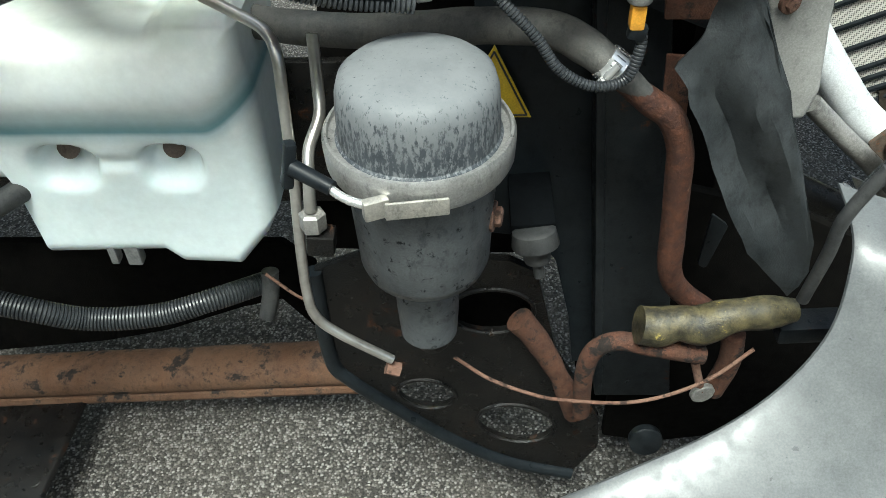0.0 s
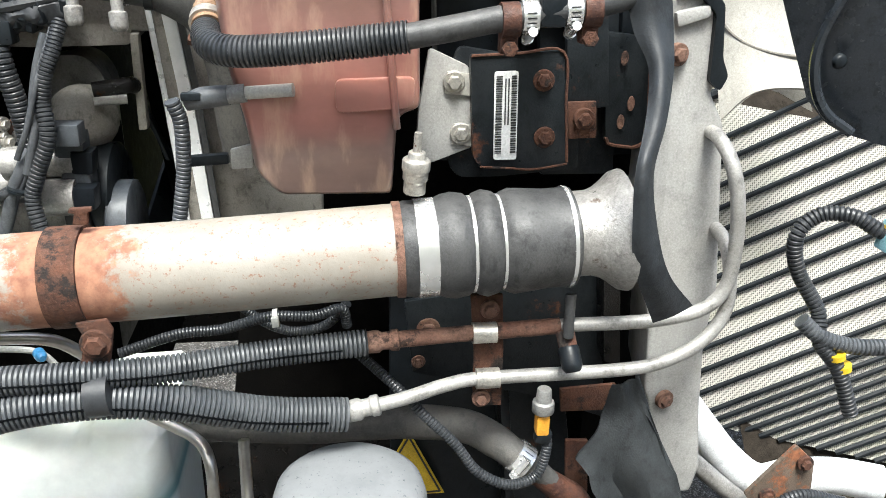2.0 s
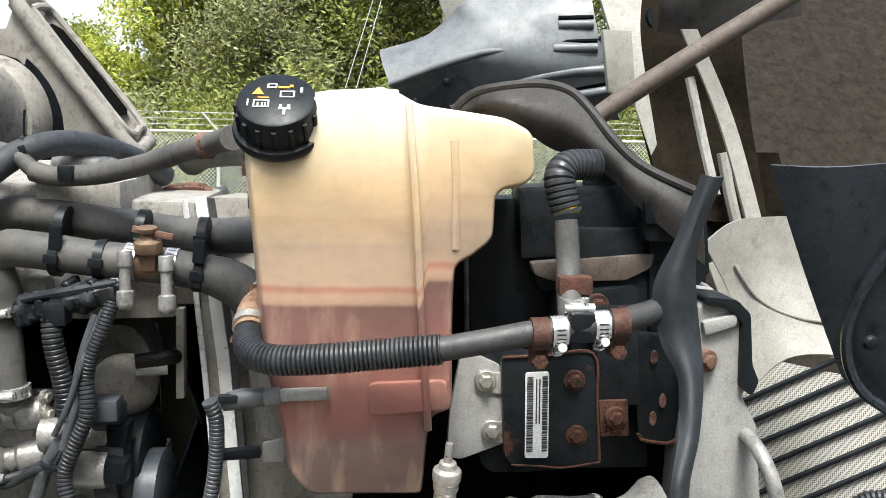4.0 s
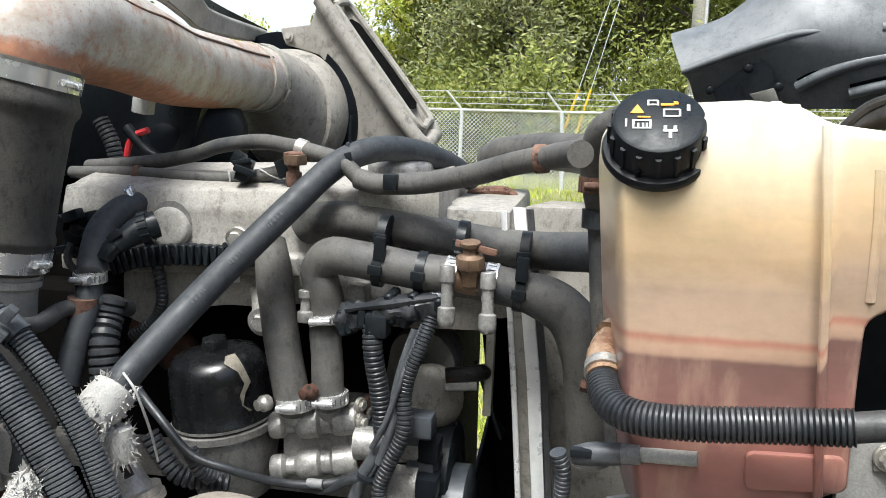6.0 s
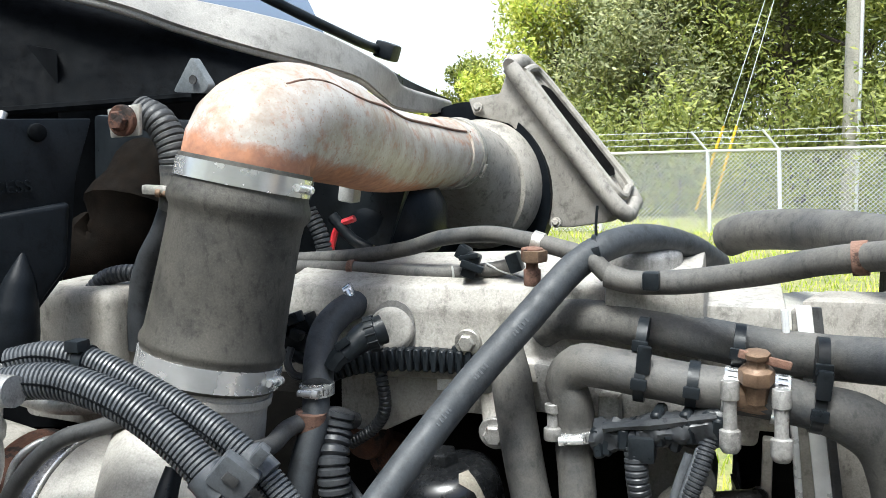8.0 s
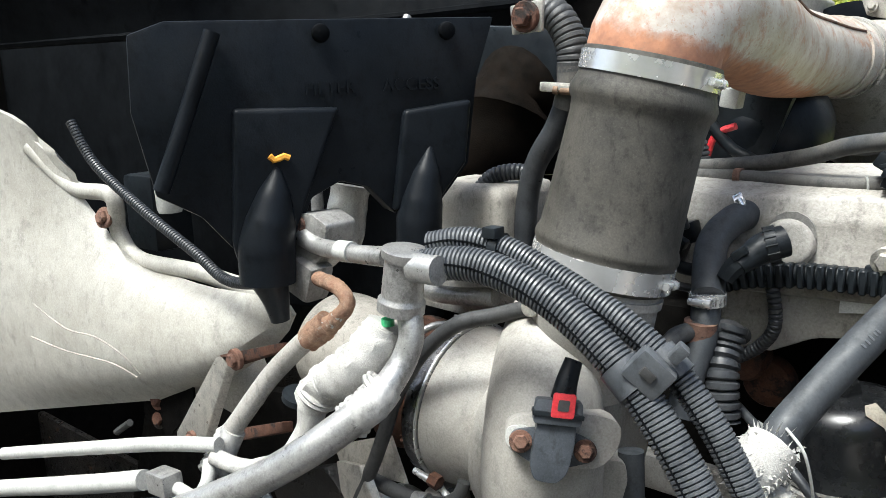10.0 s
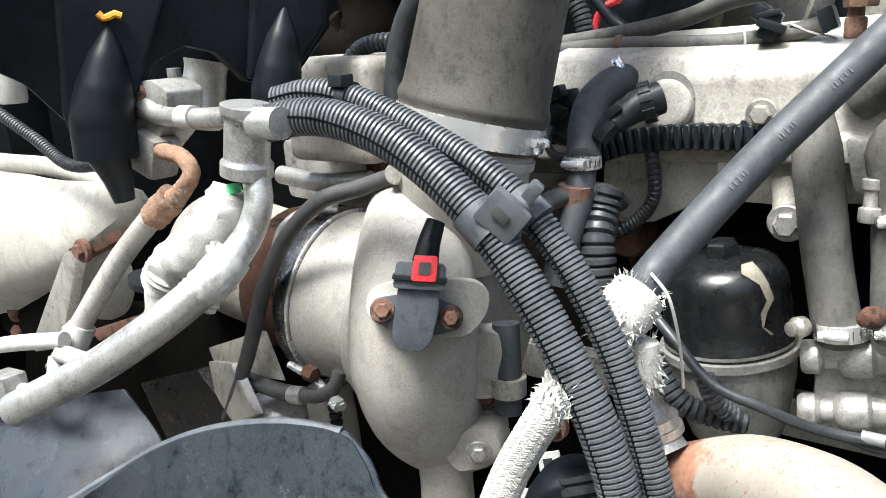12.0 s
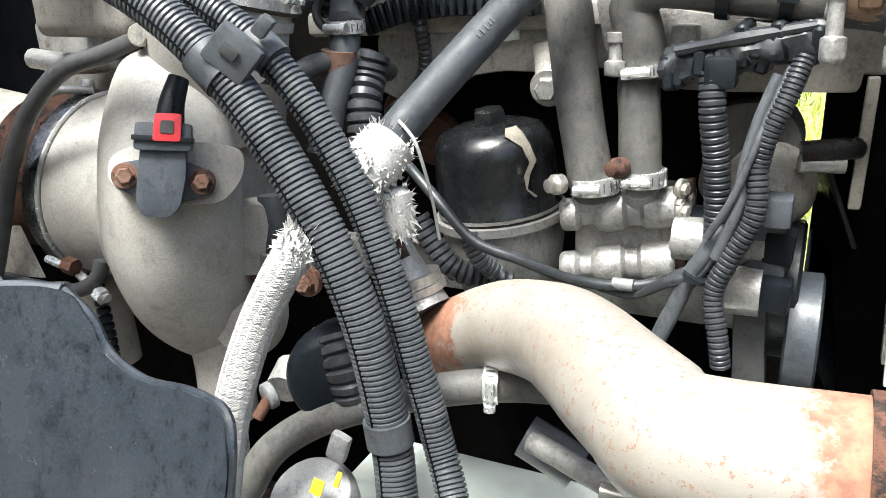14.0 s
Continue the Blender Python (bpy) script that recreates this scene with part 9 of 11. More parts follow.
def air_duct():
    ob = thing("air_duct", (-0.668, 2.020, 1.702), "tan plastic air duct with a framed snorkel opening", "air duct")
    c = V((-0.864, 1.880, 1.868))
    dv = Vector((0.03, 1.0, -0.10)).normalized()
    part("neck", tube([c - dv * 0.004, c + dv * 0.012, V((-0.862, 1.975, 1.832)), V((-0.866, 2.050, 1.800))], [0.074, 0.076, 0.096, 0.135], seg=36), M_DUCT, ob)
    part("drum", revolve(rounded([(0, 0.0), (0.135, 0.0), (0.150, 0.02), (0.150, 0.10), (0, 0.10)], 0.15), (-0.879, 2.030, 1.791), (0.25, 1, 0.05), 44), M_DUCT, ob)
    part("seal_ring", revolve(rounded([(0, 0.0), (0.214, 0.0), (0.214, 0.03), (0, 0.03)], 0.05), (-0.908, 2.100, 1.771), (0.25, 1, 0.05), 48), M_SHROUD, ob, "dark rubber seal ring")
    plate = [(-0.893, 2.060, 1.991), (-0.818, 2.060, 1.999), (-0.794, 2.060, 2.062), (-0.543, 2.060, 1.732), (-0.583, 2.060, 1.706), (-0.663, 2.060, 1.694), (-0.710, 2.060, 1.697), (-0.703, 2.060, 1.781), (-0.730, 2.060, 1.862), (-0.796, 2.060, 1.929), (-0.880, 2.060, 1.951)]
    part("side_plate", slab(plate, (0.02, 0.03, 0), 0.006), M_DUCT, ob)
    part("throat", slab([(-0.815, 2.090, 2.049), (-0.779, 2.090, 2.046), (-0.551, 2.090, 1.743), (-0.592, 2.090, 1.707), (-0.705, 2.090, 1.816)], (0.03, 0.06, 0.01), 0.012), M_DUCT, ob)
    rim = [V(p) for p in [(-0.788, 2.050, 2.056), (-0.778, 2.080, 2.066), (-0.764, 2.140, 2.054), (-0.644, 2.150, 1.900), (-0.536, 2.140, 1.761), (-0.530, 2.110, 1.740), (-0.547, 2.050, 1.735), (-0.667, 2.050, 1.891)]]
    part("opening_frame", tube(rim + [rim[0]], 0.019, step=0.01, seg=12), M_DUCT, ob)
    mid = sum(rim, Vector()) / len(rim)
    inner = [p.lerp(mid, 0.16) + Vector((0.012, 0, 0.012)) for p in rim]
    part("inner_lip", tube(inner + [inner[0]], 0.009, step=0.01, seg=8), M_DUCT, ob)
    # flat black slab stands in for the shaded inside of the snorkel
    part("opening", slab([p.lerp(mid, 0.25) for p in inner], (0.002, 0, 0.001), 0), M_GAPSHADE, ob)
    for q in ((-0.867, 2.050, 1.969), (-0.689, 2.050, 1.707)):
        hex_bolt(ob, q, (0, -1, 0.2), 0.008, material=M_DUCT)
    return ob


air_duct()

# ---- cowl, windscreen and ducts on the left ----
COWL_LOW = [(-1.883, 0.781, 1.943), (-1.565, 0.871, 1.941), (-1.461, 0.983, 1.943), (-1.341, 1.095, 1.950), (-1.211, 1.207, 1.961), (-1.096, 1.319, 1.973)]
cowl = thing("cowl", (-1.340, 1.095, 1.957), "black plastic cowl panel under the windscreen", "cowl")
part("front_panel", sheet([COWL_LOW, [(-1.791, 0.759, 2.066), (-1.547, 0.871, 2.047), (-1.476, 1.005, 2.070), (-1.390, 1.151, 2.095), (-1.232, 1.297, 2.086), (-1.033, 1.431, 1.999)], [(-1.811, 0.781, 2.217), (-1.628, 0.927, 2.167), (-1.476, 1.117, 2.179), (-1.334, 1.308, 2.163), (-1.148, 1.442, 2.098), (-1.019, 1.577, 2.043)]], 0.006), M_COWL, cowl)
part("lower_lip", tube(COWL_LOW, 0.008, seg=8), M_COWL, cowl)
RIM_TOP = [(-1.397, 1.196, 2.203), (-1.220, 1.285, 2.150), (-1.149, 1.375, 2.127), (-1.065, 1.453, 2.106), (-1.003, 1.543, 2.085), (-0.965, 1.655, 2.053), (-0.962, 1.778, 2.029), (-0.982, 1.890, 2.005), (-0.984, 2.181, 1.986)]
RIM_LOW = [(-1.372, 1.162, 2.155), (-1.195, 1.252, 2.110), (-1.128, 1.341, 2.079), (-1.047, 1.420, 2.048), (-0.998, 1.509, 2.031), (-0.962, 1.621, 2.012), (-0.972, 1.745, 1.988), (-0.985, 1.857, 1.969), (-0.990, 2.159, 1.967)]
part("rim", sheet([RIM_TOP, [V(a).lerp(V(b), 0.5) + Vector((0, -0.004, 0)) for a, b in zip(RIM_TOP, RIM_LOW)], RIM_LOW], 0.012), M_RIM, cowl, "grey rim of the cowl")
part("rim_lip", tube(RIM_TOP, 0.010, seg=10), M_RIM, cowl)
part("rim_lip", tube(RIM_LOW, 0.006, seg=10), M_RIM, cowl)
part("rim_end", sheet([[(-1.019, 1.789, 2.064), (-1.021, 1.991, 2.032), (-1.001, 2.215, 2.004)], [(-0.987, 1.767, 1.995), (-1.013, 1.969, 1.988), (-1.015, 2.215, 1.978)]], 0.012), M_SHROUD, cowl)
tab = part("triangle_tab", slab(round_outline([(-1.006, 1.162, 1.968), (-0.973, 1.162, 2.013), (-0.948, 1.162, 1.974), (-0.957, 1.162, 1.964)], 0.006, 3), (0.004, 0.01, 0), 0.002), M_HOODGREY, cowl, "grey triangular tab with a hole")
# dark disc in place of a cut hole's shade
part("tab_hole", revolve([(0.006, 0), (0.006, 0.002), (0, 0.001)], (-0.969, 1.158, 1.982), (0, -1, 0), 14), M_INK, tab)
part("white_spot", revolve([(0.0075, 0), (0.0075, 0.003), (0, 0.004)], (-1.414, 0.905, 2.038), (0.3, -1, 0), 14), M_WHITEPLASTIC, cowl)
part("stud", revolve([(0.006, 0), (0.006, 0.012), (0, 0.013)], (-1.257, 1.117, 1.951), (0, -0.6, -1), 12), M_ALU, cowl)
cab = thing("cab", (-2.2, 1.6, 1.0), "white truck cab with raked windscreen above the cowl", "cab")
part("windscreen", slab([(-1.749, 1.350, 2.319), (-1.426, 1.550, 2.200), (-1.226, 1.700, 2.164), (-1.139, 1.850, 2.124), (-1.273, 2.000, 2.259), (-1.509, 2.150, 2.553), (-2.468, 2.000, 3.177)], (-0.02, 0, -0.01), 0), M_GLASS, cab)
part("firewall", slab([(-2.95, 0.6, 0.5), (-2.95, 2.8, 0.5), (-2.95, 2.8, 2.0), (-2.95, 0.6, 2.0)], (-0.05, 0, 0), 0.01), M_GAPSHADE, cab)
part("roof", slab([(-3.5, 0.5, 2.95), (-3.1, 1.6, 3.05), (-3.0, 2.8, 3.05), (-4.7, 2.8, 3.1), (-4.7, 0.5, 3.1)], (0, 0, 0.06), 0.01), M_BODYPAINT, cab)
part("door", slab([(-3.0, 0.45, 0.6), (-4.6, 0.40, 0.6), (-4.6, 0.40, 2.9), (-3.5, 0.45, 2.9), (-3.0, 0.45, 2.0)], (0, -0.05, 0), 0.01), M_BODYPAINT, cab)
wp = hose("wiper_arm", [(-1.199, 1.700, 2.194), (-1.148, 1.800, 2.156), (-1.110, 1.950, 2.122), (-1.103, 2.050, 2.112)], 0.011, M_PLASTIC, "black wiper arm on the windscreen", "wiper")
part("pivot", block((-1.085, 2.050, 2.109), (0.05, 0.05, 0.04), (0, 20, 0), 0.008), M_PLASTIC, wp)


# black drain ducts with two funnels
def drain_duct():
    ob = thing("drain_duct", (-1.172, 0.900, 1.663), "black plastic drain duct with two funnel outlets", "duct")
    panel = [(-1.278, 0.731, 1.935), (-1.075, 1.087, 1.935), (-1.088, 1.065, 1.860), (-1.096, 1.051, 1.747), (-1.117, 1.014, 1.697), (-1.148, 0.959, 1.689), (-1.164, 0.931, 1.726), (-1.182, 0.900, 1.736), (-1.200, 0.867, 1.718), (-1.211, 0.848, 1.667), (-1.251, 0.779, 1.663), (-1.267, 0.750, 1.705), (-1.291, 0.707, 1.734), (-1.300, 0.691, 1.832), (-1.298, 0.695, 1.920)]
    part("panel", slab(panel, (-0.045, 0.025, 0), 0.004), M_SHROUD, ob)
    nrm = Vector((0.87, -0.494, 0.0))

    def funnel(face, path, radii):
        """A raised face that narrows into a round outlet."""
        face = [V(p) for p in face]
        part("raised_face", slab(face, -nrm * 0.030, 0.007, segs=3), M_SHROUD, ob)
        bm = bmesh.new()
        fine = spline(path, 6)
        rr = np.interp(np.linspace(0, len(path) - 1, len(fine)), range(len(path)), radii)
        sweep(bm, list(zip(fine, [float(r) for r in rr])), 28)
        part("funnel", bm, M_SHROUD, ob)

    funnel([(-1.234, 0.784, 1.833), (-1.170, 0.896, 1.829), (-1.201, 0.842, 1.684), (-1.206, 0.833, 1.640), (-1.238, 0.777, 1.645), (-1.240, 0.772, 1.672)],
           [(-1.212, 0.826, 1.760), (-1.214, 0.820, 1.730), (-1.218, 0.814, 1.696), (-1.222, 0.808, 1.662), (-1.223, 0.806, 1.619)], [0.004, 0.020, 0.031, 0.0355, 0.0345])
    funnel([(-1.129, 0.968, 1.821), (-1.084, 1.048, 1.831), (-1.089, 1.039, 1.749), (-1.109, 1.003, 1.700), (-1.139, 0.950, 1.693)],
           [(-1.116, 0.998, 1.773), (-1.119, 0.992, 1.740), (-1.123, 0.985, 1.704), (-1.125, 0.981, 1.678), (-1.126, 0.979, 1.649)], [0.004, 0.019, 0.028, 0.0305, 0.0295])
    part("edge_rib", tube([(-1.239, 0.769, 1.921), (-1.257, 0.737, 1.830), (-1.275, 0.705, 1.742)], 0.010, seg=10), M_SHROUD, ob)
    part("paint_mark", tube([(-1.211, 0.815, 1.775), (-1.208, 0.821, 1.769), (-1.203, 0.828, 1.774), (-1.199, 0.835, 1.771)], 0.004, seg=6), M_ORANGE, ob, "orange paint dab")
    part("drain_nub", tube([(-1.222, 0.806, 1.625), (-1.219, 0.812, 1.600), (-1.217, 0.816, 1.568)], [0.024, 0.018, 0.012], seg=12), M_PLASTIC, ob)
    for q in ((-1.185, 0.885, 1.918), (-1.105, 1.026, 1.918)):
        part("bolt", revolve(rounded([(0, 0), (0.012, 0), (0.010, 0.007), (0, 0.008)], 0.15), q, nrm, 14), M_COWL, ob)
    # raised lettering
    for word, at, size in (("FILTER", (-1.199, 0.866, 1.845), 0.022), ("ACCESS", (-1.150, 0.952, 1.846), 0.022)):
        curve = bpy.data.curves.new("lettering", "FONT")
        curve.body, curve.size, curve.extrude = word, size, 0.0008
        holder = new("lettering_curve", curve)
        me = bpy.data.meshes.new_from_object(holder)
        bpy.data.objects.remove(holder)
        bm = bmesh.new()
        bm.from_mesh(me)
        bpy.data.meshes.remove(me)
        along_x = Vector((0.494, 0.87, 0.0))
        turn = Matrix((along_x, Vector((0, 0, 1)), nrm)).transposed().to_4x4()
        bm.transform(Matrix.Translation(V(at) + nrm * 0.0006) @ turn)
        part("lettering", bm, M_SHROUD, ob, "raised lettering")
    return ob


drain_duct()
dh = hose("cab_drain_hose", [(-0.986, 1.120, 1.820), (-1.006, 1.120, 1.783), (-1.034, 1.120, 1.744), (-1.050, 1.120, 1.696), (-1.057, 1.120, 1.626)], [0.0165, 0.016, 0.0155, 0.0155, 0.0155], M_LOOM, "black rubber hose with a ribbed elbow beside the intake")
part("ribbed_elbow", tube([(-1.026, 1.120, 1.943), (-0.997, 1.120, 1.928), (-0.978, 1.120, 1.893), (-0.976, 1.120, 1.860)], 0.021, rib=(0.008, 0.002)), M_RUBBER, dh)
part("sleeve", tube([(-0.976, 1.120, 1.868), (-0.978, 1.120, 1.840), (-0.986, 1.120, 1.815)], [0.021, 0.020, 0.019], seg=18), M_RUBBER_DUSTY, dh)
worm_clamp(dh, (-0.979, 1.120, 1.838), (-0.15, 0, -1), 0.0205, 0.010, (0.3, -1, 0), M_BRASS)
part("rust_plate", slab([(-1.044, 1.080, 1.945), (-0.994, 1.080, 1.950), (-0.996, 1.080, 1.911), (-1.042, 1.080, 1.909)], (0, 0.006, 0), 0.002), M_ZINC, dh)
hex_bolt(dh, (-1.018, 1.076, 1.930), (0, -1, 0), 0.013, material=M_RUST)
part("clip", block((-0.986, 1.095, 1.842), (0.040, 0.012, 0.012), (0, 5, 20), 0.003), M_ZINC, dh)
hose("wiring_loom", [(-1.051, 1.150, 1.723), (-1.093, 1.139, 1.726), (-1.126, 1.128, 1.713), (-1.146, 1.117, 1.672), (-1.142, 1.107, 1.608)], 0.012, M_LOOM, "black corrugated loom curving down", "cable loom", rib=(0.007, 0.002))
solo("foil_pipe", tube([(-1.385, 1.600, 1.837), (-1.400, 1.550, 1.804), (-1.409, 1.500, 1.704), (-1.470, 1.500, 1.678)], 0.09, step=0.02, wobble=0.3), M_HEATSHIELD, "crumpled dark heat shield behind the duct", "heat shield")
solo("heater_box", block((-1.147, 1.150, 1.641), (0.16, 0.14, 0.14), (0, 0, 0), 0.02, segs=3), M_DUCT, "tan plastic heater box at the bulkhead", "box")
solo("rocker_box", block((-0.946, 1.420, 1.633), (0.10, 0.12, 0.10), (0, 0, 8), 0.012), M_CAST, "ribbed cast box at the rear of the cover", "box")


rear = thing("air_cleaner", (-1.280, 1.750, 1.648), "black air cleaner box and clutter behind the intake", "air cleaner")
part("box", slab([(-1.552, 1.600, 1.972), (-1.172, 1.600, 1.938), (-0.982, 1.600, 1.826), (-0.853, 1.600, 1.825), (-0.907, 1.600, 1.680), (-1.580, 1.600, 1.647)], (-0.05, 0.2, 0), 0.012), M_PLASTIC, rear)
# shade-coloured sheet behind the air cleaner
part("rear_wall", slab([(-1.568, 1.720, 2.027), (-1.187, 1.720, 2.050), (-1.050, 1.720, 2.007), (-1.051, 1.720, 1.786), (-1.580, 1.720, 1.780)], (0, 0.03, 0), 0.005), M_GAPSHADE, rear)
part("ball_end", revolve(rounded([(0, 0), (0.10, 0), (0.12, 0.08), (0.08, 0.16), (0, 0.17)], 0.2), (-0.944, 1.750, 1.692), (0, -0.6, 0.8), 28), M_SHROUD, rear)
part("red_clip", tube([(-0.963, 1.500, 1.713), (-0.948, 1.500, 1.753), (-0.915, 1.500, 1.768)], 0.006, seg=8), M_RED, rear)
part("white_plug", block((-0.922, 1.500, 1.811), (0.03, 0.03, 0.03), (0, 10, 0), 0.004), M_WHITEPLASTIC, rear)
part("cable", tube([(-0.976, 1.450, 1.786), (-0.956, 1.450, 1.748), (-0.947, 1.450, 1.710)], 0.014, rib=(0.008, 0.003)), M_LOOM, rear)
part("cable", tube([(-0.958, 1.500, 1.772), (-0.922, 1.500, 1.733), (-0.885, 1.500, 1.714)], 0.010, seg=10), M_PLASTIC, rear)

hcq = V((-0.738, 0.868, 1.584))
clipt = thing("hose_clip", hcq - Vector((0, 0, 0.03)), "dark grey plastic clip that joins the two looms", "clip")
CLIP_TURN = (0, 42, 25)
part("bridge", block(hcq, (0.040, 0.022, 0.034), CLIP_TURN, 0.004), M_LOOM_GREY, clipt)
# dark block painted as the shade in the clip's slot
part("slot", block(hcq + Vector((0.004, -0.0105, 0.002)), (0.015, 0.006, 0.009), CLIP_TURN, 0.001), M_INK, clipt)
part("latch", block(hcq + Vector((0.023, 0.012, 0.020)), (0.012, 0.018, 0.018), CLIP_TURN, 0.003), M_LOOM_GREY, clipt)
lt = (V(LOOM_A[6]) - V(LOOM_A[4])).normalized()
part("loom_band", ring((-0.762, 0.872, 1.573), lt, 0.0190, 0.030, 0.002), M_LOOM_GREY, clipt, "grey band round the loom")
part("loom_band", ring((-0.733, 0.900, 1.583), (V(LOOM_B[7]) - V(LOOM_B[5])), 0.0150, 0.030, 0.002), M_LOOM_GREY, clipt, "grey band round the loom")
part("loom_band", ring((-0.925, 0.889, 1.679), (1, 0.1, -0.15), 0.0150, 0.011, 0.002), M_PLASTIC, clipt)
part("tie_head", block((-0.925, 0.880, 1.697), (0.018, 0.018, 0.012), (0, 0, 0), 0.002), M_PLASTIC, clipt)
part("loom_band", ring((-0.616, 0.868, 1.262), (0.12, 0, -1), 0.0192, 0.024, 0.002), M_LOOM_GREY, clipt)
part("loom_band", ring((-0.211, 0.745, 1.257), (1, 0, 0.1), 0.0195, 0.022, 0.002), M_LOOM, clipt)

# ---- turbo ----
TURBO_C, TURBO_AX = Vector((-1.150, 1.095, 1.384)), Vector((1.0, 0.0, -0.10)).normalized()


def turbo():
    ob = thing("turbocharger", (-0.960, 1.000, 1.208), "grey cast turbocharger housing with rusty turbine", "turbocharger")
    part("inlet_neck", tube([IB0 + IAX * 0.01, IB0 - IAX * 0.03, V((-0.918, 1.062, 1.545)), V((-0.930, 1.075, 1.480))], [0.078, 0.078, 0.076, 0.070], seg=40), M_TURBO, ob)
    part("inlet_bead", ring(IB0 - IAX * 0.016, IAX, 0.0782, 0.010, 0.003, seg=44), M_TURBO, ob)
    # the scroll comes down in front and turns under
    part("volute", tube([(-0.975, 1.065, 1.556), (-0.957, 1.022, 1.516), (-0.937, 0.988, 1.472), (-0.932, 0.976, 1.419), (-0.938, 0.980, 1.360), (-0.944, 1.002, 1.300), (-0.945, 1.045, 1.252), (-0.940, 1.100, 1.225)],
                        [0.052, 0.062, 0.070, 0.0745, 0.075, 0.070, 0.062, 0.054], step=0.010, seg=44), M_TURBO, ob)
    part("scroll_side", revolve(rounded([(0.0, 0.10), (0.125, 0.10), (0.140, 0.13), (0.140, 0.20), (0.110, 0.245), (0.075, 0.255), (0, 0.255)], 0.2), TURBO_C, TURBO_AX, 44), M_TURBO, ob)
    part("compressor_cover", revolve(rounded([(0.0, 0.006), (0.118, 0.006), (0.119, 0.020), (0.117, 0.050), (0.112, 0.080), (0.108, 0.12), (0, 0.12)], 0.12), TURBO_C, TURBO_AX, 56), M_TURBO, ob)
    part("outlet", tube([(-0.925, 1.010, 1.250), (-0.925, 1.012, 1.200), (-0.926, 1.014, 1.130)], [0.035, 0.033, 0.035], seg=24), M_TURBO, ob)
    part("outlet_flange", slab(round_outline([(-0.905, 0.975, 1.262), (-0.875, 0.985, 1.290), (-0.842, 0.995, 1.296), (-0.832, 1.000, 1.272), (-0.850, 0.995, 1.245), (-0.885, 0.980, 1.235)], 0.010, 3), (-0.012, 0.04, 0), 0.006), M_TURBO, ob)
    hex_bolt(ob, (-0.856, 0.985, 1.268), (0.5, -0.8, 0), 0.010, material=M_CAST)
    part("drain_boss", slab(round_outline([(-0.888, 1.000, 1.400), (-0.845, 1.020, 1.405), (-0.840, 1.025, 1.350), (-0.852, 1.018, 1.322), (-0.885, 1.000, 1.320)], 0.010, 3), (-0.02, 0.03, 0), 0.004), M_TURBO, ob)
    c, ax = TURBO_C, -TURBO_AX
    band = part("v_band", revolve([(0.117, -0.006), (0.1215, -0.005), (0.1225, -0.002), (0.1225, 0.017), (0.1215, 0.020), (0.114, 0.021)], c, ax, 56), M_BANDSTEEL, ob, "dark steel V-band clamp")
    part("lip", ring(c - ax * 0.0045, ax, 0.1222, 0.003, 0.0008, seg=56), M_STEEL, band)
    part("band_tag", ring(c + ax * 0.008, ax, 0.1228, 0.018, 0.0006, seg=9), M_BANDSTEEL, band)
    part("band_bolt", tube([(-1.118, 0.992, 1.296), (-1.090, 0.985, 1.285), (-1.062, 0.980, 1.276)], 0.006, seg=10), M_STEEL, band)
    part("band_nut", revolve([(0.009, 0), (0.010, 0.002), (0.010, 0.014), (0, 0.015)], (-1.078, 0.980, 1.282), (0.9, -0.2, -0.3), 6), M_STEEL, band, smooth=20)
    part("bearing_housing", revolve([(0.0, 0.018), (0.112, 0.018), (0.113, 0.030), (0.098, 0.036), (0.096, 0.056), (0.104, 0.082), (0.106, 0.090), (0.106, 0.104), (0, 0.106)], c, ax, 44), M_RUST, ob, "rusty bearing housing")
    w1 = ax.orthogonal().normalized()
    w2 = ax.cross(w1)
    for k in range(8):
        a = 2 * math.pi * (k + 0.3) / 8
        e = w1 * math.cos(a) + w2 * math.sin(a)
        hex_bolt(ob, c + ax * 0.046 + e * 0.097, e, 0.008, material=M_RUST)
    part("turbine", revolve(rounded([(0.0, 0.105), (0.092, 0.105), (0.098, 0.114), (0.100, 0.128), (0.095, 0.138), (0.097, 0.22), (0.098, 0.31), (0.095, 0.34), (0.070, 0.365), (0.0, 0.37)], 0.1), c - Vector((0, -0.012, 0.010)), (ax + Vector((0, 0.10, -0.02))), 44), M_DUCT, ob)
    part("heat_shield", slab([(-1.340, 0.990, 1.300), (-1.216, 0.990, 1.350), (-1.182, 0.985, 1.285), (-1.320, 0.985, 1.272)], (0.004, 0.006, -0.002), 0.001), M_DUCT, ob)
    part("oil_fitting", tube([(-1.150, 1.085, 1.520), (-1.150, 1.080, 1.505), (-1.152, 1.080, 1.490)], [0.008, 0.011, 0.007], seg=12), M_ALU, ob)
    part("oil_tube", tube([(-1.140, 1.080, 1.508), (-1.165, 1.045, 1.512), (-1.186, 1.020, 1.492), (-1.192, 1.005, 1.455)], 0.0055, seg=10), M_ALU, ob)
    part("pin", tube([(-1.157, 0.982, 1.315), (-1.121, 0.980, 1.309)], [0.005, 0.006], seg=10), M_STEEL, ob)
    part("pin_nut", revolve([(0.011, 0), (0.011, 0.016), (0, 0.017)], (-1.126, 0.982, 1.312), (1, 0, -0.2), 6), M_RUST, ob, smooth=20)
    return ob


M_BANDSTEEL = surface("dark_band_steel", (0.10, 0.10, 0.105), (0.16, 0.16, 0.165), 0.28, 0.8, bumpy=0.05)
turbo()


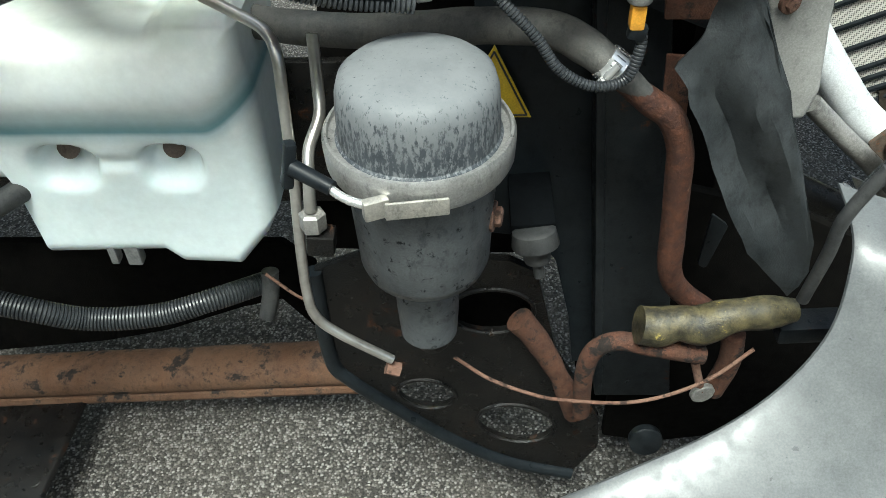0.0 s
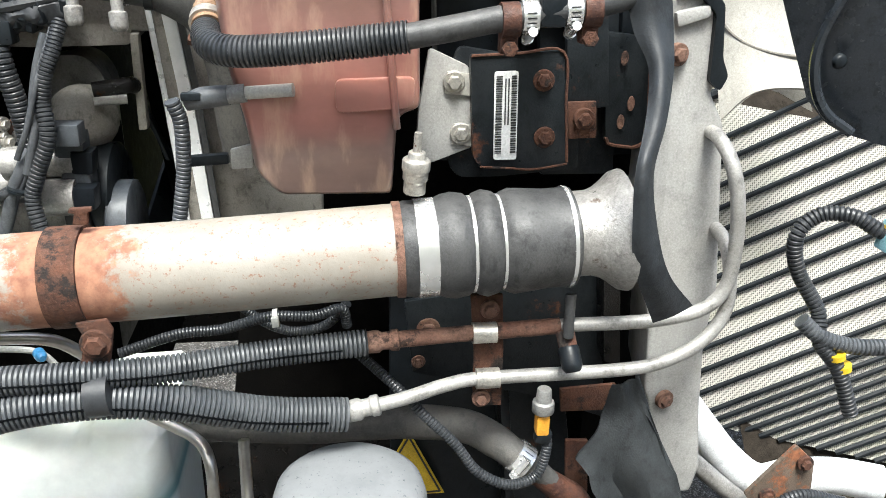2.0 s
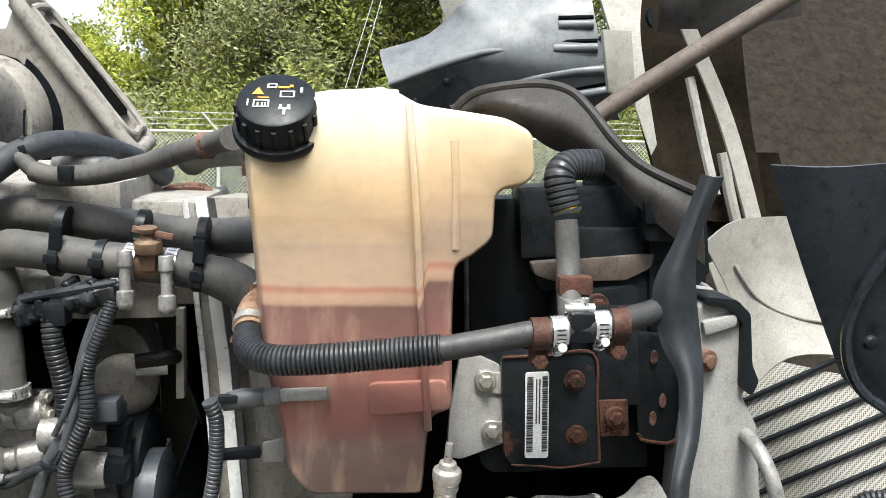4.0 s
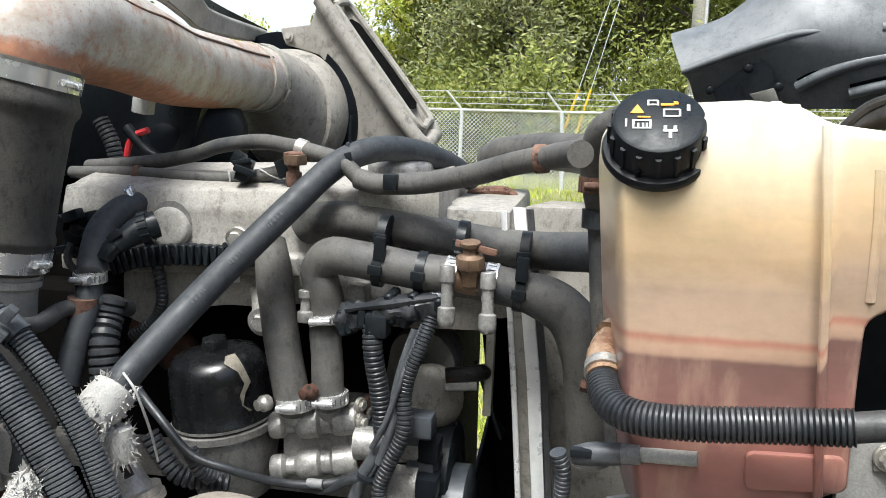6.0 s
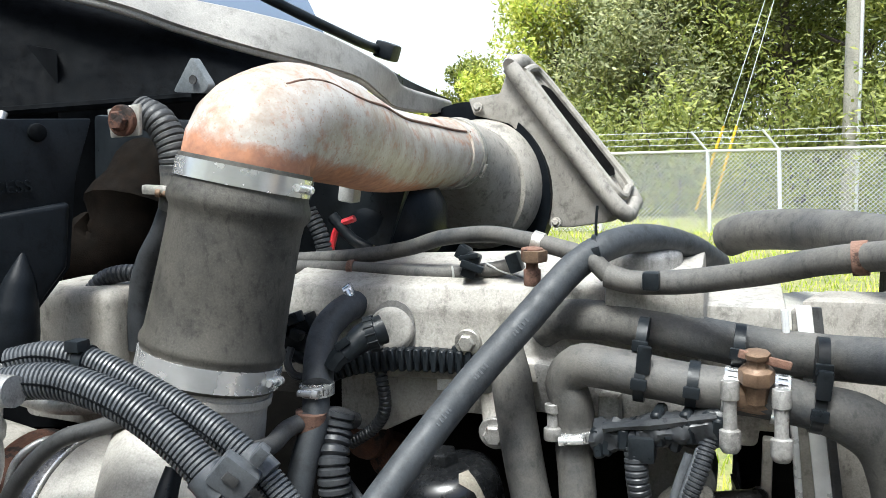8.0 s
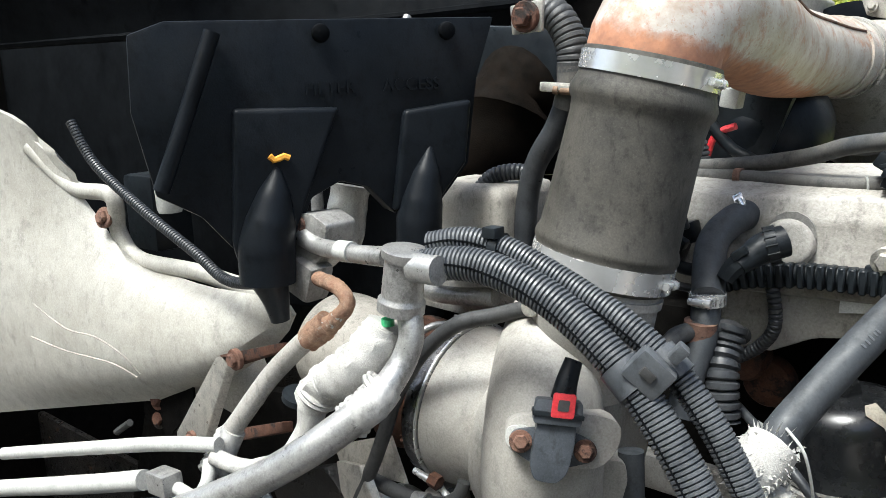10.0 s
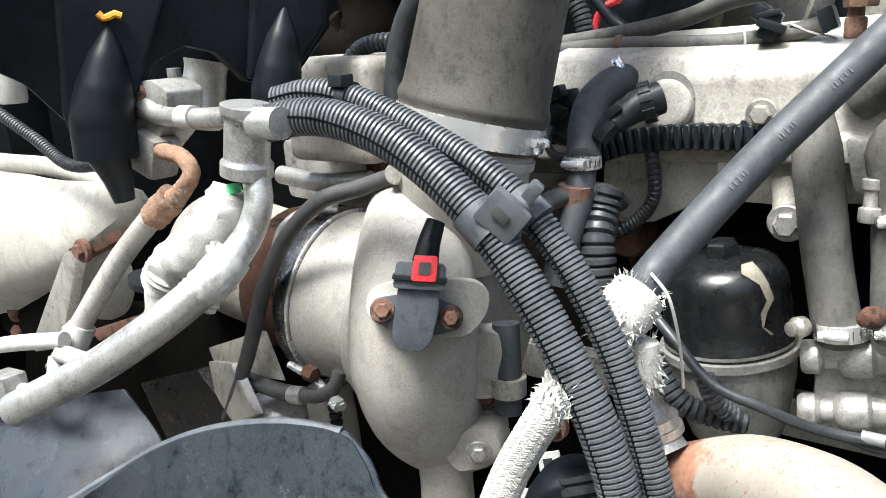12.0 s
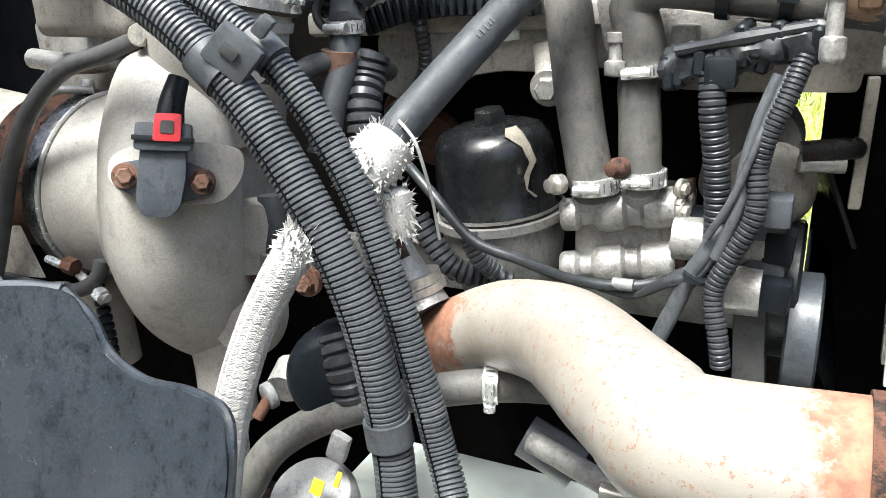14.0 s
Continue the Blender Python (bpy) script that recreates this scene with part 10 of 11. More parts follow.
def boost_sensor():
    """Pressure sensor bolted to the scroll, built flat and then turned on to its boss."""
    o = V((-0.879, 0.914, 1.456))
    ex = Vector((0.05, 0.036, -0.012)).normalized()
    nrm = Vector((0.52, -0.78, 0.22))
    nrm = (nrm - ex * nrm.dot(ex)).normalized()
    turn = Matrix((ex, nrm.cross(ex), nrm)).transposed().to_4x4()
    m = Matrix.Translation(o) @ turn

    def flat(outline, low, high, bevel=0.002, corner=0.004):
        bm = slab(round_outline([(u, v, low) for u, v in outline], corner, 3), (0, 0, high - low), bevel)
        bm.transform(m)
        return bm

    turbo_ob = bpy.data.objects["turbocharger"]
    part("sensor_boss", flat([(-0.054, 0.016), (-0.030, 0.030), (0.042, 0.042), (0.074, 0.038), (0.076, 0.010), (0.058, -0.018), (0.0, -0.026), (-0.048, -0.014)], -0.055, -0.002, 0.006, 0.014), M_TURBO, turbo_ob)
    ob = thing("boost_sensor", o, "blue-grey pressure sensor with a red lock tab", "sensor")
    part("gasket", flat([(-0.052, 0.012), (-0.028, 0.018), (-0.018, -0.012), (-0.034, -0.016), (-0.050, -0.008)], -0.003, 0.0015, 0.0005, 0.008), M_WHITEPLASTIC, ob, "white gasket edge")
    part("flange", flat([(-0.046, 0.010), (-0.020, 0.018), (0.022, 0.020), (0.048, 0.012), (0.050, -0.008), (0.022, -0.020), (-0.018, -0.022), (-0.046, -0.010)], 0.0, 0.008, 0.002, 0.008), M_SENSOR, ob)
    part("body", flat([(-0.021, 0.034), (0.021, 0.036), (0.023, 0.006), (0.020, -0.024), (0.010, -0.036), (-0.014, -0.036), (-0.021, -0.022)], 0.004, 0.024, 0.004, 0.006), M_SENSOR, ob)
    part("plug", flat([(-0.026, 0.052), (0.024, 0.056), (0.026, 0.030), (-0.026, 0.026)], 0.006, 0.030, 0.003), M_SENSOR, ob)
    part("plug_rib", flat([(-0.028, 0.040), (0.027, 0.043), (0.027, 0.038), (-0.028, 0.035)], 0.008, 0.033, 0.001, 0.001), M_PLASTIC, ob)
    lock = part("lock_tab", flat([(-0.009, 0.062), (0.015, 0.064), (0.016, 0.038), (-0.009, 0.036)], 0.026, 0.034, 0.001, 0.003), M_RED, ob, "red lock tab")
    # dark inset drawn for the shade in the tab's slot
    part("lock_slot", flat([(-0.003, 0.056), (0.009, 0.057), (0.009, 0.045), (-0.003, 0.044)], 0.0335, 0.0350, 0.0, 0.002), M_INK, lock)
    bm = tube([(0.003, 0.055, 0.016), (0.004, 0.075, 0.016), (0.008, 0.098, 0.012)], [0.014, 0.012, 0.010], seg=14)
    bm.transform(m)
    part("boot", bm, M_PLASTIC, ob)
    for u, v in ((-0.034, 0.0), (0.037, 0.002)):
        hex_bolt(ob, m @ Vector((u, v, 0.008)), nrm, 0.0085)


boost_sensor()


# refrigerant block and its lines
def refrigerant_block():
    ob = thing("refrigerant_manifold", (-1.032, 0.840, 1.593), "cast aluminium refrigerant manifold block", "manifold")
    a, b = V((-1.010, 0.835, 1.675)), V((-1.023, 0.835, 1.606))
    dv = b - a
    part("barrel", revolve(rounded([(0, -0.003), (0.027, -0.003), (0.027, 0.006), (0.023, 0.01), (0.0235, dv.length * 0.75), (0.027, dv.length * 0.8), (0.027, dv.length), (0, dv.length)], 0.08), a, dv, 32), M_ALU, ob)
    part("port", tube([(-0.995, 0.830, 1.660), (-0.959, 0.830, 1.661)], 0.016, seg=18), M_ALU, ob)
    part("inlet", tube([(-1.051, 0.845, 1.663), (-1.105, 0.845, 1.661), (-1.171, 0.850, 1.662), (-1.206, 0.855, 1.671)], [0.012, 0.011, 0.011, 0.014], seg=16), M_ALU, ob)
    part("sleeve", ring((-1.119, 0.845, 1.662), (1, 0, 0), 0.0118, 0.022, 0.001), M_WHITEPLASTIC, ob, "white sleeve")
    part("flange", slab(round_outline([(-1.232, 0.850, 1.696), (-1.188, 0.850, 1.702), (-1.157, 0.850, 1.689), (-1.170, 0.850, 1.647), (-1.217, 0.850, 1.615), (-1.252, 0.850, 1.640)], 0.008, 3), (0, 0.05, 0), 0.006), M_CAST, ob)
    part("lower_port", block((-1.203, 0.855, 1.618), (0.045, 0.04, 0.05), (0, 20, 0), 0.008), M_CAST, ob)
    hex_bolt(ob, (-1.209, 0.850, 1.687), (-0.3, -1, 0.2), 0.008)
    part("green_seal", ring((-1.037, 0.828, 1.593), (0, 0, 1), 0.006, 0.008, 0.0015), M_GREEN, ob, "green seal")
    part("outlet_tube", tube([(-1.009, 0.835, 1.602), (-1.004, 0.830, 1.580), (-1.009, 0.820, 1.553), (-1.015, 0.800, 1.530), (-1.023, 0.780, 1.512), (-1.045, 0.760, 1.490), (-1.083, 0.730, 1.457), (-1.143, 0.700, 1.417), (-1.239, 0.660, 1.366)], [0.0145, 0.0145, 0.015, 0.0165, 0.018, 0.019, 0.019, 0.019, 0.019], seg=16), M_ALU, ob)
    part("foil_joint", tube([(-1.014, 0.800, 1.532), (-1.023, 0.780, 1.513), (-1.034, 0.770, 1.499)], [0.021, 0.023, 0.021], wobble=0.2, seg=16), M_FOIL, ob)
    return ob


def tape_rings(parent, pts, r, n, seed, material):
    """Wrinkled tape wound round a line."""
    rnd = random.Random(seed)
    for k in range(n):
        at, dv = along(pts, (k + 0.5) / n)
        q = at + Vector((rnd.uniform(-1, 1), rnd.uniform(-1, 1), rnd.uniform(-1, 1))) * 0.0015
        ax2 = (dv + Vector((rnd.uniform(-1, 1), rnd.uniform(-1, 1), rnd.uniform(-1, 1))) * 0.28).normalized()
        rr = r * rnd.uniform(0.98, 1.08)
        bm = revolve([(rr, -0.006), (rr + 0.0022, -0.003), (rr + 0.0005, 0.0), (rr + 0.0026, 0.003), (rr, 0.006)], q, ax2, 22)
        part("tape", bm, material, parent)


M_GREEN = surface("green_rubber", (0.05, 0.40, 0.16), (0.07, 0.48, 0.2), 0.5)
refrigerant_block()
wl = hose("insulated_line", [(-1.043, 0.830, 1.587), (-1.058, 0.820, 1.557), (-1.087, 0.810, 1.528), (-1.123, 0.805, 1.508), (-1.141, 0.800, 1.487), (-1.148, 0.790, 1.449), (-1.168, 0.770, 1.413), (-1.222, 0.760, 1.387)], [0.020, 0.026, 0.025, 0.022, 0.020, 0.0135, 0.013, 0.012], M_WRAP, "white foil-wrapped insulated refrigerant line", "refrigerant line", wobble=0.2)
part("white_pipe", tube([(-1.216, 0.760, 1.389), (-1.248, 0.750, 1.388), (-1.280, 0.740, 1.396)], 0.011, seg=12), M_WRAP, wl)
part("tie", ring((-1.168, 0.800, 1.483), (0.3, 0, 1), 0.0215, 0.008), M_PLASTIC, wl)
tl = hose("rusty_line", [(-1.168, 0.840, 1.624), (-1.120, 0.830, 1.621), (-1.100, 0.825, 1.605), (-1.119, 0.820, 1.582), (-1.140, 0.815, 1.569), (-1.175, 0.810, 1.544), (-1.227, 0.800, 1.496), (-1.270, 0.780, 1.437), (-1.304, 0.770, 1.393), (-1.308, 0.750, 1.356)], [0.0085, 0.0085, 0.0085, 0.010, 0.013, 0.013, 0.013, 0.013, 0.014, 0.012], M_PAINTEDTUBE, "corroded alloy line with a rusty ferrule", "refrigerant line")
part("rusty_hook", crumple(tube([(-1.168, 0.840, 1.624), (-1.120, 0.830, 1.621), (-1.100, 0.825, 1.605), (-1.119, 0.820, 1.582), (-1.138, 0.815, 1.570)], [0.0092, 0.0092, 0.0094, 0.0105, 0.0140], step=0.003, seg=16), 0.0012, 140.0), M_OCHRERUST, tl, "flaking orange-brown corroded bend")
part("ferrule", crumple(tube([(-1.129, 0.819, 1.579), (-1.160, 0.811, 1.554)], [0.0165, 0.0160], step=0.0025, seg=18), 0.0022, 120.0), M_OCHRERUST, tl, "lumpy rusted ferrule")
part("foil_sleeve", tube([(-1.282, 0.775, 1.418), (-1.299, 0.755, 1.368)], 0.018, wobble=0.2, seg=14), M_FOIL, tl)
part("foil_wrap", crumple(tube([(-1.043, 0.830, 1.590), (-1.058, 0.820, 1.557), (-1.087, 0.810, 1.528), (-1.123, 0.805, 1.508), (-1.146, 0.800, 1.480)], [0.020, 0.029, 0.028, 0.026, 0.022], step=0.006, seg=16), 0.0055, 70.0), M_WRAP, wl, "crumpled white foil wrap")
tape_rings(wl, [(-1.100, 0.808, 1.520), (-1.123, 0.805, 1.508), (-1.148, 0.800, 1.480)], 0.0235, 2, 3, M_WRAP)
tape_rings(bpy.data.objects["refrigerant_manifold"], [(-1.017, 0.800, 1.533), (-1.034, 0.785, 1.507), (-1.057, 0.775, 1.482)], 0.0205, 4, 4, M_FOIL)
tape_rings(tl, [(-1.291, 0.775, 1.412), (-1.304, 0.765, 1.383), (-1.305, 0.750, 1.357)], 0.0165, 5, 5, M_WRAP)
wp2 = hose("white_line", [(-1.773, 0.660, 1.290), (-1.529, 0.690, 1.356), (-1.367, 0.720, 1.396), (-1.272, 0.745, 1.411)], 0.010, M_WHITEPLASTIC, "white painted line along the fender panel", "line")
wp3 = hose("white_line", [(-1.816, 0.660, 1.215), (-1.528, 0.680, 1.304), (-1.390, 0.700, 1.345)], 0.014, M_WHITEPLASTIC, "white painted line along the fender panel", "line")
part("joint_block", block((-1.346, 0.705, 1.354), (0.045, 0.03, 0.03), (0, -5, 0), 0.004), M_ALU, wp3)
part("elbow", tube([(-1.328, 0.710, 1.350), (-1.291, 0.715, 1.346), (-1.277, 0.725, 1.365), (-1.289, 0.740, 1.387)], 0.009, seg=12), M_WHITEPLASTIC, wp3)
brk = thing("rusty_bracket", (-1.403, 0.790, 1.354), "rusty angle bracket with bolts at the bulkhead", "bracket")
part("arm", slab([(-1.380, 0.820, 1.486), (-1.343, 0.820, 1.498), (-1.428, 0.820, 1.352), (-1.511, 0.820, 1.321), (-1.509, 0.820, 1.340)], (0.01, 0.01, 0), 0.002), M_ZINC, brk)
part("cross_arm", slab([(-1.372, 0.820, 1.491), (-1.223, 0.820, 1.537), (-1.219, 0.820, 1.528), (-1.348, 0.820, 1.478)], (0.01, 0.01, 0), 0.002), M_RUST, brk)
part("foot", slab([(-1.369, 0.830, 1.377), (-1.250, 0.830, 1.419), (-1.251, 0.830, 1.403), (-1.352, 0.830, 1.364)], (0.01, 0.01, 0), 0.002), M_RUST, brk)
hex_bolt(brk, (-1.320, 0.812, 1.497), (0, -1, 0), 0.010)
hex_bolt(brk, (-1.434, 0.800, 1.357), (0, -1, 0), 0.007)


# white inner panel on the left
def inner_panel():
    ob = thing("body_panel", (-1.35, 0.85, 1.3), "white fibreglass inner panel by the bulkhead", "body panel")
    part("panel", sheet([[(-2.667, 0.800, 1.907), (-2.011, 0.820, 1.838), (-1.863, 0.840, 1.757)], [(-2.651, 0.740, 1.656), (-1.827, 0.840, 1.647), (-1.777, 0.880, 1.579)], [(-2.761, 0.720, 1.460), (-1.708, 0.820, 1.528), (-1.497, 0.880, 1.559)], [(-3.017, 0.720, 1.212), (-1.594, 0.820, 1.433), (-1.267, 0.880, 1.553)], [(-3.319, 0.720, 0.919), (-1.773, 0.840, 1.322), (-1.534, 0.900, 1.375)]], 0.008), M_FIBREGLASS, ob)
    part("rolled_edge", tube([(-1.926, 0.830, 1.769), (-1.825, 0.850, 1.701), (-1.708, 0.860, 1.691), (-1.716, 0.870, 1.628), (-1.676, 0.880, 1.584), (-1.508, 0.890, 1.578), (-1.356, 0.900, 1.562)], 0.014, seg=10), M_FIBREGLASS, ob)
    part("ball", revolve(rounded([(0, 0), (0.05, 0.0), (0.058, 0.03), (0.04, 0.06), (0, 0.065)], 0.3), (-1.480, 0.950, 1.394), (0, -1, 0.2), 28), M_FIBREGLASS, ob)
    hex_bolt(ob, (-1.721, 0.850, 1.655), (0.2, -1, 0.3), 0.012)
    for q in ((-1.626, 0.860, 1.352), (-1.594, 0.880, 1.371), (-1.628, 0.860, 1.318)):
        hex_bolt(ob, q, (0.2, -1, 0.3), 0.012, material=M_RUST)
    # flat near-black slab gives the recess its shade
    part("dark_recess", slab(round_outline([(-1.664, 0.855, 1.376), (-1.508, 0.855, 1.427), (-1.510, 0.855, 1.365), (-1.599, 0.855, 1.296), (-1.675, 0.855, 1.315)], 0.01, 3), (0, 0.004, 0), 0), M_GAPSHADE, ob)
    part("stud", tube([(-1.666, 0.800, 1.305), (-1.617, 0.800, 1.334)], 0.006, seg=8), M_INK, ob)
    # fine cracks
    for pts in ([(-1.815, 0.755, 1.513), (-1.724, 0.765, 1.483), (-1.648, 0.775, 1.480), (-1.585, 0.785, 1.460), (-1.565, 0.800, 1.428)], [(-1.818, 0.745, 1.458), (-1.715, 0.755, 1.450), (-1.594, 0.770, 1.449), (-1.554, 0.790, 1.428)]):
        part("hairline_ridge", tube(pts, 0.0015, seg=6), M_DUCT, ob)
    return ob


inner_panel()
hose("black_cable", [(-1.690, 0.800, 1.816), (-1.648, 0.810, 1.751), (-1.537, 0.820, 1.686), (-1.420, 0.830, 1.630), (-1.346, 0.830, 1.600), (-1.245, 0.830, 1.609)], 0.008, M_LOOM, "thin black cable across the white panel", "cable", rib=(0.005, 0.0012))
sp = thing("dark_backing", (-1.5, 1.1, 1.2), "black shade-filling sheets and clutter behind the drain ducts", "bulkhead")
# two sheets added to hide the sky and fill in dark shade
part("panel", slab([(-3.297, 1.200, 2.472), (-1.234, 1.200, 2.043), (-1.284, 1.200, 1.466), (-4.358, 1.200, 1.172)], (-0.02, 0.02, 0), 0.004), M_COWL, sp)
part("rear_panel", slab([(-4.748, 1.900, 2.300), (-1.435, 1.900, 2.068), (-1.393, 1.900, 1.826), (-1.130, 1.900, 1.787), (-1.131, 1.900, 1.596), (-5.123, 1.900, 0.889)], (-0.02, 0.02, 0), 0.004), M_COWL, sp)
part("reservoir", revolve(rounded([(0, 0), (0.02, 0), (0.022, 0.06), (0.016, 0.075), (0, 0.075)], 0.1), (-1.597, 0.900, 1.666), (0, 0, 1), 18), M_WHITEPLASTIC, sp)
part("module", block((-1.810, 1.000, 1.640), (0.10, 0.08, 0.14), (0, 0, 0), 0.01), M_PLASTIC, sp)
part("foil_tube", tube([(-1.274, 1.000, 1.714), (-1.278, 0.990, 1.667), (-1.276, 0.980, 1.628)], [0.03, 0.026, 0.02], wobble=0.45, step=0.004, seg=18), M_ALU, sp)
part("grey_tube", tube([(-1.374, 1.020, 1.705), (-1.375, 1.020, 1.653), (-1.375, 1.020, 1.609)], 0.010, seg=10), M_GREYPLASTIC, sp)

rc0 = thing("rear_casting", (-1.248, 1.200, 1.470), "pale cast engine parts behind the refrigerant hoses", "casting")
part("plate", slab(round_outline([(-1.320, 1.160, 1.587), (-1.091, 1.160, 1.583), (-1.089, 1.160, 1.517), (-1.136, 1.160, 1.489), (-1.317, 1.160, 1.498)], 0.012, 3), (0, 0.08, 0), 0.01), M_CAST, rc0)
part("rib", tube([(-1.296, 1.130, 1.539), (-1.205, 1.120, 1.535), (-1.118, 1.130, 1.542)], 0.014, seg=12), M_CAST, rc0)
# two added sheets, coloured as the shade behind the hoses
part("shade_backing", slab([(-1.708, 1.340, 1.606), (-1.160, 1.340, 1.613), (-1.171, 1.340, 1.223), (-1.790, 1.340, 1.093)], (0, 0.03, 0), 0.004), M_GAPSHADE, rc0)
part("lower_shade_backing", slab([(-2.183, 1.140, 1.195), (-1.026, 1.140, 1.351), (-1.069, 1.140, 0.999), (-2.452, 1.140, 0.582)], (0, 0.03, 0), 0.004), M_GAPSHADE, rc0)
part("rust_spot", revolve(rounded([(0, 0), (0.016, 0), (0.014, 0.01), (0, 0.011)], 0.15), (-1.122, 1.150, 1.560), (0, -1, 0), 14), M_RUST, rc0)

# black splash shield in the foreground
def splash_shield():
    rim = [(-1.099, 0.546, 1.319), (-1.056, 0.603, 1.339), (-1.043, 0.648, 1.351), (-1.001, 0.682, 1.379), (-0.945, 0.704, 1.402), (-0.875, 0.721, 1.418), (-0.816, 0.731, 1.420)] + [(-0.791, 0.731, 1.400), (-0.774, 0.727, 1.376), (-0.736, 0.721, 1.363), (-0.688, 0.716, 1.366), (-0.653, 0.710, 1.362), (-0.640, 0.699, 1.344), (-0.636, 0.682, 1.302), (-0.627, 0.659, 1.267)]
    rim = [V(p) for p in rim]
    ob = thing("splash_shield", rim[3] - Vector((0, 0, 0.4)), "black plastic wheel splash shield with a rolled rim", "splash shield")
    rows = [rim]
    for dy, dz, pull in ((-0.035, -0.10, 0.10), (-0.07, -0.25, 0.25), (-0.10, -0.45, 0.4)):
        c = rim[3] + Vector((0.0, 0, dz))
        rows.append([(p + Vector((0, dy, dz))).lerp(Vector((p.x, p.y + dy, c.z)), 0.3 if k > 6 else 0.0) - Vector((pull * max(0, k - 7) * 0.03, 0, 0)) for k, p in enumerate(rim)])
    part("panel", sheet(rows, 0.006), M_SHIELD, ob)
    part("rolled_rim", tube(rim[:7], 0.0050, seg=8), M_SENSOR, ob, "worn pale rim")
    part("edge", tube(rim[6:], 0.004, seg=8), M_SHIELD, ob)
    part("strut", tube([rim[8] + Vector((-0.12, -0.02, -0.25)), rim[8] + Vector((-0.15, 0.2, -0.5)), (-0.9, 1.17, 0.86)], 0.01, step=0.05, seg=8), M_BLACKSTEEL, ob)
    return ob


splash_shield()
solo("wheel_liner", sheet([[(-2.766, 0.600, 0.922), (-1.728, 0.660, 1.204), (-1.450, 0.720, 1.288), (-1.251, 0.800, 1.329)], [(-2.775, 0.560, 0.736), (-1.677, 0.620, 1.102), (-1.318, 0.680, 1.234), (-1.153, 0.780, 1.280)], [(-2.927, 0.520, 0.411), (-1.641, 0.580, 0.970), (-1.230, 0.620, 1.167), (-1.118, 0.740, 1.192)]], 0.006), M_SHIELD, "dark plastic wheel liner behind the shield", "wheel liner")
sf = thing("steering_box", (-1.364, 0.950, 1.180), "dark rusty steering bracket behind the shield", "bracket")
part("plate", slab([(-1.471, 0.950, 1.229), (-1.319, 0.950, 1.284), (-1.209, 0.950, 1.189), (-1.382, 0.950, 1.076)], (0.01, 0.03, 0), 0.004), M_RUSTYBLACK, sf)
part("tab", slab([(-1.290, 0.950, 1.304), (-1.240, 0.950, 1.311), (-1.203, 0.950, 1.243), (-1.254, 0.950, 1.211), (-1.285, 0.950, 1.256)], (0.01, 0.01, 0), 0.003), M_ZINC, sf)

# wastegate bits and lines around the turbo
oil = hose("oil_line", [(-0.940, 1.000, 1.588), (-1.008, 0.990, 1.566), (-1.063, 0.975, 1.548), (-1.118, 0.966, 1.500), (-1.166, 0.963, 1.432), (-1.190, 0.960, 1.374), (-1.224, 0.960, 1.305), (-1.275, 0.960, 1.218)], 0.0105, M_RUBBER, "black rubber line round the turbocharger")
part("banjo", revolve(rounded([(0, 0), (0.012, 0), (0.012, 0.016), (0, 0.016)], 0.15), (-0.955, 0.995, 1.584), (0.3, -1, 0.2), 16), M_ZINC, oil)
wg = thing("wastegate_valve", (-1.239, 1.000, 1.180), "steel actuator with a short rubber hose under the turbocharger", "actuator")
part("can", revolve(rounded([(0, 0), (0.042, 0), (0.050, 0.012), (0.048, 0.026), (0.030, 0.044), (0, 0.050)], 0.18), (-1.232, 1.020, 1.196), (0.25, -0.35, 1), 28), M_ALU, wg)
part("short_hose", tube([(-1.237, 0.978, 1.276), (-1.195, 0.976, 1.274), (-1.150, 0.976, 1.274)], 0.0115, seg=14), M_RUBBER, wg)
part("fitting", tube([(-1.152, 0.976, 1.274), (-1.128, 0.976, 1.278)], 0.0125, seg=12), M_ALU, wg)
part("elbow", tube([(-1.128, 0.976, 1.278), (-1.100, 0.978, 1.284), (-1.078, 0.984, 1.300), (-1.072, 0.990, 1.320)], 0.0095, seg=12), M_RUBBER, wg)
part("pipe", tube([(-1.150, 1.040, 1.262), (-1.142, 1.040, 1.210), (-1.138, 1.040, 1.150)], 0.034, seg=20), M_TURBO, wg)
part("chain_edge", tube([(-1.108, 1.006, 1.290), (-1.100, 1.004, 1.220), (-1.100, 1.004, 1.150)], 0.009, rib=(0.011, 0.004), seg=10), M_PLASTIC, wg)
sn4 = solo("data_tag", slab([(-0.811, 1.040, 1.252), (-0.784, 1.040, 1.263), (-0.778, 1.038, 1.241), (-0.806, 1.038, 1.228)], (0, 0.004, 0), 0), M_LABEL, "small white data tag with a dark square code", "tag")
part("code_square", slab([(-0.803, 1.0385, 1.248), (-0.791, 1.0385, 1.253), (-0.788, 1.0375, 1.243), (-0.800, 1.0375, 1.237)], (0, 0.001, 0), 0), M_INK, sn4)
dl = hose("drain_line", [(-0.849, 1.041, 1.409), (-0.845, 1.036, 1.356), (-0.842, 1.030, 1.302)], 0.016, M_HOSE_BLUE, "dark oil drain hose behind the looms")
part("clamp", ring((-0.843, 1.033, 1.336), (0, 0, 1), 0.018, 0.022, 0.003), M_ZINC, dl)
hex_bolt(dl, (-0.865, 1.025, 1.350), (0, -1, 0), 0.010, material=M_RUST)
hex_bolt(dl, (-0.865, 1.025, 1.321), (0, -1, 0), 0.010, material=M_RUST)
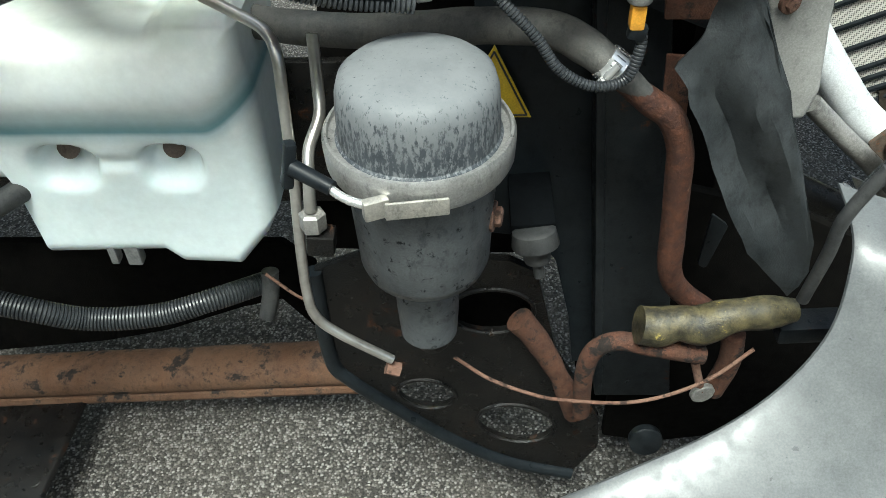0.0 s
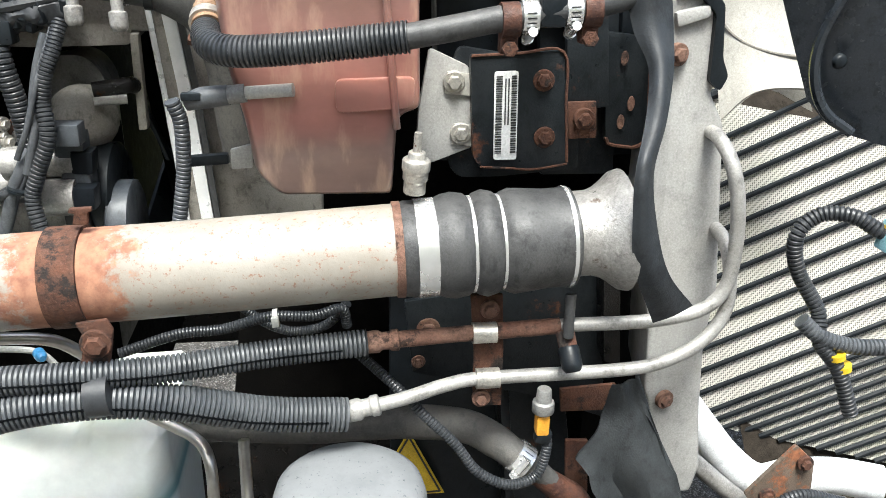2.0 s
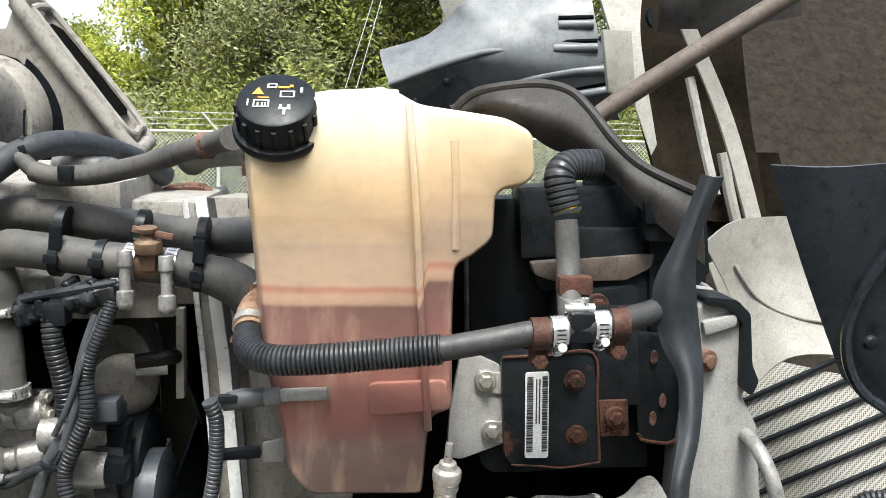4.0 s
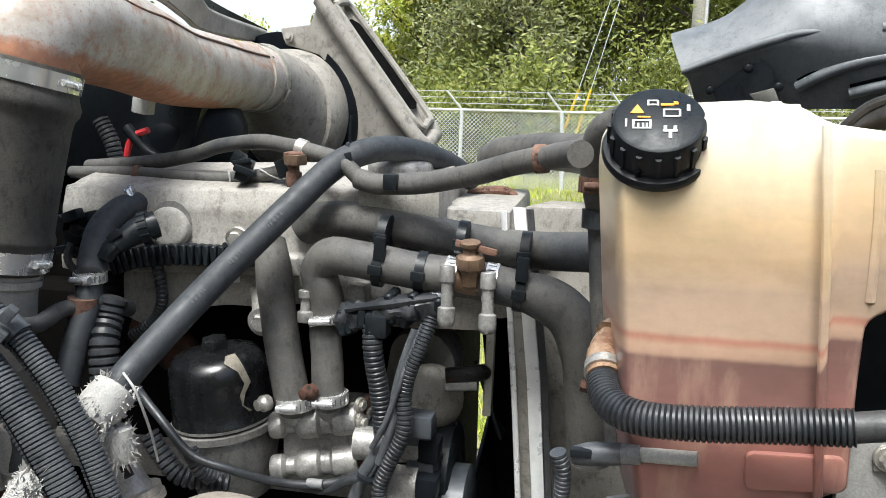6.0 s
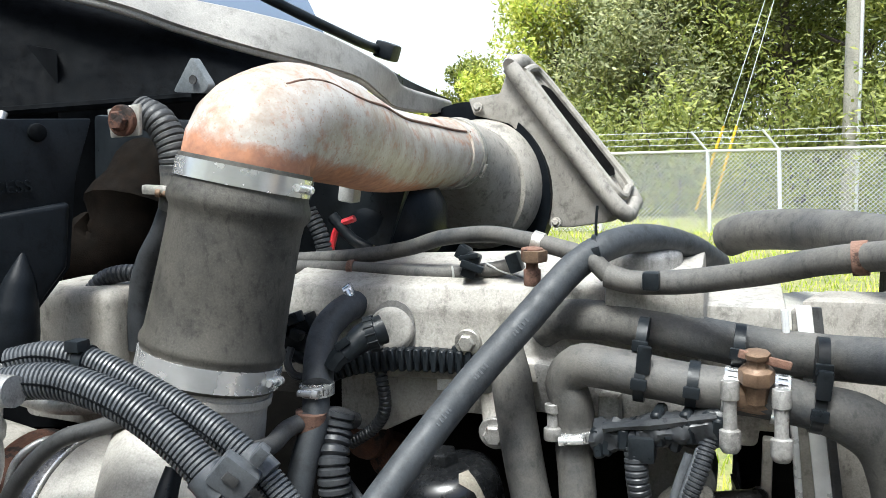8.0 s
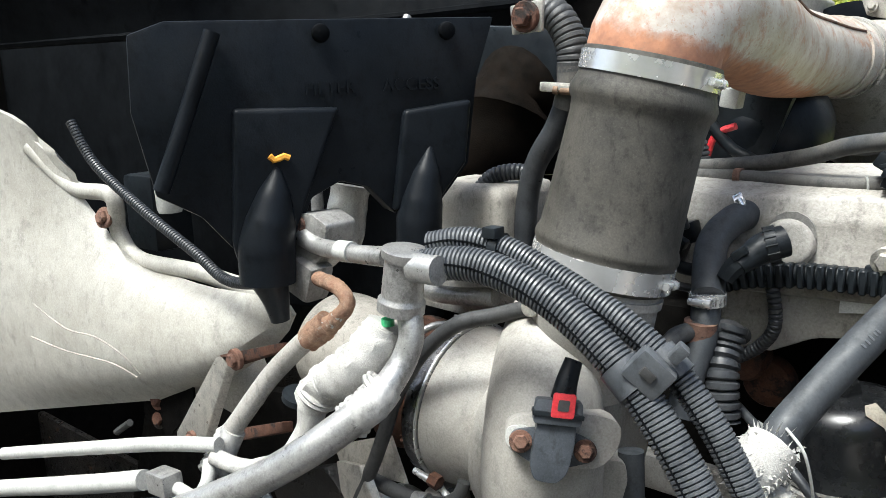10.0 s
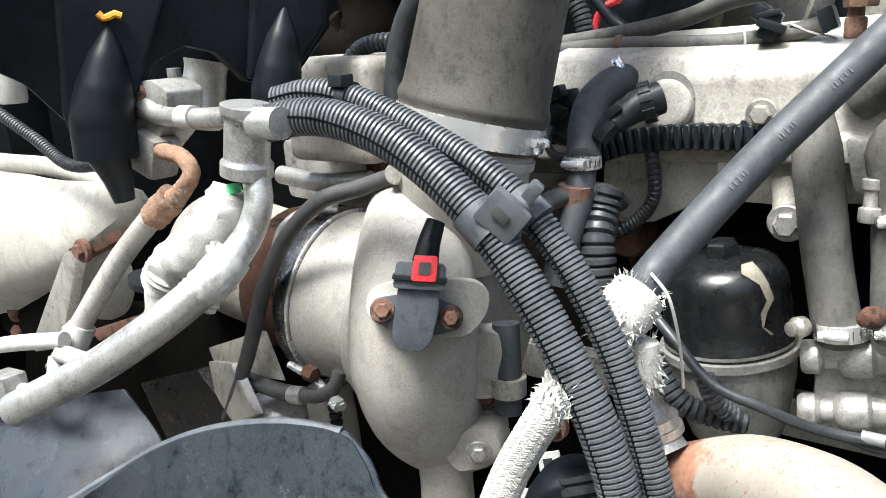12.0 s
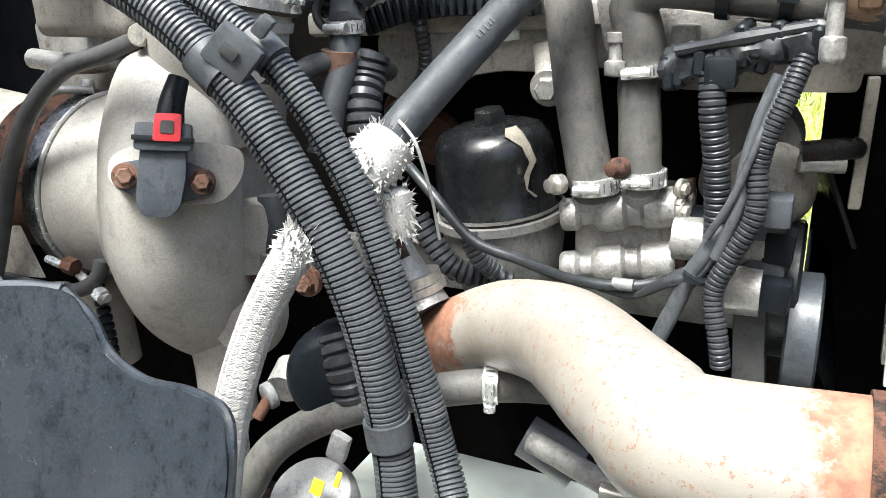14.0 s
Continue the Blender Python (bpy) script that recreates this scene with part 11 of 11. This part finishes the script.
part("bracket", slab([(-0.898, 1.041, 1.359), (-0.865, 1.041, 1.361), (-0.871, 1.041, 1.290), (-0.901, 1.041, 1.288)], (0.01, 0.01, 0), 0.003), M_CAST, dl)

# white glass-fibre wrapped hose
WRAP = [(-0.681, 0.855, 1.433), (-0.691, 0.840, 1.412), (-0.713, 0.825, 1.364), (-0.725, 0.805, 1.313), (-0.732, 0.790, 1.259), (-0.738, 0.775, 1.187)]
wh = hose("wrapped_hose", WRAP, 0.0158, M_WRAP, "white glass-fibre wrapped hose with frayed end", rib=(0.0028, 0.0006))
def weave(pts, r, rows, across):
    """Raised slanting threads of a woven sleeve, row by row."""
    bm = bmesh.new()
    for i in range(rows):
        at, dv = along(pts, (i + 0.5) / rows)
        dv = V(dv).normalized()
        u = dv.cross(Vector((0, 1, 0.2))).normalized()
        w = dv.cross(u)
        for k in range(across):
            a0, a1 = 2 * math.pi * k / across, 2 * math.pi * (k + 0.92) / across
            sl = 0.0012 if k % 2 else -0.0012
            p = [at + (u * math.cos(a) + w * math.sin(a)) * (r + h) + dv * o for a, h, o in (
                (a0, 0.0, -sl - 0.0013), (a1, 0.0, sl - 0.0013), (a1, 0.0007, sl), (a0, 0.0007, -sl), (a1, 0.0, sl + 0.0013), (a0, 0.0, -sl + 0.0013))]
            v = [bm.verts.new(q) for q in p]
            bm.faces.new((v[0], v[1], v[2], v[3]))
            bm.faces.new((v[3], v[2], v[4], v[5]))
    return bm


tagged(part("woven_threads", weave(WRAP, 0.0158, 104, 28), M_WRAP, wh, "woven glass-fibre sleeve"), kind="stuff")
tagged(part("frayed_end", frayed(V(WRAP[0]) - (V(WRAP[0]) - V(WRAP[1])) * 0.4, V(WRAP[0]) - V(WRAP[1]), 0.0165, 0.022), M_WRAP, wh), kind="stuff")
hex_bolt(wh, (-0.711, 0.900, 1.378), (0, -1, 0), 0.010, material=M_RUSTPALE)

# pipes under the looms
cp2 = hose("rear_charge_tube", [(-0.693, 1.020, 1.388), (-0.678, 1.020, 1.359), (-0.661, 1.015, 1.333), (-0.647, 1.010, 1.313)], [0.018, 0.02, 0.024, 0.028], M_CAST, "cast elbow under the frayed hose", "pipe")
part("rust_streak", tube([(-0.677, 1.000, 1.399), (-0.661, 0.997, 1.373)], 0.006, seg=8), M_RUST, cp2)
part("ring", ring((-0.665, 1.016, 1.342), (0.3, 0, -1), 0.027, 0.010, 0.004), M_ZINC, cp2)
part("ring", ring((-0.662, 1.016, 1.333), (0.3, 0, -1), 0.029, 0.008, 0.004), M_ZINC, cp2)
rf = thing("round_filter", (-0.714, 0.980, 1.203), "dark round canister under the hoses", "filter")
part("can", revolve(rounded([(0, 0), (0.05, 0), (0.052, 0.05), (0.04, 0.07), (0, 0.07)], 0.12), (-0.717, 0.970, 1.261), (0.3, -1, 0.2), 28), M_SHROUD, rf)
lh = hose("lower_hose", [(-0.784, 0.860, 1.151), (-0.759, 0.880, 1.198), (-0.715, 0.900, 1.231), (-0.662, 0.920, 1.251), (-0.604, 0.950, 1.262), (-0.546, 0.980, 1.264), (-0.505, 1.030, 1.241)], 0.0165, M_RUBBER_DUSTY, "grey rubber hose below the charge pipe")
worm_clamp(lh, (-0.559, 0.968, 1.268), (1, 0.3, 0), 0.0172, 0.014)
sl2 = hose("spring_sleeve", [(-0.701, 0.930, 1.314), (-0.688, 0.920, 1.285), (-0.681, 0.920, 1.256)], 0.022, M_LOOM, "black corrugated sleeve below the looms", "cable loom", rib=(0.012, 0.004))
bt = thing("stud_bolt", (-0.784, 0.900, 1.225), "rusty stud with a pale washer", "bolt")
part("washer", revolve(rounded([(0, 0), (0.014, 0), (0.014, 0.01), (0, 0.01)], 0.15), (-0.771, 0.910, 1.245), (-0.5, -1, -0.2), 18), M_GREYPLASTIC, bt)
part("stud", tube([(-0.771, 0.905, 1.245), (-0.779, 0.890, 1.225)], 0.006, seg=10), M_RUST, bt)
part("boss", tube([(-0.768, 0.920, 1.244), (-0.774, 0.950, 1.254)], 0.018, seg=14), M_CAST, bt)
cap = thing("oil_filler", (-0.695, 0.860, 1.176), "grey oil filler cap with yellow numerals", "cap")
part("cap", revolve(rounded([(0, 0), (0.042, 0), (0.044, 0.02), (0.038, 0.03), (0, 0.032)], 0.12), (-0.700, 0.870, 1.155), (0.1, -0.6, 1), 28), M_GREYPLASTIC, cap)
part("ear", block((-0.671, 0.870, 1.231), (0.02, 0.01, 0.03), (0, 20, 0), 0.004), M_GREYPLASTIC, cap)
for q, w, h in (((-0.681, 0.845, 1.201), 0.012, 0.014), ((-0.658, 0.845, 1.215), 0.005, 0.014)):
    part("numeral_bar", block(q, (w, 0.002, h), (-30, 10, 0), 0.0004), M_YELLOW, cap)
# alternator-ish clutter under the pipe
hose("metal_line", [(-0.520, 0.970, 1.214), (-0.483, 0.960, 1.208), (-0.449, 0.950, 1.202), (-0.410, 0.940, 1.195)], 0.011, M_CASTDARK, "dull steel line below the charge pipe", "line")
hose("lower_hose", [(-0.536, 1.000, 1.199), (-0.507, 1.000, 1.186), (-0.483, 1.000, 1.173)], 0.022, M_LOOM_GREY, "grey hose end below the charge pipe")
ww = hose("wire_bundle", [(-0.383, 1.150, 1.388), (-0.395, 1.140, 1.361), (-0.408, 1.140, 1.337), (-0.421, 1.140, 1.300), (-0.435, 1.140, 1.264), (-0.449, 1.140, 1.214)], 0.009, M_LOOM_GREY, "bundle of grey and black wires beside the pump", "cable")
part("wire", tube([(-0.368, 1.150, 1.431), (-0.374, 1.140, 1.381), (-0.398, 1.140, 1.342), (-0.418, 1.140, 1.308), (-0.433, 1.140, 1.266)], 0.006), M_LOOM_GREY, ww)
part("wire", tube([(-0.354, 1.140, 1.457), (-0.351, 1.130, 1.410), (-0.371, 1.130, 1.361), (-0.383, 1.130, 1.323), (-0.374, 1.120, 1.279), (-0.369, 1.120, 1.248)], 0.0105, rib=(0.006, 0.002)), M_LOOM, ww)
part("wire", tube([(-0.400, 1.135, 1.337), (-0.431, 1.140, 1.325), (-0.467, 1.150, 1.303), (-0.505, 1.150, 1.307)], 0.006), M_LOOM, ww)
part("tie", ring((-0.402, 1.135, 1.337), (0.4, 0, 1), 0.012, 0.004), M_PLASTIC, ww)


# ---- radiator, shroud and fan at the front of the engine ----
def radiator():
    ob = thing("radiator", (0.0, 1.6, 0.8), "radiator with grey fan shroud and bright side strip", "radiator")
    top, low = V((-0.247, 1.200, 1.701)), V((-0.203, 1.160, 1.380))
    part("side_strip", slab([(-0.237, 1.270, 1.679), (-0.226, 1.270, 1.688), (-0.178, 1.270, 1.210), (-0.214, 1.270, 1.207)], (0.0, 0.02, 0), 0.002), M_DUCT, ob)
    part("edge_bead", tube([(-0.246, 1.256, 1.686), (-0.224, 1.256, 1.446), (-0.209, 1.256, 1.239), (-0.206, 1.256, 1.190)], 0.0042, seg=8), M_BRIGHT, ob)
    part("bright_strip", slab([(-0.234, 1.262, 1.690), (-0.217, 1.262, 1.690), (-0.187, 1.262, 1.448), (-0.167, 1.262, 1.190), (-0.186, 1.262, 1.190), (-0.206, 1.262, 1.448)], (0.0, 0.006, 0), 0.002), M_BRIGHT, ob)
    # solid dark strip stands in for the shaded gap
    part("dark_gap", slab([(-0.216, 1.264, 1.688), (-0.206, 1.264, 1.688), (-0.176, 1.264, 1.448), (-0.157, 1.264, 1.190), (-0.166, 1.264, 1.190), (-0.186, 1.264, 1.448)], (0.0, 0.006, 0), 0.001), M_RUBBER, ob)
    part("shroud", slab([(-0.227, 1.320, 1.686), (-0.030, 1.320, 1.687), (-0.002, 1.320, 1.192), (-0.177, 1.320, 1.180)], (0.03, 0.08, 0), 0.01), M_DUCT, ob)
    part("shroud_top", sheet([[(-0.219, 1.340, 1.677), (-0.176, 1.360, 1.677), (-0.143, 1.400, 1.666), (-0.092, 1.440, 1.667)], [(-0.217, 1.300, 1.612), (-0.176, 1.310, 1.611), (-0.145, 1.320, 1.609), (-0.098, 1.340, 1.606)]], 0.006), M_DUCT, ob)
    part("core", block((0.02, 1.75, 1.25), (0.10, 0.75, 0.75), (0, 0, 0), 0.01), M_GAPSHADE, ob)
    part("top_cover", sheet([[(-0.262, 1.500, 1.656), (-0.202, 1.600, 1.647), (-0.117, 1.700, 1.626), (-0.060, 1.800, 1.616)], [(-0.245, 1.350, 1.639), (-0.194, 1.400, 1.639), (-0.131, 1.450, 1.623), (-0.072, 1.500, 1.615)]], 0.008), M_FIBREGLASS, ob)
    part("rust_hook", tube([(-0.335, 1.500, 1.656), (-0.329, 1.500, 1.679), (-0.280, 1.500, 1.686), (-0.258, 1.500, 1.677), (-0.255, 1.500, 1.652)], 0.008, seg=8), M_RUSTPALE, ob)
    return ob


radiator()


def fan():
    ob = thing("cooling_fan", (-0.281, 1.550, 1.341), "black engine fan and drive belts in shadow", "fan")
    c = V((-0.305, 1.620, 1.226))
    c = Vector((c.x, 1.70, 1.25))
    part("hub", revolve(rounded([(0, 0), (0.09, 0), (0.09, 0.08), (0, 0.08)], 0.1), c, (1, 0, 0), 28), M_PLASTIC, ob)
    for k in range(9):
        a = 2 * math.pi * k / 9
        u = Vector((0, math.cos(a), math.sin(a)))
        w = Vector((0, -math.sin(a), math.cos(a)))
        p, q = c + u * 0.08, c + u * 0.33
        part("blade", slab([p - w * 0.03, p + w * 0.03 + Vector((0.04, 0, 0)), q + w * 0.06 + Vector((0.05, 0, 0)), q - w * 0.06], (0.006, 0, 0), 0.001), M_PLASTIC, ob)
    return ob


fan()
fs = thing("fan_shroud", (-0.12, 1.6, 0.9), "black fan shroud panel, a shade backing at the radiator", "fan shroud")
# added panel; its near-black colour stands in for shade by the fan
part("panel", slab([(-0.320, 1.450, 1.626), (-0.183, 1.450, 1.623), (-0.095, 1.450, 1.047), (-0.240, 1.450, 1.013), (-0.282, 1.450, 1.307)], (0.02, 0.25, 0), 0.01), M_GAPSHADE, fs)
part("belt_guard", slab([(-0.405, 1.420, 1.357), (-0.377, 1.420, 1.360), (-0.354, 1.420, 1.213), (-0.378, 1.420, 1.107)], (0.01, 0.02, 0), 0.003), M_PLASTIC, fs)
part("belt_guard", slab([(-0.357, 1.420, 1.376), (-0.344, 1.420, 1.355), (-0.344, 1.420, 1.294), (-0.326, 1.420, 1.217), (-0.344, 1.420, 1.231)], (0.01, 0.02, 0), 0.003), M_PLASTIC, fs)
bl = thing("belt_drive", (-0.40, 1.35, 1.0), "black ribbed drive belt on its pulleys", "belt drive")
part("pulley", revolve(rounded([(0, 0), (0.07, 0), (0.07, 0.035), (0, 0.035)], 0.08), (-0.315, 1.250, 1.240), (1, 0, 0), 30), M_SENSOR, bl)
part("belt", slab([(-0.369, 1.190, 1.304), (-0.337, 1.190, 1.316), (-0.325, 1.190, 1.149), (-0.360, 1.190, 1.140)], (0, 0.03, 0), 0.003), M_RUBBER, bl)
part("pulley", revolve(rounded([(0, 0), (0.08, 0), (0.08, 0.04), (0, 0.04)], 0.08), (-0.345, 1.280, 1.281), (1, 0, 0), 30), M_PLASTIC, bl)
